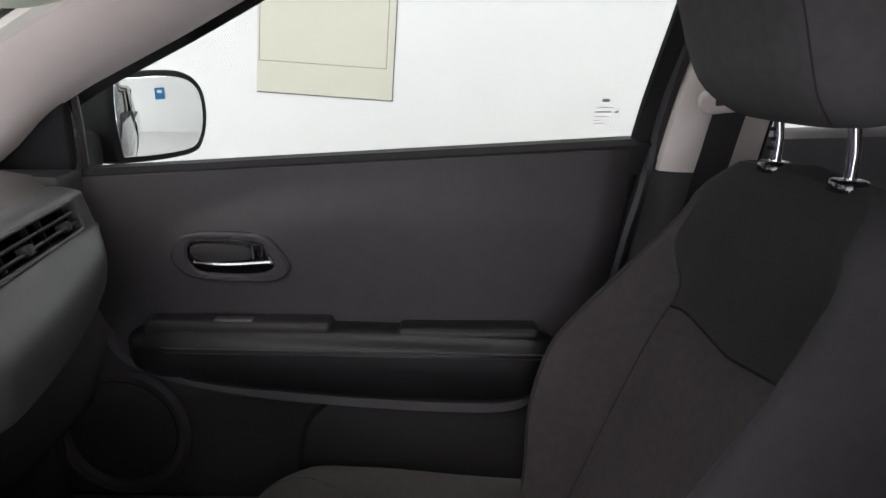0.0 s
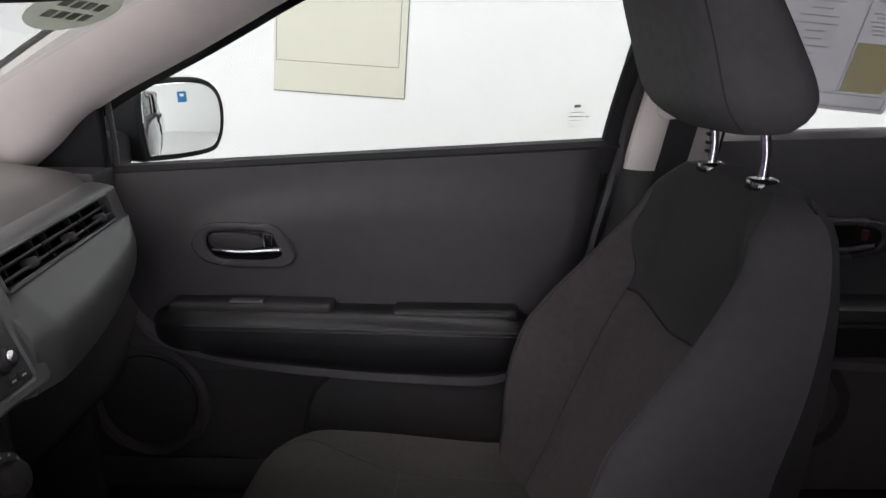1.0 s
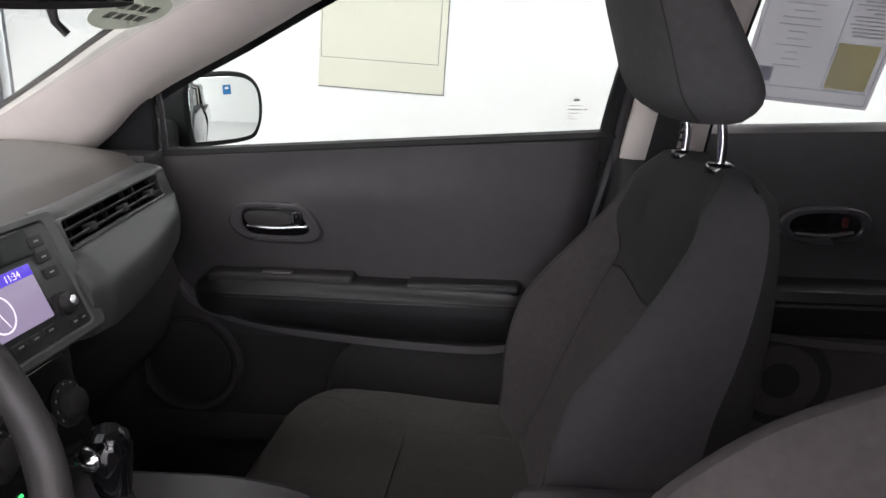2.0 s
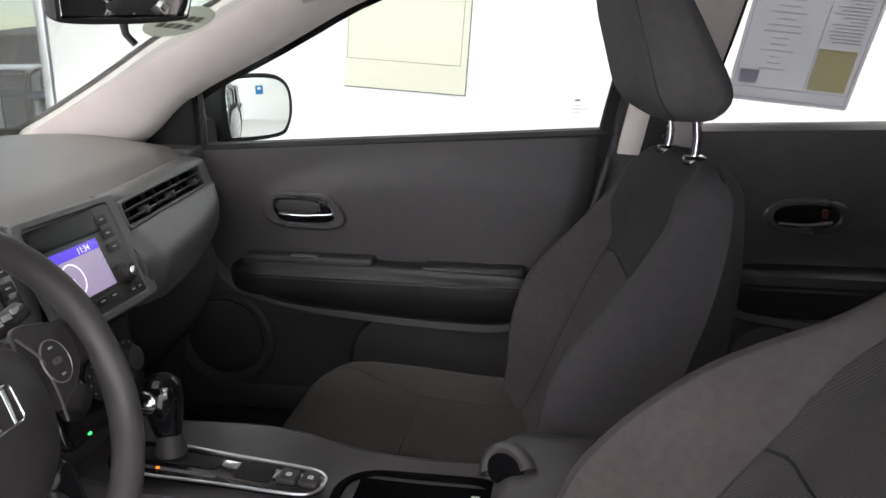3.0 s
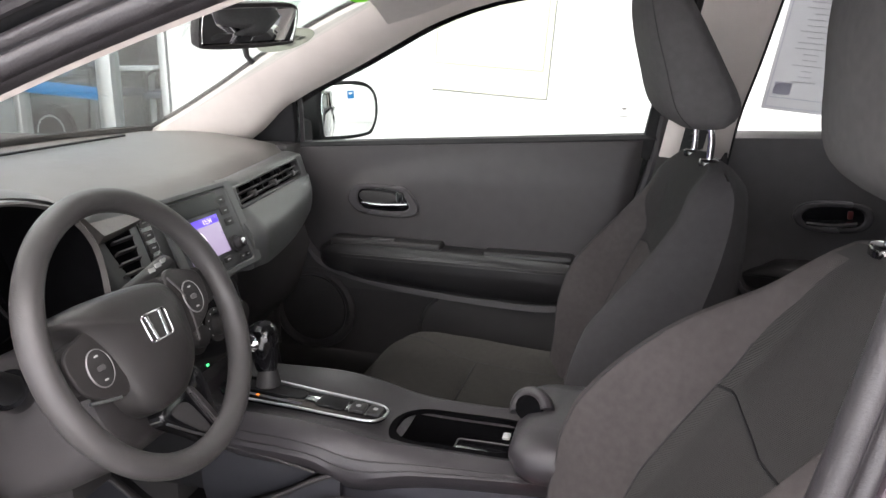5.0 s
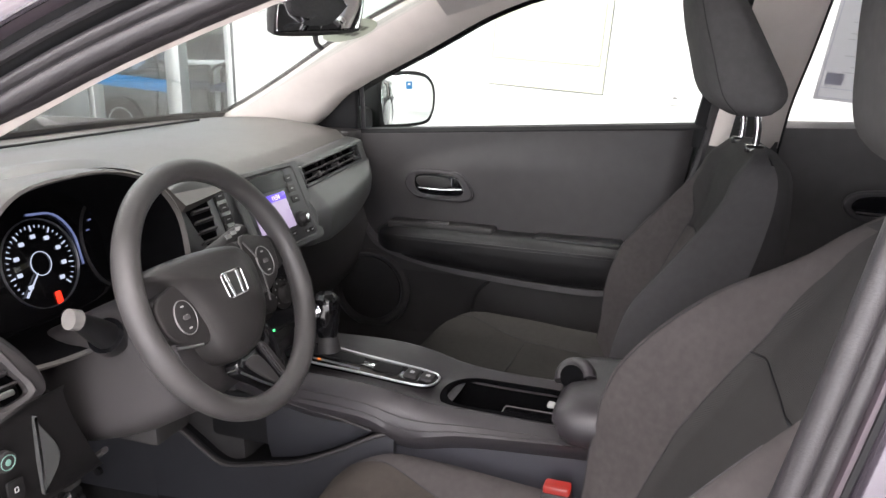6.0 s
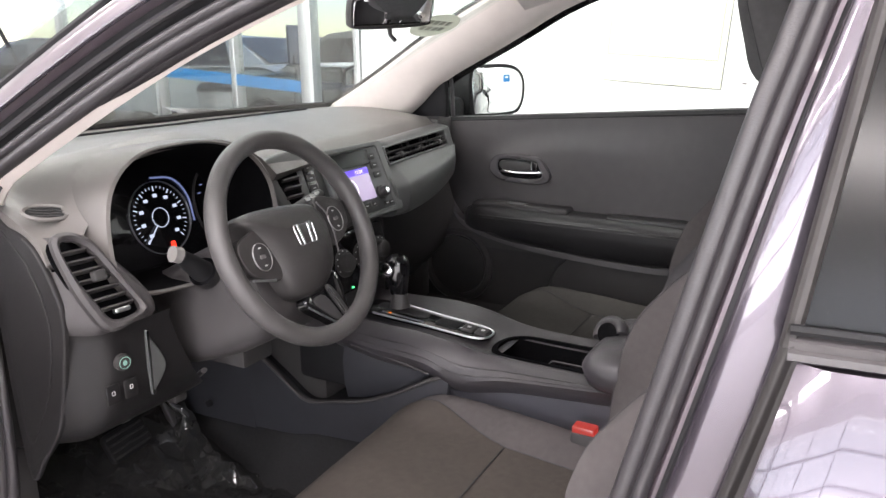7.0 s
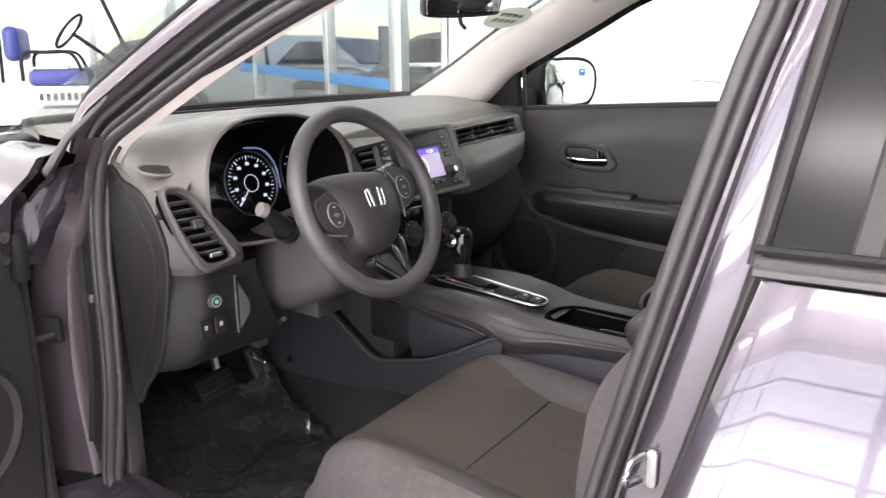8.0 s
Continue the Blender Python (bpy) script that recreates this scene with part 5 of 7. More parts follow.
# instrument cluster
ap = Plane((-0.415, -0.405, 0.965), (0, 1, 0), (-0.12, 0, 1))
arch = [(-0.185, 0.90), (-0.187, 0.98), (-0.165, 1.04), (-0.11, 1.078), (-0.03, 1.086), (0.05, 1.08), (0.12, 1.052), (0.16, 1.00), (0.165, 0.93), (0.15, 0.87), (0.0, 0.86), (-0.14, 0.87)]
arch = smooth_outline(arch, 4)
depth_rows = []
for c, sc in ((-0.085, 1.075), (-0.03, 1.055), (0.010, 1.035), (0.022, 1.015), (0.024, 0.99), (0.016, 0.968), (0.0, 0.95), (-0.06, 0.90), (-0.125, 0.86)):
    depth_rows.append([ap.at((a + 0.01) * sc - 0.01 + (1 - sc) * 0.05, (b - 0.965) * sc, c - 0.02) for a, b in arch])
part("cluster_hood", grid(depth_rows[:6], True), M_DASH, dash, "deep instrument hood")
# shade under the hood is put in as near-black colour
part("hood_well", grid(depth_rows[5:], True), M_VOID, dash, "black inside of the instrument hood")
gp = Plane((-0.570, -0.369, 0.938), (0, 1, 0), (-0.25, 0, 1))
GS = 0.86
clus = part("instrument_panel", slab(gp, rrect(0.36, 0.20, 0.05, 5, 0, 0.01), 0.006, 0.002, -0.006), M_GLOSS, dash, "dark instrument cluster with lit white dial marks")
part("dial_rim", ring_slab(gp, ellipse(0.132, 0.132, 48), ellipse(0.1295, 0.1295, 48), 0.004, 0.001), M_RIMDIM, clus)
bm = bmesh.new()
for k in range(33):
    an = radians(225 - 270 * k / 32)
    r0, r1 = (0.056, 0.066) if k % 4 == 0 else (0.061, 0.066)
    w = 0.0011 if k % 4 == 0 else 0.0006
    c, s = math.cos(an) * GS, math.sin(an) * GS
    slab(gp, [(c * r0 - s * w, s * r0 + c * w), (c * r0 + s * w, s * r0 - c * w), (c * r1 + s * w, s * r1 - c * w), (c * r1 - s * w, s * r1 + c * w)], 0.0006, 0.0002, 0.001, bm)
part("dial_marks", bm, M_LIT, clus, smooth=False)
bm = bmesh.new()
for k in range(9):
    an = radians(225 - 270 * k / 8)
    slab(gp, rrect(0.009, 0.006, 0.001, 1, 0.040 * math.cos(an), 0.040 * math.sin(an)), 0.0006, 0.0002, 0.001, bm)
part("dial_numbers", bm, M_LIT, clus, smooth=False)
part("dial_centre", ring_slab(gp, ellipse(0.036, 0.036, 28), ellipse(0.0335, 0.0335, 28), 0.001, 0.0003, 0.001), M_LIT, clus)
part("needle", slab(gp, [(-0.0125, -0.0115), (-0.0115, -0.0125), (-0.040, -0.0415), (-0.0415, -0.040)], 0.002, 0.0005, 0.003), M_LIT, clus, smooth=False)
part("warning_lamp", slab(gp, rrect(0.010, 0.018, 0.002, 2, 0.012, -0.055), 0.001, 0.0003, 0.001), M_WARN, clus, "lit red warning lamp")
part("side_gauge_rim", ring_slab(gp, ellipse(0.11, 0.15, 40, 0.135, 0.0), ellipse(0.102, 0.142, 40, 0.135, 0.0), 0.004, 0.001), M_LOWER, clus)
for k in range(11):
    an = radians(150 - 20 * k)
    part("gauge_mark", slab(gp, rrect(0.007, 0.0022, 0.0005, 1, 0.135 + 0.040 * math.cos(an), 0.055 * math.sin(an)), 0.0005, 0.0001, 0.001), M_LITBLUE, clus, smooth=False)
part("dial_swirl", tube(cr([gp.at(0.0, 0.072, 0.002), gp.at(0.045, 0.064, 0.002), gp.at(0.070, 0.03, 0.002), gp.at(0.072, -0.02, 0.002)], 16), 0.0018, 6), M_LITBLUE, clus)

# driver-side outer vent, knee panel and end cap
def left_x(z):
    return curve_table(((0.62, -0.56), (0.645, -0.48), (0.69, -0.425), (0.75, -0.402), (0.82, -0.400), (0.838, -0.396), (0.850, -0.384), (0.87, -0.382), (0.90, -0.394), (0.95, -0.425), (0.985, -0.452), (1.005, -0.49)), z)


def knee_right(z):
    """Edge of the knee panel beside the steering column."""
    return curve_table(((0.62, -0.37), (0.66, -0.41), (0.70, -0.455), (0.76, -0.492), (0.80, -0.508), (0.842, -0.518)), z)


rows = []
for z in (0.62, 0.645, 0.67, 0.69, 0.72, 0.75, 0.79, 0.82, 0.832, 0.842):
    r = []
    for j in range(21):
        y = -0.674 + (knee_right(z) + 0.674) * j / 20
        r.append((left_x(z) - 0.05 * smooth(0.07, 0.0, y + 0.674) ** 2 - 0.05 * smooth(-0.42, -0.22, y), y, z))
    rows.append(r)
part("knee_panel", grid(rows), M_KNEE, dash, "charcoal lower panel with switches")
rows = []
for z in [0.838, 0.843] + [0.850 + 0.126 * k / 36 for k in range(37)]:
    r = []
    yr = curve_table(((0.838, -0.525), (0.88, -0.535), (0.93, -0.566), (0.98, -0.60), (1.005, -0.62)), z)
    for j in range(41):
        y = -0.674 + (yr + 0.674) * j / 40
        r.append((left_x(z) - 0.05 * smooth(0.05, 0.0, y + 0.674) ** 2 - 0.045 * smooth(0.035, 0.0, yr - y) ** 2, y, z))
    rows.append(r)
lp = Plane((-0.404, -0.622, 0.912), (0.10, 1, 0), (-0.36, 0, 1))
hole = smooth_outline(((-0.045, 0.060), (-0.028, 0.066), (-0.006, 0.050), (0.014, 0.012), (0.032, -0.026), (0.041, -0.047), (0.035, -0.056), (-0.004, -0.056), (-0.021, -0.025), (-0.037, 0.016)), 4)
rim = smooth_outline(((-0.053, 0.069), (-0.030, 0.078), (0.001, 0.060), (0.024, 0.014), (0.042, -0.028), (0.052, -0.049), (0.045, -0.061), (-0.012, -0.072), (-0.036, -0.030), (-0.048, 0.016)), 4)


bm = grid(rows)
wide = inset(hole, -0.003)
gone = [f for f in bm.faces if inside((f.calc_center_median() - lp.o).dot(lp.u), (f.calc_center_median() - lp.o).dot(lp.v), wide)]
bmesh.ops.delete(bm, geom=gone, context="FACES")
part("vent_panel", bm, M_PLASTIC, dash, "charcoal vent panel beside the driver")
rows = [[(-0.408 - 0.03 * smooth(-0.50, -0.30, y) - 0.145 * q, y, 0.834 + 0.030 * q) for q in (0.0, 0.15, 0.4, 0.7, 1.0)] for y in [-0.57 + 0.045 * j / 4 for j in range(5)]]
part("cluster_lower_trim", thick(rows, (-0.006, 0, -0.006)), M_LOWER, dash)
part("vent_surround", ring_slab(lp, rim, hole, 0.015, 0.005, -0.004), M_PLASTIC, dash)
lv = part("side_vent", slab(lp, inset(hole, -0.006), 0.003, 0.001, -0.022), M_VOID, dash, "black louvred side air vent")
for k in range(7):
    b = 0.049 - 0.0148 * k
    a0 = curve_table(((-0.056, -0.003), (-0.025, -0.020), (0.016, -0.036), (0.06, -0.044)), b)
    a1 = curve_table(((-0.047, 0.040), (-0.026, 0.031), (0.012, 0.013), (0.050, -0.007)), b)
    w = a1 - a0
    part("louvre", box(-w / 2, w / 2, -0.004, 0.006, -0.0016, 0.0016, 0.0007), M_PLASTIC, lv).matrix_local = Matrix.Translation(lp.at((a0 + a1) / 2, b, -0.004)) @ Matrix((lp.u, lp.n, lp.v)).transposed().to_4x4() @ pose(0, 0, 0, 25)
part("vent_slider", slab(lp, rrect(0.024, 0.007, 0.002, 2, 0.012, -0.046), 0.008, 0.002, 0.004), M_SATIN, lv)
part("vent_wheel", slab(lp, rrect(0.020, 0.016, 0.003, 2, -0.004, 0.009), 0.010, 0.003, 0.002), M_LOWER, lv)
ep = Plane((0, -0.670, 0), (1, 0, 0), (0, 0, 1))
part("end_cap", slab(ep, smooth_outline(((-0.58, 0.985), (-0.53, 0.988), (-0.475, 0.965), (-0.435, 0.90), (-0.428, 0.85), (-0.442, 0.78), (-0.47, 0.69), (-0.52, 0.625), (-0.57, 0.60)), 5), 0.008, 0.004, -0.004), M_KNEE, dash)
part("end_cap_lid", slab(ep, smooth_outline(((-0.56, 0.965), (-0.51, 0.96), (-0.478, 0.92), (-0.458, 0.86), (-0.468, 0.78), (-0.505, 0.70), (-0.555, 0.66)), 5), 0.003, 0.0015, 0.003), M_KNEE, dash)
bp_ = Plane((-0.388, -0.605, 0.77), (0.06, 1, 0), (-0.02, 0, 1))
rb = part("round_button", revolve(Plane(bp_.at(-0.008, 0.018), bp_.u, bp_.v), ((0.0125, -0.008), (0.0125, 0.0), (0.011, 0.001), (0.003, 0.001)), 24), M_LOWER, dash)
part("button_ring", ring_slab(bp_, ellipse(0.0185, 0.0185, 24, -0.008, 0.018), ellipse(0.0165, 0.0165, 24, -0.008, 0.018), 0.0008, 0.0002, 0.0018), M_TEAL, rb, "pale green ring")
part("button_mark", slab(bp_, ellipse(0.007, 0.008, 14, -0.008, 0.018), 0.0006, 0.0002, 0.002), M_TEAL, rb)
for a in (-0.026, 0.004):
    k_ = part("square_button", slab(bp_, rrect(0.022, 0.030, 0.003, 2, a, -0.028), 0.003, 0.001, -0.0115), M_KNEE, dash)
    part("button_mark", ring_slab(bp_, rrect(0.0055, 0.007, 0.001, 1, a, -0.026), rrect(0.0032, 0.0047, 0.001, 1, a, -0.026), 0.0006, 0.0002, -0.0085), M_MARK, k_, smooth=False)
part("coin_pocket", slab(bp_, smooth_outline(((0.040, 0.046), (0.048, 0.034), (0.066, 0.0), (0.066, -0.022), (0.044, -0.048), (0.040, -0.046)), 5), 0.008, 0.003, -0.016), M_FASCIA, dash)
s0 = Plane((-0.508, -0.629, 1.006), (0.12, 1, 0.10), (-1, 0.1, 0.50))
sv = Plane(s0.at(0.002, -0.010), s0.u * 0.883 - s0.v * 0.469, s0.v * 0.883 + s0.u * 0.469)
dv = part("defroster_vent", ring_slab(sv, ellipse(0.068, 0.039, 30), ellipse(0.056, 0.029, 30), 0.006, 0.0025, 0.0), M_DASH, dash, "oval side defroster vent")
part("vent_floor", slab(sv, ellipse(0.058, 0.031, 30), 0.002, 0.0005, 0.0005), M_BLACK, dv)
for k in range(4):
    part("louvre", slab(sv, rrect(0.052 - 0.009 * abs(k - 1.5), 0.0013, 0.0004, 1, 0, -0.0096 + 0.0064 * k), 0.002, 0.0004, 0.0025), M_LOWER, dv)


def road_wheel(x, sg):
    w = part("wheel", revolve(Plane((x, sg * 0.74, 0.325), (1, 0, 0), (0, 0, 1)), ((0.20, -0.10), (0.30, -0.105), (0.325, -0.08), (0.325, 0.08), (0.30, 0.105), (0.20, 0.10)), 40), M_BLACK, car, "black road tyre on alloy rim")
    part("rim", revolve(Plane((x, sg * 0.74, 0.325), (1, 0, 0), (0, 0, 1)), ((0.205, -0.095), (0.19, -0.08), (0.05, -0.095), (0.05, 0.095), (0.19, 0.08), (0.205, 0.095)), 30), M_SATIN, w)


for wx in (-1.32, 1.29):
    for sg in (-1, 1):
        road_wheel(wx, sg)

# ---- steering ----
WC = Vector((-0.2625, -0.356, 0.935))
WT = radians(24)
wp = Plane(WC, (0, 1, 0), (-math.sin(WT), 0, math.cos(WT)))


def steering_wheel():
    t = thing("steering_wheel", "dark grey three-spoke steering wheel with gloss black lower spoke", "steering wheel", at=WC)
    o = -WC

    def put(name, bm, material, parent=t, label=""):
        bmesh.ops.translate(bm, verts=bm.verts, vec=o if parent is t or True else (0, 0, 0))
        return part(name, bm, material, parent, label)

    n = 72
    rows = []
    for i in range(n + 1):
        a = 2 * math.pi * i / n
        thickr = 0.0165 + 0.0015 * math.exp(-((abs(math.sin(a)) - 0.35) / 0.2) ** 2)
        rows.append([wp.at((0.1655 + 0.0155 * math.cos(b)) * math.cos(a), (0.1655 + 0.0155 * math.cos(b)) * math.sin(a), thickr * math.sin(b)) for b in [2 * math.pi * k / 16 for k in range(16)]])
    bm = grid(rows, True)
    bmesh.ops.remove_doubles(bm, verts=bm.verts, dist=1e-6)
    put("rim", bm, M_WHEEL, t, "dark grey moulded rim")
    # hub cover
    hub = smooth_outline(((-0.118, 0.052), (-0.080, 0.060), (-0.013, 0.0585), (0.050, 0.050), (0.074, 0.032), (0.079, 0.0), (0.068, -0.050), (0.043, -0.078), (0.0105, -0.095), (-0.032, -0.095), (-0.057, -0.078), (-0.070, -0.045), (-0.080, -0.005), (-0.098, 0.030)), 4)
    rows = []
    for sc, c in ((0.98, -0.045), (1.0, -0.02), (0.99, -0.002), (0.95, 0.008), (0.85, 0.016), (0.6, 0.024), (0.3, 0.028), (0.03, 0.029)):
        rows.append([wp.at(a * sc, b * sc, c - 0.012) for a, b in hub])
    put("hub_cover", grid(rows, True, True), M_HUB, t, "dark grey airbag cover")
    for sg, cy in ((-1, -0.012), (1, 0.010)):
        rows = []
        for k in range(7):
            s = k / 6
            a = sg * (0.060 + 0.095 * s)
            up, dn = 0.042 - 0.010 * s + cy, -0.034 + 0.016 * s + cy
            c = -0.006 - 0.004 * s
            rows.append([wp.at(a, dn, c - 0.02), wp.at(a, dn, c - 0.004), wp.at(a, dn + 0.006, c + 0.002), wp.at(a, up - 0.006, c + 0.002), wp.at(a, up, c - 0.004), wp.at(a, up, c - 0.02)])
        put("side_spoke", grid(rows, True, True), M_LOWER)
        pod = smooth_outline(((sg * 0.066, 0.040 + cy), (sg * 0.105, 0.040 + cy), (sg * 0.134, 0.024 + cy), (sg * 0.130, -0.014 + cy), (sg * 0.10, -0.036 + cy), (sg * 0.066, -0.036 + cy)), 5)
        put("switch_pod", slab(wp, pod, 0.005, 0.003, -0.006), M_HUB)
        put("switch_ring", ring_slab(wp, ellipse(0.037, 0.045, 28, sg * 0.097, cy), ellipse(0.0345, 0.0425, 28, sg * 0.097, cy), 0.0022, 0.0008, 0.001), M_RING)
        put("switch_pad", slab(wp, ellipse(0.0345, 0.0425, 28, sg * 0.097, cy), 0.002, 0.0006, 0.001), M_LOWER)
        put("pad_ridge", slab(wp, rrect(0.012, 0.006, 0.0025, 3, sg * 0.097, cy), 0.0018, 0.0008, 0.0028), M_STRIP)
        for a, b in ((0, 0.014), (0, -0.014)):
            put("switch_mark", slab(wp, rrect(0.006, 0.0022, 0.0008, 1, sg * 0.097 + a, cy + b), 0.0005, 0.0001, 0.003), M_MARK)
    put("pod_edge", tube(cr([wp.at(0.066, 0.046, 0.002), wp.at(0.081, 0.020, 0.002), wp.at(0.083, -0.012, 0.0), wp.at(0.078, -0.045, -0.002)], 14), 0.0016, 6), M_STRIP)
    put("pod_trim", tube(cr([wp.at(-0.128, -0.041, -0.002), wp.at(-0.106, -0.047, -0.002), wp.at(-0.084, -0.052, -0.002)], 8), 0.0020, 6), M_SATIN, t, "satin silver trim line")
    # lower spoke: a gloss black prong running to the rim's foot
    vee = smooth_outline(((-0.004, -0.084), (0.030, -0.080), (0.058, -0.070), (0.070, -0.086), (0.066, -0.125), (0.064, -0.158), (0.058, -0.171), (0.036, -0.169), (0.004, -0.140), (-0.030, -0.110), (-0.026, -0.094)), 5)
    put("lower_spoke", slab(wp, vee, 0.022, 0.006, -0.034), M_GLOSS, t, "gloss black lower spoke")
    put("spoke_insert", slab(wp, smooth_outline(((-0.016, -0.106), (0.014, -0.104), (0.036, -0.150), (0.030, -0.155), (0.010, -0.138)), 4), 0.004, 0.002, -0.013), M_LOWER)
    put("spoke_trim", slab(wp, smooth_outline(((0.024, -0.094), (0.036, -0.096), (0.055, -0.146), (0.053, -0.158), (0.046, -0.158)), 4), 0.006, 0.003, -0.012), M_LOWER, t, "dark spoke trim")
    put("trim_line", tube(cr([wp.at(0.024, -0.095, -0.006), wp.at(0.034, -0.125, -0.006), wp.at(0.047, -0.158, -0.006)], 10), 0.0030, 8), M_CHROME, t, "thin satin silver line")
    put("trim_line", tube(cr([wp.at(-0.030, -0.112, -0.012), wp.at(0.004, -0.141, -0.012), wp.at(0.040, -0.168, -0.012)], 12), 0.0018, 6), M_SATIN, t, "thin satin silver line")
    # emblem: plain chrome shape
    outer = [((0.0225 + 0.06 * q) * p / 0.0225 - 0.003, q + 0.001) for p, q in rrect(0.045, 0.036, 0.006, 4)]
    put("emblem_rim", ring_slab(wp, outer, inset(outer, 0.0022), 0.003, 0.001, 0.0145), M_CHROME, t, "chrome badge rim")
    for sg in (-1, 1):
        put("emblem_bar", slab(wp, [(-0.003 + sg * 0.0155, 0.0165), (-0.003 + sg * 0.0100, 0.0165), (-0.003 + sg * 0.0070, -0.0145), (-0.003 + sg * 0.0120, -0.0145)][::sg], 0.003, 0.001, 0.0145), M_CHROME, t)
    return t


M_WHEEL = mat("dark grey moulded polyurethane", (0.054, 0.051, 0.051), 0.40, 0, 0.12, 40, 0.45, 900, 0, 0.45)
M_HUB = mat("dark moulded hub cover", (0.030, 0.028, 0.028), 0.38, 0, 0.12, 40, 0.45, 900, 0, 0.4)
steering_wheel()


def steering_column():
    t = thing("steering_column", "charcoal steering column shroud with stalk switches", "steering column")
    rows = []
    for s, hw, hh, dn in ((-0.035, 0.070, 0.055, 0.03), (-0.045, 0.084, 0.072, 0.04), (-0.09, 0.094, 0.088, 0.052), (-0.15, 0.104, 0.092, 0.052), (-0.20, 0.104, 0.090, 0.052), (-0.27, 0.098, 0.086, 0.05)):
        rows.append([wp.at(a, b - dn, s) for a, b in rrect(2 * hw, 2 * hh, 0.045, 5)])
    part("shroud", grid(rows, True, True), M_PLASTIC, t)
    st = part("stalk", tube([wp.at(-0.092, -0.008, -0.126), wp.at(-0.135, 0.018, -0.104), wp.at(-0.165, 0.034, -0.088)], 0.020, 14, 1, (1, 0, 0), False, None, 0.0105), M_BLACK, t)
    part("stalk_tip", tube([wp.at(-0.166, 0.0345, -0.085), wp.at(-0.174, 0.0385, -0.085), wp.at(-0.178, 0.040, -0.085)], 0.0125, 18), M_TIP, st, "pale grey end cap")
    part("stalk_collar", tube([wp.at(-0.096, -0.006, -0.124), wp.at(-0.110, 0.003, -0.117)], 0.024, 18, 1, (1, 0, 0)), M_GLOSS, st)
    s2 = part("stalk", tube([wp.at(0.05, 0.040, -0.080), wp.at(0.11, 0.054, -0.072), wp.at(0.165, 0.066, -0.066)], 0.013, 12, 0.75), M_LOWER, t)
    for k in range(3):
        part("stalk_mark", box(-0.003, 0.003, -0.006, 0.006, -0.001, 0.001), M_MARK, s2).matrix_local = Matrix.Translation(wp.at(0.120 + 0.015 * k, 0.062 + 0.003 * k, -0.058)) @ pose(0, 0, 0, 0, 60, 0)
    lv_ = part("tilt_lever", tube([(-0.44, -0.42, 0.690), (-0.47, -0.425, 0.665), (-0.503, -0.43, 0.640)], 0.008, 10, 0.6), M_STRIP, t, "grey column tilt lever")
    part("lever_paddle", box(-0.520, -0.492, -0.445, -0.415, 0.622, 0.648, 0.006), M_LOWER, lv_)
    part("column_bracket", box(-0.44, -0.36, -0.405, -0.33, 0.70, 0.745, 0.008), M_LOWER, t)
    part("bracket_bolt", tube([(-0.395, -0.418, 0.735), (-0.395, -0.402, 0.735)], 0.008, 10), M_SATIN, t)
    part("ignition_bezel", revolve(Plane(wp.at(0.10, -0.03, -0.09), (0, 1, 0.2), (-0.5, 0, 1)), ((0.018, 0), (0.016, 0.012), (0.003, 0.013)), 16), M_LOWER, t)
    return t


M_TIP = mat("pale grey plastic", (0.15, 0.143, 0.138), 0.4, 0, 0.15, 60)
steering_column()

# ---- centre console ----
con = thing("centre_console", "charcoal padded centre console with stitched edges and cup well", "console")


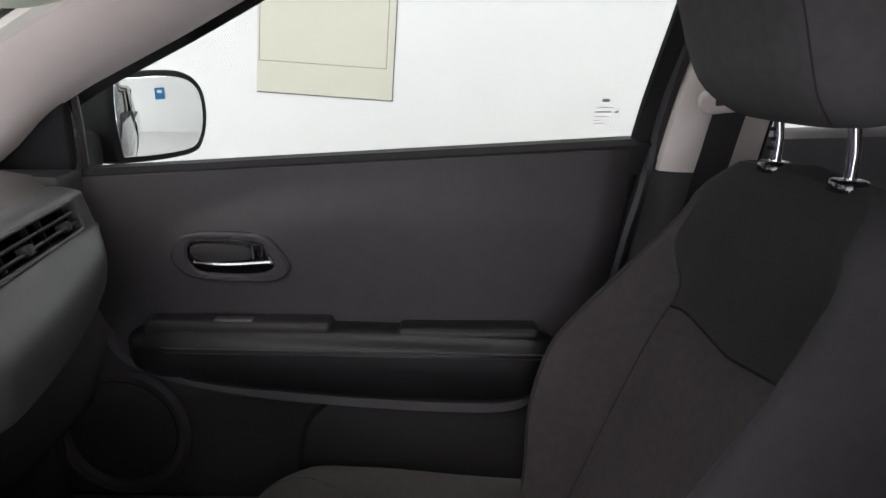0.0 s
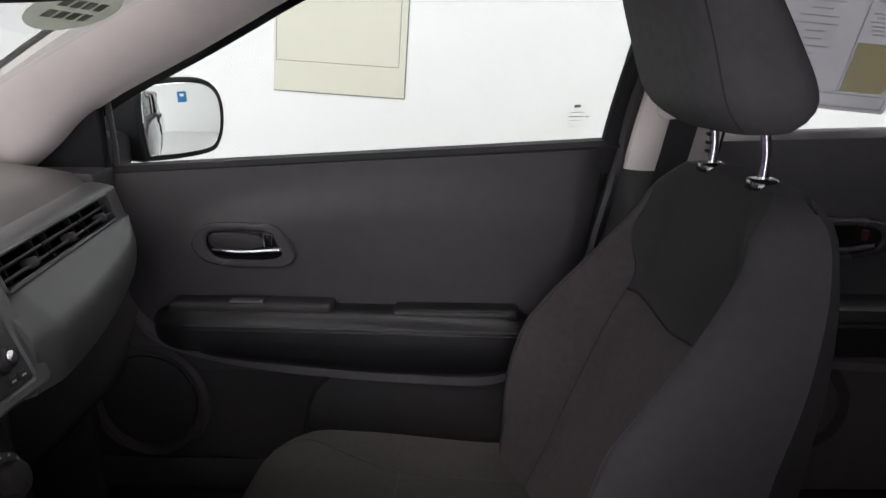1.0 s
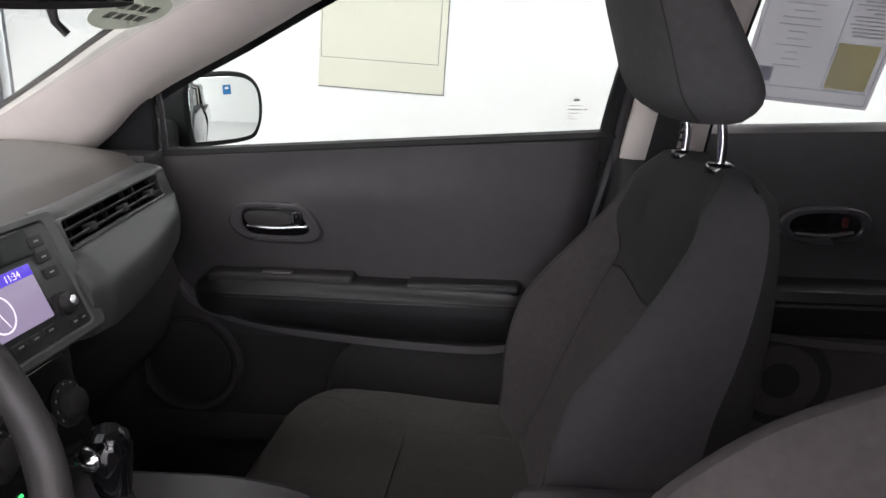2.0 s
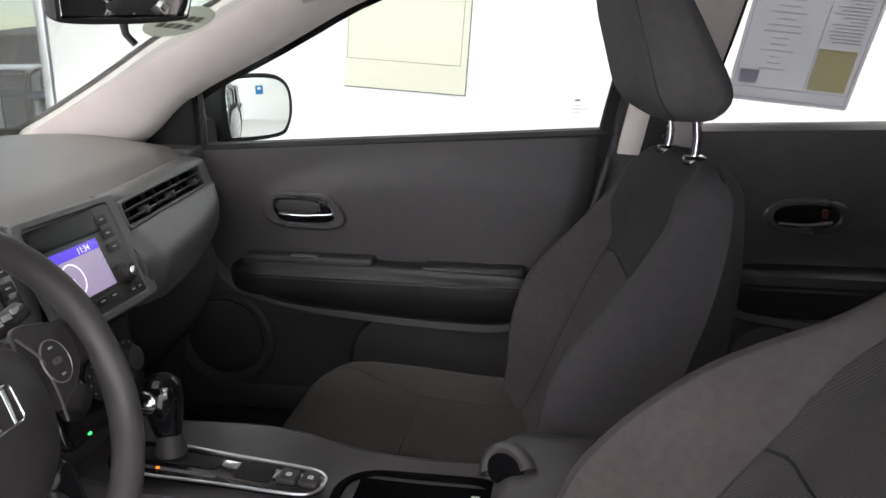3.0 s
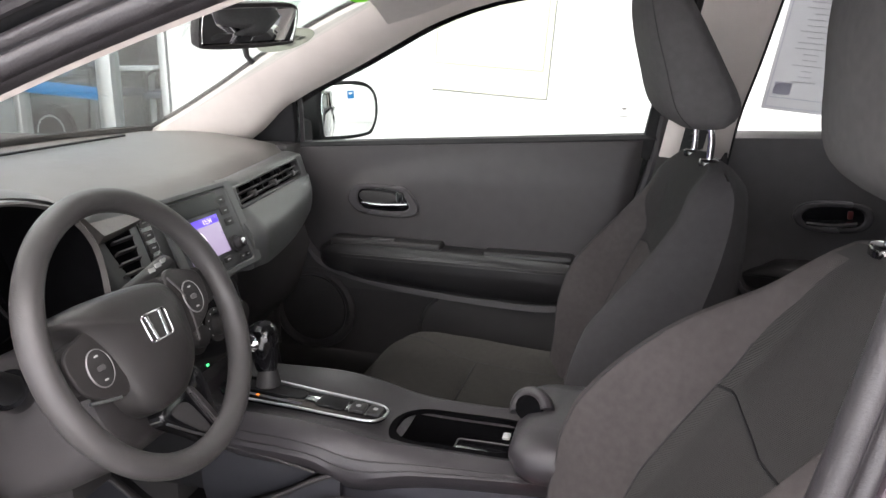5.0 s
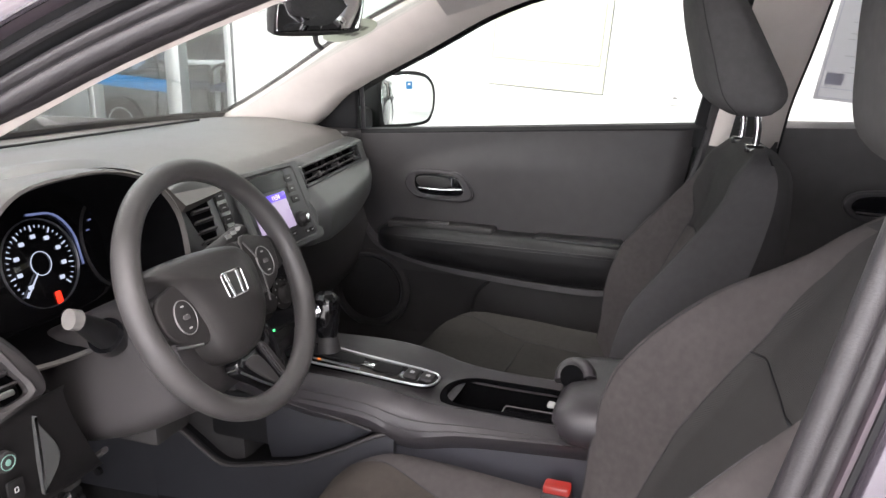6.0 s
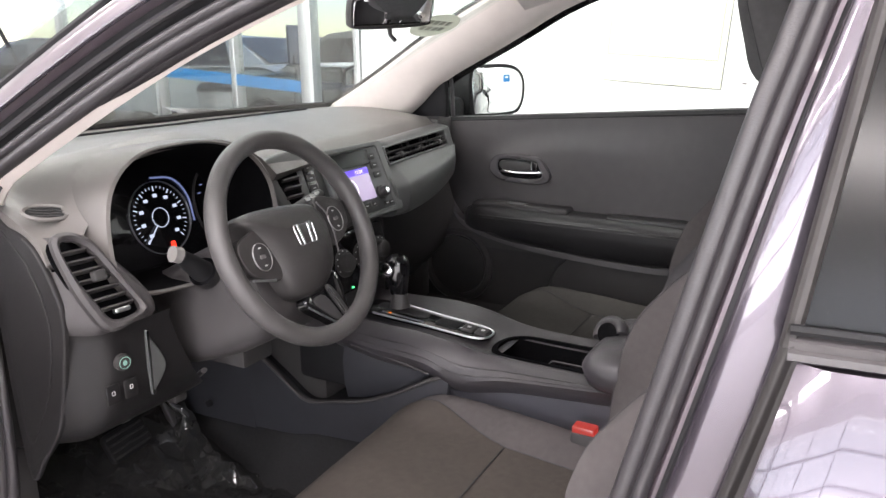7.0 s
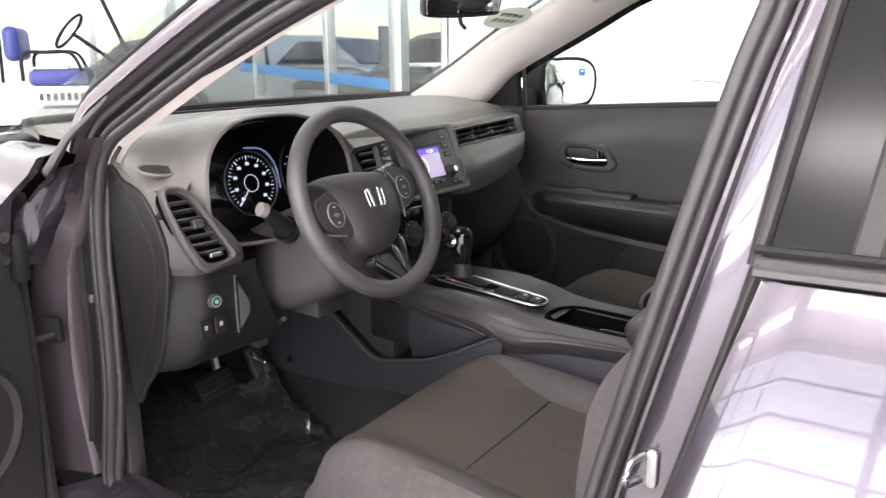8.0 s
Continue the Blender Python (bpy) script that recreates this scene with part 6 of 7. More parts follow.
def console():
    rows = []
    for i in range(45):
        s = i / 44
        x = -0.46 + 0.70 * s
        top = curve_table(((-0.46, 0.698), (-0.36, 0.694), (-0.22, 0.697), (-0.14, 0.690), (-0.07, 0.676), (0.0, 0.671), (0.12, 0.670), (0.24, 0.672)), x)
        ridge = 0.006
        yl = curve_table(((-0.46, -0.10), (-0.3, -0.125), (-0.15, -0.13), (0.0, -0.118), (0.24, -0.122)), x)
        yr = curve_table(((-0.46, 0.115), (-0.3, 0.115), (-0.15, 0.112), (0.0, 0.10), (0.24, 0.10)), x)
        low = curve_table(((-0.46, 0.655), (-0.3, 0.645), (-0.17, 0.640), (-0.10, 0.618), (0.0, 0.632), (0.24, 0.655)), x)
        rows.append([(x, yl + 0.012, low - 0.02), (x, yl - 0.004, low), (x, yl - 0.008, low + 0.012), (x, yl, (low + top) / 2 + 0.006), (x, yl + 0.014, top - 0.004), (x, yl + 0.028, top + 0.001), (x, yl + 0.045, top - 0.006),
                     (x, -0.055, top - 0.014), (x, 0.0, top - 0.016), (x, 0.04, top - 0.014), (x, yr - 0.035, top - 0.006), (x, yr - 0.02, top), (x, yr - 0.006, top - 0.006), (x, yr + 0.004, top - 0.03), (x, yr, low - 0.02)])
    bm = grid(rows, False)
    gone = [f for f in bm.faces if -0.052 < f.calc_center_median().x < 0.142 and -0.056 < f.calc_center_median().y < 0.041]
    bmesh.ops.delete(bm, geom=gone, context="FACES")
    part("padded_top", bm, M_PAD, con, "padded charcoal top with stitched edge")
    for off in (0.0, 0.008):
        path = [Vector(r[3]).lerp(Vector(r[2]), off / 0.012) + Vector((0, -0.0015, 0.002)) for r in rows[6:]]
        part("stitching", tube(path, 0.0008, 5), M_LOWER, con)
    # side panels
    rows = []
    for i in range(25):
        x = -0.13 + 0.37 * i / 24
        low = curve_table(((-0.46, 0.655), (-0.3, 0.645), (-0.17, 0.640), (-0.10, 0.618), (0.0, 0.632), (0.24, 0.655)), x)
        rows.append([(x, -0.106, low - 0.006), (x, -0.108, low - 0.04), (x, -0.115, 0.50), (x, -0.125, 0.30)])
    part("side_panel", grid(rows), M_NAVYSIDE, con)
    part("side_panel", grid([[(p[0], 0.205 + p[1] * -1 - 0.205, p[2]) for p in r] for r in rows]), M_LOWER, con)
    # curved bright edge beside the lower tray
    c = cr([(-0.34, -0.128, 0.650), (-0.24, -0.130, 0.640), (-0.16, -0.130, 0.626)], 24)
    part("edge_bead", tube(c, 0.002, 6), M_PLASTIC, con)
    c = cr([(-0.62, -0.132, 0.605), (-0.577, -0.13, 0.576), (-0.52, -0.13, 0.538), (-0.475, -0.13, 0.508), (-0.44, -0.13, 0.504), (-0.375, -0.13, 0.520), (-0.31, -0.13, 0.536), (-0.23, -0.129, 0.572), (-0.16, -0.127, 0.612), (-0.12, -0.124, 0.628)], 40)
    part("lower_tray_lip", tube(c, 0.006, 8, 0.7), M_PLASTIC, con, "grey lip of the lower tray")
    foot = [(p, curve_table(((-0.62, 0.405), (-0.5, 0.415), (-0.436, 0.430), (-0.12, 0.455)), p.x)) for p in map(Vector, c)]
    part("lower_tray_side", thick([[p, Vector((p.x, -0.133, (p.z * 2 + zb) / 3)), Vector((p.x, -0.134, (p.z + zb * 2) / 3)), Vector((p.x, -0.132, zb))] for p, zb in foot], (0, 0.012, 0)), M_NAVY, con)
    rows = [[(-0.612 - 0.36 * k / 8, -0.133 - 0.012 * math.sin(k * 0.35), 0.402 + q * (0.198 + 0.012 * k)) for q in (0.0, 0.33, 0.66, 1.0)] for k in range(9)]
    part("tunnel_panel", thick(rows, (0, 0.014, 0)), M_NAVY, con, "dark blue-grey panel beside the pedals")
    part("panel_clip", revolve(Plane((-0.735, -0.150, 0.440), (1, 0, 0), (0, 0, 1)), ((0.009, -0.004), (0.008, 0.003), (0.003, 0.004)), 12), M_BLACK, con)
    part("tray_floor", thick([[p + Vector((0, 0.006, -0.006)), p + Vector((0, 0.12, -0.004))] for p in c], (0, 0, -0.01)), M_BLACK, con)
    rows = []
    for i in range(17):
        x = -0.37 + 0.25 * i / 16
        lo = curve_table(((-0.44, 0.504), (-0.375, 0.520), (-0.31, 0.536), (-0.23, 0.572), (-0.16, 0.612), (-0.12, 0.628)), x)
        hi = curve_table(((-0.46, 0.655), (-0.3, 0.645), (-0.17, 0.640), (-0.10, 0.618)), x) - 0.004
        rows.append([(x, -0.106, lo), (x, -0.116, lo + (hi - lo) * 0.3), (x, -0.118, lo + (hi - lo) * 0.7), (x, -0.110, hi)])
    part("tray_cheek", thick(rows, (0, 0.02, 0)), M_NAVY, con)
    part("tray_wall", box(-0.60, -0.30, -0.02, 0.0, 0.42, 0.66, 0.01), M_BLACK, con)
    part("socket_block", box(-0.50, -0.325, -0.105, -0.02, 0.540, 0.640, 0.012), M_BLACK, con)
    for k in range(2):
        part("socket_cap", box(-0.330 - 0.002, -0.320, -0.09 + 0.035 * k, -0.065 + 0.035 * k, 0.575, 0.60, 0.003), M_PLASTIC, con)
    # shift plate
    pl = Plane((-0.214, -0.013, 0.6845), (1, 0, -0.08), (0, 1, 0))
    plate = smooth_outline(((-0.15, 0.033), (0.0, 0.033), (0.10, 0.029), (0.126, 0.018), (0.131, 0.0), (0.126, -0.020), (0.10, -0.033), (0.0, -0.037), (-0.15, -0.037)), 4)
    part("shift_plate", slab(pl, plate, 0.006, 0.002, -0.002), M_GLOSS, con)
    path = [pl.at(a, b, 0.004) for a, b in plate if a > -0.149]
    part("plate_trim", tube(path, 0.0022, 8), M_SATIN, con, "chrome edge of the shift plate")
    part("gate_slot", slab(pl, rrect(0.12, 0.03, 0.012, 4, -0.075, 0.006), 0.003, 0.001, 0.003), M_BLACK, con)
    part("small_tray", slab(pl, rrect(0.05, 0.036, 0.006, 3, 0.035, 0.0), 0.002, 0.0006, 0.004), M_BLACK, con)
    for a in (0.082, 0.112):
        k_ = part("brake_switch", slab(pl, rrect(0.026, 0.030, 0.004, 3, a, 0), 0.007, 0.003, 0.003), M_LOWER, con)
        part("switch_mark", slab(pl, rrect(0.008, 0.008, 0.002, 2, a, 0), 0.0006, 0.0002, 0.010), M_MARK, k_)
    part("gear_letters", slab(pl, rrect(0.10, 0.006, 0.001, 1, -0.06, -0.024), 0.0008, 0.0003, 0.0042), M_INK2, con, smooth=False)
    part("amber_lamp", slab(pl, ellipse(0.006, 0.006, 10, -0.09, -0.025), 0.001, 0.0003, 0.005), M_AMBER, con, "small amber lamp")
    # shifter
    g = part("shift_lever", tube([(-0.302, -0.002, 0.70), (-0.303, -0.002, 0.745)], 0.022, 14, 1, (1, 0, 0), False, None, 0.014), M_LOWER, con, "gear lever with gloss black knob")
    rows = []
    for z, fx, bx, hw in ((0.728, -0.322, -0.286, 0.016), (0.745, -0.328, -0.283, 0.020), (0.77, -0.333, -0.280, 0.023), (0.792, -0.336, -0.279, 0.024), (0.804, -0.332, -0.283, 0.022), (0.811, -0.322, -0.292, 0.014)):
        rows.append([((fx + bx) / 2 + (bx - fx) / 2 * math.cos(a), -0.002 + hw * math.sin(a), z) for a in [2 * math.pi * k / 20 for k in range(20)]])
    part("knob", grid(rows, True, True), M_GLOSS, g, "gloss black shift knob")
    part("release_button", revolve(Plane((-0.318, -0.022, 0.783), (1, 0, 0), (0, 0, 1)), ((0.016, 0.0), (0.015, 0.006), (0.010, 0.009), (0.002, 0.010)), 18), M_CHROME, g, "chrome release button")
    # cup well
    pl = Plane((0.045, -0.008, 0.664), (1, 0, 0), (0, 1, 0))
    well = rrect(0.215, 0.108, 0.045, 6)
    rows = [[pl.at(a, b, -0.006) for a, b in inset(well, -0.020)], [pl.at(a, b, -0.001) for a, b in inset(well, -0.010)], [pl.at(a, b, 0.001) for a, b in inset(well, -0.005)], [pl.at(a, b, 0.001) for a, b in well], [pl.at(a, b, -0.055) for a, b in inset(well, 0.006)], [pl.at(a, b, -0.060) for a, b in inset(well, 0.012)], [pl.at(a * 0.02, b * 0.02, -0.060) for a, b in well]]
    # the well's depth of shade comes from its near-black colour
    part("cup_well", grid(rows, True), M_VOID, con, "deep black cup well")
    part("well_flap", slab(pl, rrect(0.095, 0.060, 0.005, 3, 0.035, -0.004), 0.004, 0.002, -0.032), M_GLOSS, con)
    part("flap_edge", ring_slab(pl, rrect(0.097, 0.062, 0.006, 3, 0.035, -0.004), rrect(0.092, 0.057, 0.005, 3, 0.035, -0.004), 0.003, 0.001, -0.030), M_STRIP, con)
    part("usb_port", slab(pl, rrect(0.012, 0.018, 0.002, 2, 0.070, 0.018), 0.004, 0.001, -0.010), M_MARK, con, "white usb port")
    # arm box
    rows = []
    for i in range(21):
        s = i / 20
        x = 0.142 + 0.30 * s
        e = (1 - (1 - min(1, s / 0.16)) ** 2) ** 0.5
        f = 0.3 + 0.7 * e
        zt, zb = 0.738 + 0.004 * s, 0.672
        zm = 0.707
        dip = 0.030 * smooth(0.17, 0.0, s)
        ring = [(-0.146, zb), (-0.155, zb + 0.012), (-0.158, zm), (-0.152, zt - 0.018), (-0.138, zt - 0.005), (-0.10, zt), (-0.055, zt), (-0.04, zt - dip * 0.5), (-0.02, zt - dip), (0.005, zt - dip), (0.025, zt - dip * 0.5), (0.04, zt), (0.06, zt - 0.004), (0.075, zt - 0.02), (0.080, zm), (0.076, zb)]
        rows.append([(x, -0.03 + (y + 0.03) * (0.80 + 0.20 * e), zm + (z - zm) * f) for y, z in ring])
    part("arm_box_lid", grid(rows, True, True), M_PAD, con, "padded arm box lid")
    part("lid_stitching", tube([Vector(r[3]) + Vector((0, -0.001, -0.008)) for r in rows[2:]], 0.0012, 5), M_STRIP, con)
    npl = Plane((0.160, -0.028, 0.728), (0.75, -0.65, 0.0), (0.35, 0.4, 0.85))
    # flat near-black plate painted in for the shaded finger recess
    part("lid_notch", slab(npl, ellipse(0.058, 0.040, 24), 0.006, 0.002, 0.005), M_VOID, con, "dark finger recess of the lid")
    part("notch_rim", tube([npl.at(a, b, 0.002) for a, b in ellipse(0.064, 0.048, 28)[2:18]], 0.011, 10, 1, npl.n), M_PAD, con)


M_AMBER = glow("lit amber lamp", (1.0, 0.25, 0.02), 1.0)
console()


# ---- seats ----
def front_seat(label, oy, shift, lean, twist, sgn, puff=()):
    t = thing("front_seat", label, "car seat", group="front seats", at=(shift, oy, 0.29))
    base = Vector((shift, oy, 0.29))

    def bend(x, z):
        return x + lean * max(0, z - 0.76)

    def turned(p):
        return Vector((p[0] - twist * p[1], p[1], p[2]))

    # backrest: centre front, bolster front, rear, half width by height
    fc = ((0.50, 0.14), (0.58, 0.195), (0.70, 0.255), (0.85, 0.318), (0.95, 0.352), (1.02, 0.362), (1.075, 0.372))
    fb = ((0.50, 0.13), (0.60, 0.150), (0.70, 0.160), (0.80, 0.188), (0.85, 0.222), (0.90, 0.262), (0.95, 0.300), (1.00, 0.335), (1.04, 0.352), (1.075, 0.372))
    rr = ((0.50, 0.36), (0.70, 0.415), (0.82, 0.432), (0.943, 0.448), (1.05, 0.450), (1.075, 0.435))
    hw = ((0.50, 0.215), (0.60, 0.238), (0.72, 0.250), (0.85, 0.244), (0.95, 0.215), (1.01, 0.188), (1.055, 0.165), (1.075, 0.14))
    if sgn < 0:
        hw = ((0.50, 0.215), (0.60, 0.238), (0.72, 0.250), (0.85, 0.244), (0.93, 0.228), (0.975, 0.202), (1.01, 0.172), (1.04, 0.152), (1.06, 0.143), (1.075, 0.125))
    zs = [0.50 + 0.384 * k / 27 for k in range(28)] + [0.884 + 0.191 * k / 13 for k in range(1, 14)]
    N = 40

    def seam_v(z):
        return 0.60 + (0.19 if sgn > 0 else 0.04) * smooth(0.90, 1.0, z)

    def column(k, z):
        c = -1 + 2 * k / N
        ac, vb = abs(c), seam_v(z)
        if ac <= 0.6:
            v = ac / 0.6 * vb
        elif ac <= 0.8:
            v = vb + (ac - 0.6) / 0.2 * (0.82 - vb)
        else:
            v = 0.82 + (ac - 0.8) / 0.2 * 0.18
        return math.copysign(v, c)

    rows = []
    for z0 in zs:
        ring = []
        for k in range(N + 1):
            v = column(k, z0)
            av = abs(v)
            z = z0 - 0.014 * max(0, 1 - av / 0.6) * math.exp(-((z0 - 0.884) / 0.06) ** 2)
            w, c, b, r = curve_table(hw, z), curve_table(fc, z), curve_table(fb, z), curve_table(rr, z)
            b -= curve_table(puff, z) if puff else 0
            top = smooth(1.03, 1.075, z)
            f = c + (b - c) * smooth(0.52, 0.84, av)
            edge = max(0, (av - 0.86) / 0.14)
            f = f + (r - b) * 0.42 * edge ** 2.4
            y = w * (v * (1 - 0.02 * edge))
            seam = math.exp(-((av - seam_v(z)) / 0.02) ** 2) * 0.005 * smooth(1.05, 0.98, z)
            if z < 1.02:
                seam += math.exp(-((z0 - 0.884) / 0.007) ** 2) * 0.004 * (av < 0.6)
            seam += 0.0022 * noise.noise(Vector((y * 9 + oy * 7, z * 8, 0.3)))
            ring.append((bend(f + seam + 0.012 * top, z), y, z))
        w, b, r = curve_table(hw, z0), curve_table(fb, z0), curve_table(rr, z0)
        top = smooth(1.03, 1.075, z0)
        for k in range(13):
            v = 1 - 2 * k / 12
            av = abs(v)
            ring.append((bend(r - (r - b) * 0.35 * max(0, av - 0.75) / 0.25 - 0.01 * top, z0), w * v * 0.985, z0))
        rows.append([turned((x, y, z - 0.29)) for x, y, z in ring])
    ctr = Vector((bend(0.405, 1.075), 0, 1.084 - 0.29))
    for f in (0.75, 0.4, 0.05):
        rows.append([ctr + (p - ctr) * f + Vector((0, 0, 0.004 * (1 - f))) for p in rows[40]])
    m = len(rows[0])
    pieces = {}
    for i in range(len(rows) - 1):
        for j in range(m):
            k = (j + 1) % m
            c = -1 + 2 * (j + 0.5) / N if j < N else 2
            if abs(c) < 0.6:
                which = "upper" if i >= 27 else "lumbar"
            elif abs(c) < 0.8 and i >= (37 if sgn > 0 else 39):
                which = "upper"
            elif abs(c) < 0.8:
                which = "near" if c < 0 else "far"
            else:
                which = "shell"
            bm, known = pieces.setdefault(which, (bmesh.new(), {}))
            vs = []
            for a, b in ((i, j), (i, k), (i + 1, k), (i + 1, j)):
                if (a, b) not in known:
                    known[(a, b)] = bm.verts.new(rows[a][b])
                vs.append(known[(a, b)])
            bm.faces.new(vs)
    for which in ("near", "far"):
        part("bolster", pieces[which][0], M_FABRIC, t, "charcoal cloth side bolster")
    # passenger shell takes the darkened cloth: shade on its side, put into colour
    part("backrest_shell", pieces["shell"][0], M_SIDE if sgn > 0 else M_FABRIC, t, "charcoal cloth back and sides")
    part("backrest_insert", pieces["upper"][0], M_INSERT, t, "darker ribbed insert cloth")
    part("lumbar_panel", pieces["lumbar"][0], M_FABRIC if sgn > 0 else M_INSERT, t)
    # seams
    for sg in (-1, 1):
        j = int(round((1 + sg * 0.6) / 2 * N))
        part("seam", tube([rows[i][j] + Vector((-0.001, 0, 0)) for i in range(2, 32)], 0.0013, 6), M_SIDE, t)
        j = int(round((1 + sg * 0.80) / 2 * N))
        part("edge_piping", tube([rows[i][j] + Vector((-0.0005, sg * 0.0005, 0)) for i in range(2, 31)], 0.0012, 6), M_SIDE, t)
    j0, j1 = int(N * 0.2), int(N * 0.8)
    part("cross_seam", tube([rows[27][j] + Vector((-0.0005, 0, 0)) for j in range(j0, j1 + 1)], 0.0018, 6), M_BLACK, t)
    # cushion
    rows = []
    nx, ny = 30, 28
    for i in range(nx + 1):
        u = i / nx
        x = -0.315 - 0.012 * (sgn > 0) + 0.50 * u
        r = []
        for k in range(ny + 1):
            c = -1 + 2 * k / ny
            ac, vb = abs(c), 0.58 + 0.30 * smooth(0.60, 0.06, u)
            v = math.copysign(ac / 0.58 * vb if ac <= 0.58 else vb + (ac - 0.58) / 0.42 * (1 - vb), c)
            av = abs(v)
            nose = smooth(0.0, 0.17, u)
            w = 0.235 + 0.020 * smooth(0, 0.3, u)
            z = 0.545 + 0.030 * math.sin(math.pi * min(1, u * 1.1)) * (1 - u) + 0.030 * smooth(0.5, 0.85, av) * smooth(0.05, 0.3, u)
            z += 0.010 - 0.085 * (1 - nose) ** 2
            z -= 0.055 * max(0, (av - 0.82) / 0.18) ** 2
            z -= 0.004 * math.exp(-((ac - 0.58) / 0.03) ** 2)
            z -= 0.004 * math.exp(-((u - 0.58) / 0.014) ** 2) * (ac < 0.58)
            r.append(Vector((x - 0.01 * (1 - v * v) * (1 - nose) - 0.011 * (sgn < 0) * (1 - u) * (1 + v), w * v, z - 0.29)))
        rows.append(r)
    low = 0.38 - 0.29
    def skirt(p, i):
        return Vector((p.x + 0.02 * (i == 0), p.y * 0.97, low))
    full = [[skirt(p, 0) for p in rows[0]]] + rows + [[skirt(p, 1) for p in rows[-1]]]
    full = [[Vector((r[0].x, r[0].y * 0.97, low))] + r + [Vector((r[-1].x, r[-1].y * 0.97, low))] for r in full]
    bm_main, bm_mid = bmesh.new(), bmesh.new()
    g2 = {bm_main: {}, bm_mid: {}}
    for i in range(len(full) - 1):
        for j in range(len(full[0]) - 1):
            v = abs(-1 + 2 * (j - 0.5) / ny)
            which = bm_mid if v < 0.58 and 2 < i < len(full) - 2 else bm_main
            vs = []
            for a, b in ((i, j), (i, j + 1), (i + 1, j + 1), (i + 1, j)):
                if (a, b) not in g2[which]:
                    g2[which][(a, b)] = which.verts.new(full[a][b])
                vs.append(g2[which][(a, b)])
            which.faces.new(vs)
    # passenger cushion and centre use the darker copy, since less light falls there
    part("cushion", bm_main, M_FABRIC if sgn < 0 else M_FABRIC_SHADED, t, "charcoal cloth seat cushion")
    part("cushion_insert", bm_mid, M_FABRIC3 if sgn < 0 else M_FABRIC_SHADED, t, "brown-grey cushion centre cloth")
    for sg in (-1, 1):
        j = int(round((1 + sg * 0.58) / 2 * ny))
        part("cushion_seam", tube([r[j] + Vector((0, 0, 0.0005)) for r in rows[2:]], 0.0013, 6), M_SIDE, t)
    part("cushion_cross_seam", tube([rows[17][j] + Vector((0, 0, 0.0015)) for j in range(6, 23)], 0.0014, 6), M_SIDE, t)
    part("seat_base", box(-0.24, 0.16, -0.20, 0.20, 0.0, 0.14, 0.02), M_LOWER, t)
    part("seat_valance", box(-0.26, 0.22, 0.215 * -sgn - 0.022, 0.215 * -sgn + 0.022, 0.06, 0.17, 0.018), M_PLASTIC, t)
    # headrest
    hf = ((1.138, 0.345), (1.155, 0.318), (1.18, 0.300), (1.24, 0.283), (1.30, 0.268), (1.36, 0.262), (1.39, 0.275))
    hr = ((1.138, 0.42), (1.155, 0.438), (1.18, 0.440), (1.24, 0.408), (1.30, 0.374), (1.36, 0.340), (1.39, 0.328))
    hwid = ((1.138, 0.100), (1.155, 0.118), (1.20, 0.132), (1.28, 0.134), (1.35, 0.122), (1.39, 0.095))
    rows = []
    for k in range(23):
        z = 1.138 + 0.252 * k / 22
        f, r, w = curve_table(hf, z), curve_table(hr, z), curve_table(hwid, z)
        c, h = (f + r) / 2, (r - f) / 2
        ring = []
        for q in range(32):
            a = 2 * math.pi * q / 32
            ca, sa = math.cos(a), math.sin(a)
            ring.append(turned((bend(c + h * math.copysign(abs(ca) ** 0.62, ca), z), w * math.copysign(abs(sa) ** 0.62, sa), z - 0.29)))
        rows.append(ring)
    for zz, at, idx in ((1.134, 0.80, 0), (1.395, 0.75, 22)):
        c = sum(rows[idx if idx == 0 else -1], Vector()) / 32
        ring = [c + (p - c) * at for p in rows[0 if idx == 0 else -1]]
        ring = [Vector((p.x, p.y, zz - 0.29)) for p in ring]
        rows = [ring] + rows if idx == 0 else rows + [ring]
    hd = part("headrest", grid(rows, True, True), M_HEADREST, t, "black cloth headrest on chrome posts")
    for sg in (-1, 1):
        part("headrest_seam", tube([rows[i][(16 + sg * 5) % 32] + Vector((0.0002, 0, 0)) for i in range(1, 23)], 0.0012, 6), M_SIDE, hd)
    for sg in (-1, 1):
        xx = bend(0.395, 1.08) - twist * sg * 0.066
        part("post", tube([(xx, sg * 0.066, 1.07 - 0.29), (xx + 0.002, sg * 0.066, 1.11 - 0.29), (xx - 0.004, sg * 0.066, 1.16 - 0.29)], 0.0064, 14, 1, (1, 0, 0)), M_CHROME, hd, "chrome headrest post")
        part("post_collar", slab(Plane((xx, sg * 0.066, 1.072 - 0.29), (1, 0, 0), (0, 1, 0)), rrect(0.034, 0.040, 0.014, 4), 0.012, 0.005), M_GLOSS, hd)
        if sg * sgn > 0:
            for q in range(4):
                part("post_notch", tube([(xx - 0.0068, sg * 0.066 - 0.0045, 1.098 + 0.011 * q - 0.29), (xx - 0.0068, sg * 0.066 + 0.0045, 1.098 + 0.011 * q - 0.29)], 0.0024, 6), M_BLACK, hd)
    return t


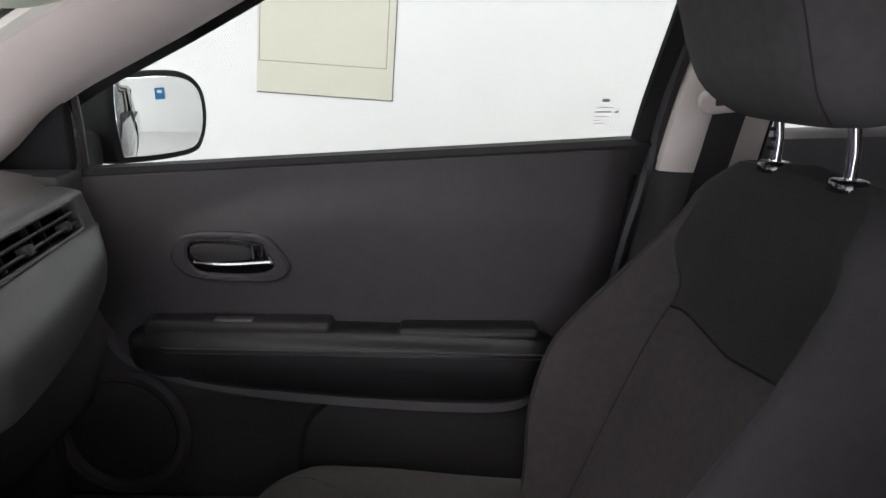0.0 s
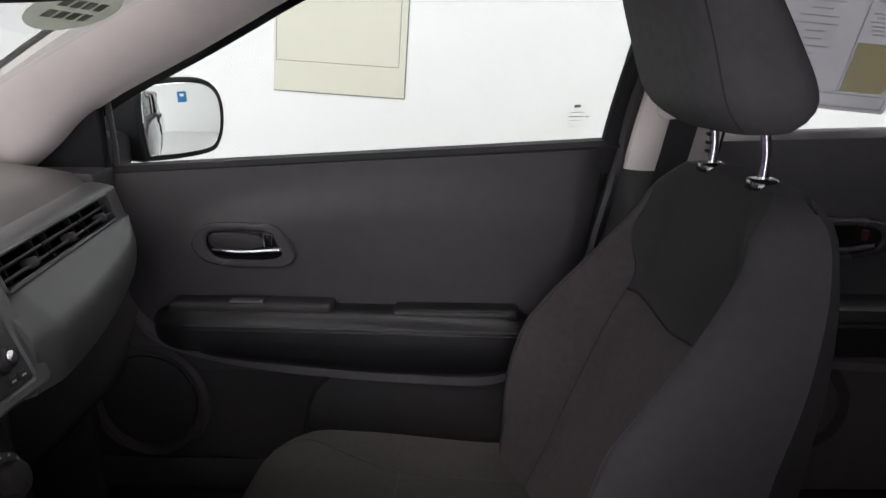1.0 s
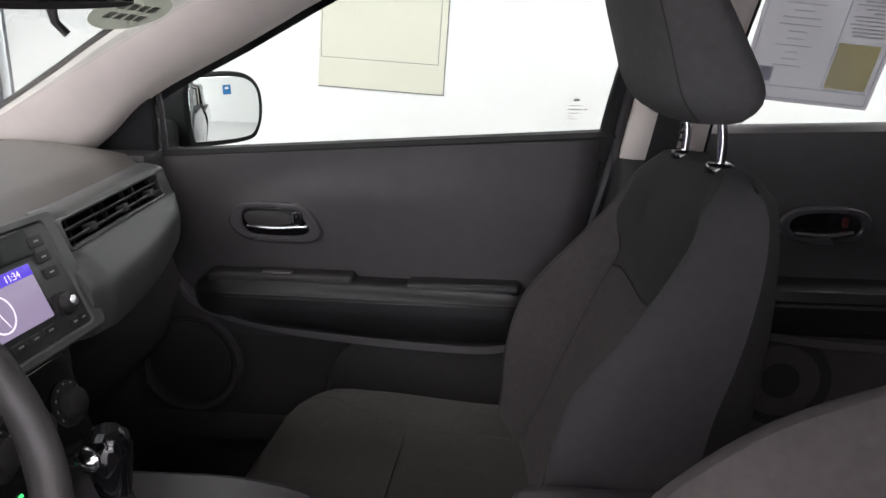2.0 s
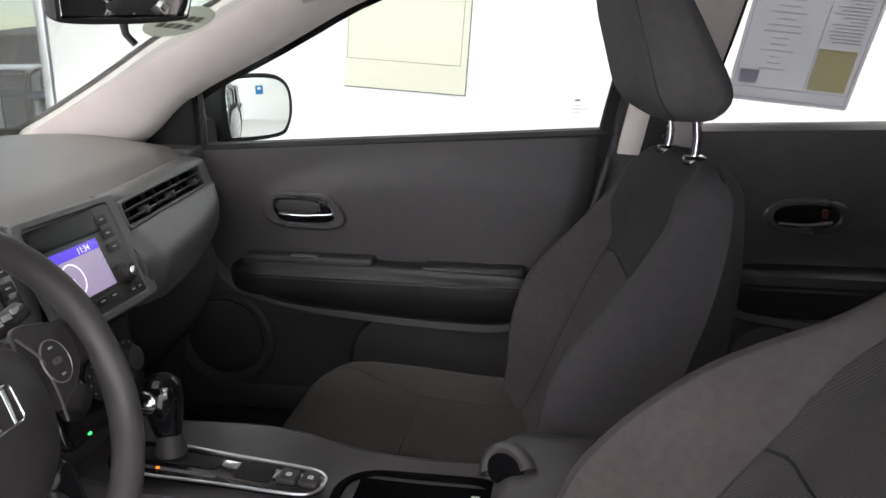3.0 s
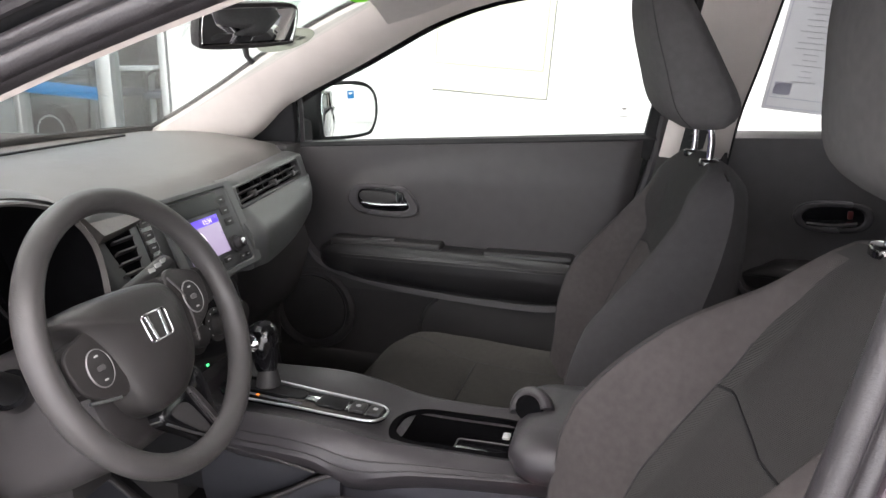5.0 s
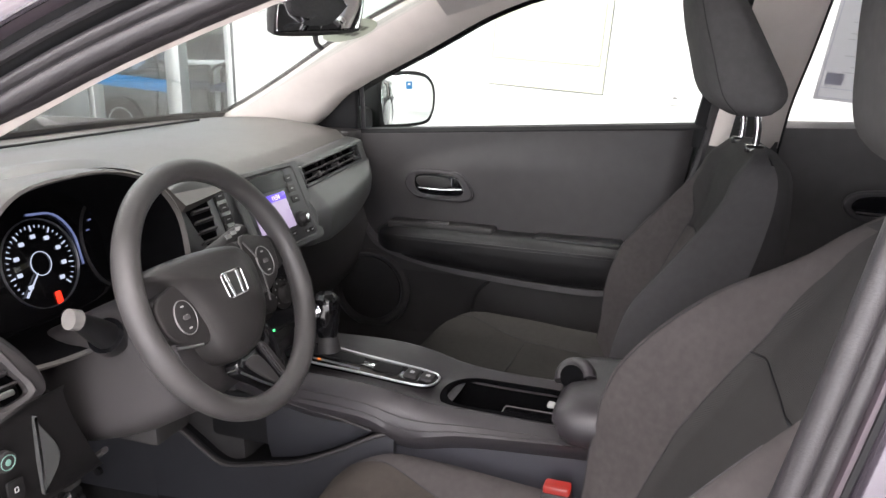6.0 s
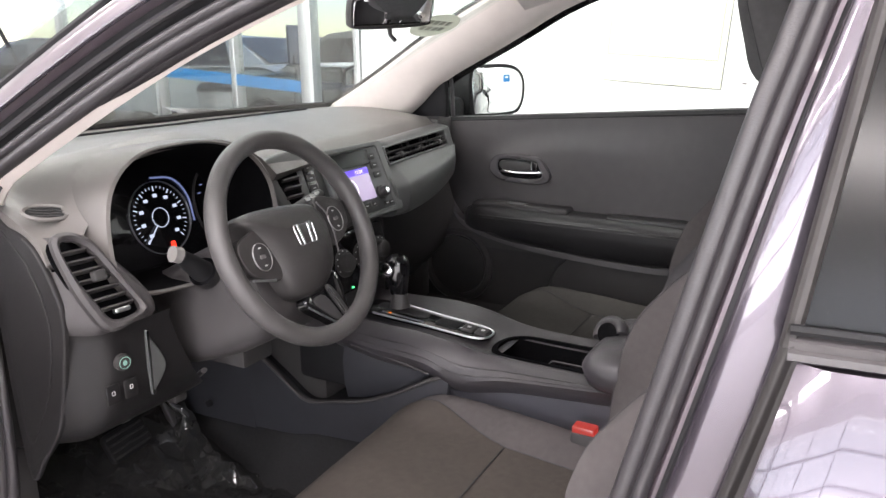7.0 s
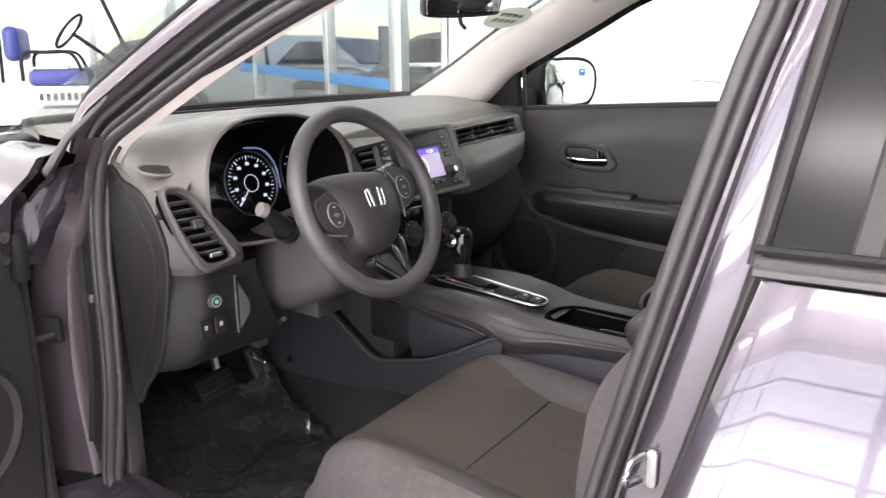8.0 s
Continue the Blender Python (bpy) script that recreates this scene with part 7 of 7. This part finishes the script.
M_FABRIC3 = mat("warm brown-grey seat cloth", (0.054, 0.0465, 0.0415), 0.92, 0, 0.18, 90, 0.8, 1500, 0, 0.15)
# Shaded copy of the cushion cloth: weaker light put into the colour.
M_FABRIC_SHADED = mat("brown-grey seat cloth", (0.046, 0.0438, 0.0405), 0.92, 0, 0.18, 90, 0.8, 1500, 0, 0.15)
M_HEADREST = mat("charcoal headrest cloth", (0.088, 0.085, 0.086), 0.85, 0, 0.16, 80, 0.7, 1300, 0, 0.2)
front_seat("charcoal cloth front passenger seat with chrome-posted headrest", 0.35, 0.0, 0.0, 0.15, 1)
front_seat("charcoal cloth driver seat with ribbed centre panel", -0.360, 0.078, 0.23, 0.15, -1,
           ((0.72, 0.0), (0.78, 0.010), (0.85, 0.028), (0.90, 0.035), (0.95, 0.030), (1.0, 0.010), (1.03, 0.0)))


def rear_bench():
    t = thing("rear_bench", "black cloth rear bench seat", "car seat")
    rows = [[(x, y, z) for x, z in ((0.85, 0.32), (0.84, 0.50), (0.87, 0.56), (1.0, 0.565), (1.3, 0.53), (1.36, 0.5))] for y in [-0.66 + 1.32 * k / 10 for k in range(11)]]
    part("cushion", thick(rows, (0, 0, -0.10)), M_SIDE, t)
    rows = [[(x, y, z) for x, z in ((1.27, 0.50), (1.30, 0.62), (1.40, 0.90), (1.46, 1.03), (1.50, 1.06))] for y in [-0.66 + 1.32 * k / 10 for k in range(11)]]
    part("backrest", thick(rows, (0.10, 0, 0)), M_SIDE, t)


rear_bench()


# ---- belts, mirror, pedals ----
def seat_belt():
    t = thing("seat_belt", "black seat belt hanging from the pillar guide", "seat belt")
    c = cr([(0.405, 0.628, 1.130), (0.395, 0.640, 1.07), (0.375, 0.655, 0.95), (0.36, 0.665, 0.7)], 16)
    part("webbing", thick([[p + Vector((-0.024, 0, 0)), p + Vector((0.024, 0.004, 0))] for p in c], (0, 0.0015, 0)), M_BELTCLOTH, t)
    g = part("belt_guide", slab(Plane((0.405, 0.632, 1.142), (1, 0, 0.1), (0, -0.3, 1)), rrect(0.095, 0.035, 0.015, 5), 0.014, 0.006), M_BEIGE, t, "light grey belt guide")
    part("guide_slot", tube([(0.378, 0.615, 1.136), (0.432, 0.615, 1.140)], 0.004, 8), M_LOWER, g)


seat_belt()


def buckle(x, y, z):
    t = thing("belt_buckle", "black seat belt buckle with self-lit red push button", "buckle", at=(x, y, z))
    part("body", box(-0.022, 0.022, -0.016, 0.016, -0.09, 0.0, 0.006), M_LOWER, t)
    part("push_button", box(-0.020, 0.020, -0.013, 0.013, -0.006, 0.010, 0.004), M_RED_GLOW, t, "self-lit red push button")
    part("stem", box(-0.012, 0.012, -0.005, 0.005, -0.22, -0.08, 0.003), M_LOWER, t)


buckle(0.160, -0.155, 0.600)


def rear_view_mirror():
    t = thing("rear_view_mirror", "black rear-view mirror on the windscreen", "mirror", at=(-0.30, -0.005, 1.295))
    pl = Plane((0, 0, 0), (0.26, 0.966, 0.05), (0.24, 0, 1))
    o = [(a * 0.92, b) for a, b in smooth_outline(((-0.115, 0.006), (-0.108, 0.026), (-0.06, 0.034), (0.06, 0.036), (0.108, 0.032), (0.117, 0.014), (0.113, -0.020), (0.10, -0.030), (0.0, -0.033), (-0.10, -0.030), (-0.113, -0.018)), 4)]
    rows = [[pl.at(a * sc, b * sc, c) for a, b in o] for sc, c in ((0.5, -0.036), (0.8, -0.030), (0.96, -0.015), (1.0, 0.0), (0.985, 0.004), (0.95, 0.004))]
    part("housing", grid(rows, True, True), M_LOWER, t)
    part("mirror_glass", slab(pl, inset(o, 0.006), 0.002, 0.001, 0.004), M_MIRROR, t, "silvered mirror glass")
    part("dip_tab", tube([pl.at(0.0, -0.030, -0.006), pl.at(0.002, -0.046, -0.002), pl.at(0.008, -0.056, 0.008)], 0.007, 10, 0.6), M_LOWER, t)
    part("stem", tube([(-0.03, 0, 0.02), (-0.08, 0, 0.07), (-0.10, 0, 0.10)], 0.012, 10), M_LOWER, t)


rear_view_mirror()


def pedals():
    t = thing("brake_pedal", "black rubber brake pedal", "pedal", at=(-0.78, -0.345, 0.43))
    pl = Plane((0, 0, 0), (0, 1, 0.1), (-0.5, 0, 1))
    part("pad", slab(pl, rrect(0.10, 0.065, 0.012, 3), 0.014, 0.005), M_BLACK, t)
    part("arm", tube([(-0.01, 0.02, 0.02), (-0.06, 0.03, 0.16), (-0.06, 0.03, 0.28)], 0.010, 8, 1, (0, 1, 0)), M_SATIN, t)
    for k in range(4):
        part("tread_rib", slab(pl, rrect(0.088, 0.005, 0.002, 1, 0, -0.022 + 0.0145 * k), 0.004, 0.0015, 0.014), M_LOWER, t)
    t = thing("accelerator_pedal", "black plastic accelerator pedal pad", "pedal", at=(-0.80, -0.185, 0.39))
    part("bracket", tube(cr([(0.02, -0.045, 0.085), (0.03, -0.030, 0.060), (0.02, -0.012, 0.050), (0.03, 0.0, 0.025)], 14), 0.010, 10, 0.6), M_CHROME, t, "bright bare metal bracket")
    part("pad", slab(Plane((0, 0, 0), (0, 1, 0), (-0.55, 0, 1)), rrect(0.05, 0.16, 0.012, 3), 0.014, 0.005), M_LOWER, t)


pedals()


def floor_cover():
    """Clear protective film, crumpled over the carpet."""
    t = thing("floor_mat", "black floor mat under a glossy crumpled plastic film", "floor mat", at=(0, 0, 0))
    rows = []
    for i in range(91):
        r = []
        for j in range(71):
            x, y = -0.92 + 0.66 * i / 90, -0.66 + 0.50 * j / 70
            z = 0.305 + 0.16 * smooth(-0.62, -0.95, x)
            z += 0.016 * noise.fractal(Vector((x * 9, y * 9, 1.3)), 0.7, 2.1, 5) + 0.010 * abs(noise.noise(Vector((x * 22, y * 22, 4.1))))
            ridge = math.exp(-((y + 0.195 + 0.02 * math.sin(x * 17)) / 0.030) ** 2) * smooth(-0.86, -0.80, x) * smooth(-0.54, -0.64, x)
            z += ridge * (0.030 + 0.05 * abs(noise.noise(Vector((x * 30, y * 30, 7.7)))))
            r.append((x, y, z))
        rows.append(r)
    part("mat", thick(rows, (0, 0, -0.012)), M_FILM, t)


M_FILM = mat("glossy film over black carpet", (0.021, 0.021, 0.021), 0.10, 0, 0.3, 30, 1.0, 70, 0.6)
floor_cover()


def screen_decal(y, z, w, h, mat_, label):
    """A flat sticker on the inside of the windscreen, its print as plain bars."""
    t = thing("windscreen_decal", label, "sticker", group="windscreen stickers", at=(-0.98 + 2.0 * (z - 1.045 + 0.046 * y * y) + 0.115 * y * y + 0.012, y, z))
    pl = Plane((0, 0, 0), (0.10, 1, -0.04), (0.80, 0, 0.40))
    part("film", slab(pl, ellipse(w, h, 28), 0.0008, 0.0002), mat_, t, smooth=False)
    for k in range(2):
        for q in range(4):
            part("letter_bar", slab(pl, rrect(w * 0.11, h * 0.16, 0.001, 1, w * (-0.22 + 0.15 * q), h * (0.13 - 0.26 * k)), 0.0006, 0.0002, 0.0008), M_DECALINK, t, smooth=False)


M_DECAL = paper("grey window decal", (0.55, 0.57, 0.52))
M_DECALINK = paper("dark decal ink", (0.34, 0.35, 0.32))
M_DECALGREEN = paper("lime green decal", (0.25, 0.62, 0.05))
screen_decal(0.44, 1.279, 0.17, 0.11, M_DECAL, "grey oval sticker with reversed lettering on the windscreen")
screen_decal(0.44, 1.372, 0.12, 0.07, M_DECALGREEN, "lime green sticker on the windscreen top")


# ---- beyond the car ----
def high_chair(x, y, turn):
    t = thing("high_chair", "tall dark blue padded chair beyond the glass", "chair", group="high chairs beyond the glass", at=(x, y, -0.06))
    m = pose(0, 0, 0, 0, 0, turn)

    def q(name, bm, material):
        bmesh.ops.transform(bm, matrix=m, verts=bm.verts)
        part(name, bm, material, t)

    q("seat", box(-0.23, 0.23, -0.23, 0.23, 0.80, 0.88, 0.03, 3), M_CHAIR)
    q("backrest", thick([[(-0.22 - 0.03 * math.cos(b * 2.6), b, z) for b in (-0.21, -0.14, -0.07, 0.0, 0.07, 0.14, 0.21)] for z in (1.10, 1.13, 1.25, 1.40, 1.50, 1.53)], (-0.05, 0, 0.02)), M_CHAIR)
    for a in (-1, 1):
        q("back_post", tube([(-0.20, a * 0.15, 0.82), (-0.245, a * 0.15, 1.2)], 0.014, 8), M_BLACK)
        q("arm", tube(cr([(-0.22, a * 0.24, 1.08), (0.05, a * 0.25, 1.09), (0.18, a * 0.24, 1.0), (0.18, a * 0.23, 0.86)], 14), 0.014, 8), M_BLACK)
        for b in (-1, 1):
            q("leg", tube([(a * 0.19, b * 0.19, 0.82), (a * 0.24, b * 0.24, 0.0)], 0.015, 8), M_BLACK)
        q("foot_rail", tube([(a * 0.225, -0.225, 0.28), (a * 0.225, 0.225, 0.28)], 0.010, 8), M_BLACK)


def high_table(x, y):
    t = thing("high_table", "round pale high table beyond the glass", "table", at=(x, y, -0.06))
    pl = Plane((0, 0, 0), (1, 0, 0), (0, 1, 0))
    part("tabletop", revolve(pl, ((0.02, 1.07), (0.37, 1.07), (0.38, 1.08), (0.38, 1.10), (0.37, 1.11), (0.02, 1.11)), 36), M_CART, t)
    part("pedestal", revolve(pl, ((0.05, 0.03), (0.035, 0.10), (0.035, 1.0), (0.08, 1.07)), 18), M_ALU, t)
    part("foot_plate", revolve(pl, ((0.26, 0.0), (0.26, 0.015), (0.05, 0.035)), 30), M_ALU, t)


def waste_bin(x, y):
    t = thing("waste_bin", "grey round waste bin beyond the glass", "bin", at=(x, y, -0.06))
    pl = Plane((0, 0, 0), (1, 0, 0), (0, 1, 0))
    part("body", revolve(pl, ((0.20, 0.0), (0.22, 0.05), (0.25, 0.80), (0.24, 0.82)), 28), M_BIN, t)
    part("lid", revolve(pl, ((0.265, 0.80), (0.265, 0.84), (0.20, 0.90), (0.03, 0.92)), 28), M_BLACK, t)


M_CHAIR = mat("dark blue-grey vinyl", (0.035, 0.045, 0.075), 0.45, 0, 0.12, 20)
M_BIN = mat("grey bin plastic", (0.16, 0.17, 0.18), 0.5, 0, 0.1, 12)


def golf_cart():
    t = thing("golf_cart", "white golf cart with dark blue seats and lettered side", "golf cart", at=(-6.24, 2.60, 0))
    m = pose(0, 0, 0, 0, 0, 58) @ Matrix.Scale(1.07, 4)

    def q(name, bm, material, label=""):
        bmesh.ops.transform(bm, matrix=m, verts=bm.verts)
        return part(name, bm, material, t, label)

    q("chassis", box(-0.75, 0.95, -0.5, 0.5, 0.30, 0.56, 0.05), M_BLACK)
    q("seat_box", box(-0.95, 0.0, -0.50, 0.50, 0.56, 0.86, 0.03), M_CART, "white body side")
    q("seat_cushion", box(-0.44, 0.0, -0.50, 0.50, 0.86, 0.985, 0.04), M_BLUESEAT, "dark blue vinyl cushion")
    q("seat_back", box(-0.60, -0.48, -0.42, 0.42, 1.05, 1.32, 0.058, 4), M_BLUESEAT, "dark blue vinyl backrest")
    for y in (-0.48, 0.48):
        q("arm_rail", tube(cr([(-0.48, y, 0.90), (-0.46, y, 1.10), (-0.30, y, 1.12), (-0.12, y, 1.11), (-0.04, y, 0.95)], 20), 0.014, 8), M_BLACK)
        q("front_strut", tube([(0.40, y, 0.85), (0.0, y, 1.95)], 0.014, 8), M_BLACK)
        q("rear_strut", tube([(-0.75, y, 0.6), (-0.70, y, 1.95)], 0.014, 8), M_BLACK)
        for x in (-0.70, 0.85):
            bm = revolve(Plane((x, y, 0.23), (1, 0, 0), (0, 0, 1)), ((0.10, -0.07), (0.22, -0.07), (0.23, -0.03), (0.23, 0.03), (0.22, 0.07), (0.10, 0.07)), 24)
            q("wheel", bm, M_BLACK)
    q("front_cowl", box(0.42, 0.72, -0.42, 0.42, 0.50, 0.86, 0.10), M_CART)
    q("dash_shelf", box(0.18, 0.45, -0.45, 0.45, 0.86, 1.03, 0.03), M_BLACK)
    q("steering_column", tube([(0.22, -0.30, 1.02), (-0.10, -0.30, 1.27)], 0.016, 8), M_BLACK)
    sw = Plane((-0.12, -0.30, 1.285), (0.25, 1, 0), (-0.62, 0, -0.78))
    q("wheel_rim", tube([sw.at(0.16 * math.cos(a), 0.16 * math.sin(a)) for a in [2 * math.pi * k / 32 for k in range(32)]], 0.012, 8, 1, (0.78, 0, 0.62), True), M_BLACK)
    q("canopy", box(-0.9, 0.6, -0.55, 0.55, 1.95, 2.0, 0.02), M_CART)
    fp = Plane((-0.19, -0.502, 0.73), (1, 0, 0), (0, 0, 1))
    for k in range(8):
        q("letter_bar", slab(fp, rrect(0.030, 0.056, 0.004, 1, -0.175 + 0.050 * k, 0.045), 0.003, 0.001), M_INKBLUE)
    q("lettering_line", slab(fp, rrect(0.34, 0.026, 0.004, 1, 0.0, -0.035), 0.003, 0.001), M_INK2)
    q("folded_paper", box(-0.42, -0.16, -0.30, 0.10, 0.987, 1.005, 0.004), M_PAPER)


M_CART = mat("white cart plastic", (0.75, 0.75, 0.76), 0.35, 0, 0.04, 6)
M_BLUESEAT = mat("dark blue vinyl", (0.02, 0.03, 0.16), 0.45, 0, 0.1, 20)
M_INKBLUE = mat("dark blue ink", (0.03, 0.03, 0.07), 0.6)
golf_cart()
high_chair(-4.55, 6.0, 200)
high_chair(-5.35, 6.15, -20)
high_table(-4.95, 6.25)
waste_bin(-6.35, 5.55)


def parked_car(x, y, turn, paint, label):
    t = thing("parked_car", label, "car", group="cars parked outside", at=(x, y, -0.06))
    m = pose(0, 0, 0, 0, 0, turn)

    def q(name, bm, material, parent=t, lab=""):
        bmesh.ops.transform(bm, matrix=m, verts=bm.verts)
        return part(name, bm, material, parent, lab)

    low = [(-2.2, 0.35), (-2.25, 0.6), (-2.15, 0.85), (-1.2, 0.98), (-0.9, 1.02), (0.9, 1.05), (1.9, 1.05), (2.2, 0.95), (2.25, 0.6), (2.2, 0.35)]
    rows = [[(a, y_, 0.28 + (b - 0.28) * s) for a, b in low] for y_, s in ((-0.86, 0.9), (-0.90, 0.96), (-0.80, 1.0), (0.80, 1.0), (0.90, 0.96), (0.86, 0.9))]
    q("body", grid(rows, True, True), paint)
    top = [(-1.15, 0.98), (-0.4, 1.45), (0.3, 1.52), (1.3, 1.45), (1.95, 1.02)]
    rows = [[(a, y_ * (1 - 0.15 * smooth(1.0, 1.5, b)), b) for a, b in top] for y_ in (-0.80, -0.5, 0.5, 0.80)]
    q("cabin", grid(rows, True, True), paint)
    for sg in (-1, 1):
        for x0, x1 in ((-0.75, 0.25), (0.35, 1.3)):
            pts = [(x0, 1.03), (x1, 1.04), (x1 - 0.12, 1.40), (x0 + 0.38, 1.40)]
            bm = grid([[(a, sg * (0.82 - 0.15 * smooth(1.0, 1.5, b) * 0.8), b) for a, b in pts[:2]], [(a, sg * (0.82 - 0.15 * smooth(1.0, 1.5, b) * 0.8), b) for a, b in (pts[3], pts[2])]])
            q("side_window", bm, M_GLOSS)
        for x in (-1.35, 1.35):
            w = q("wheel", revolve(Plane((x, sg * 0.80, 0.33), (1, 0, 0), (0, 0, 1)), ((0.20, -0.11), (0.32, -0.11), (0.33, -0.05), (0.33, 0.05), (0.32, 0.11), (0.20, 0.11)), 24), M_BLACK)
            q("rim", revolve(Plane((x, sg * 0.80, 0.33), (1, 0, 0), (0, 0, 1)), ((0.21, -0.10), (0.20, -0.112), (0.05, -0.10), (0.05, 0.10), (0.20, 0.112), (0.21, 0.10)), 16), M_SATIN)
    for lo, hi, dx in (((-1.12, 1.005), (-0.45, 1.425), -0.012), ((1.90, 1.06), (1.36, 1.425), 0.012)):
        q("windscreen" if dx < 0 else "rear_screen", thick([[(lo[0] + dx, s_ * 0.70, lo[1] + 0.012), (hi[0] + dx, s_ * 0.62, hi[1] + 0.012)] for s_ in (-1, 0, 1)], (0, 0, 0.006)), M_GLOSS)
    for sg in (-1, 1):
        q("headlight", slab(Plane((-2.17, sg * 0.66, 0.74), (0, -1, 0), (0.25, 0, 1)), rrect(0.34, 0.13, 0.04, 3), 0.02, 0.01), M_RING)
    return t


M_CARSILVER = mat("silver car paint", (0.5, 0.52, 0.54), 0.25, 0.6, 0.05, 50)
M_CARDARK = mat("dark grey car paint", (0.17, 0.175, 0.17), 0.25, 0.3, 0.05, 50)
M_CARWHITE = mat("white car paint", (0.72, 0.73, 0.74), 0.25, 0.0, 0.05, 50)
parked_car(-5.2, 7.4, 0, M_CARDARK, "dark grey hatchback parked outside the glass")
parked_car(-9.4, 8.0, 10, M_CARSILVER, "silver saloon parked outside the glass")
parked_car(-7.0, 11.5, 85, M_CARWHITE, "white saloon parked in the lot")
parked_car(-11.5, 13.0, 88, M_CARDARK, "dark grey saloon parked in the lot")
parked_car(-4.5, 14.0, 92, M_CARSILVER, "silver hatchback parked in the lot")
parked_car(-9.3, 12.3, 86, M_CARSILVER, "silver saloon parked in the lot between others")
parked_car(-14.2, 12.6, 84, M_CARWHITE, "white saloon parked in the lot")
parked_car(-13.8, 8.6, 8, M_CARDARK, "dark grey saloon parked outside the glass")
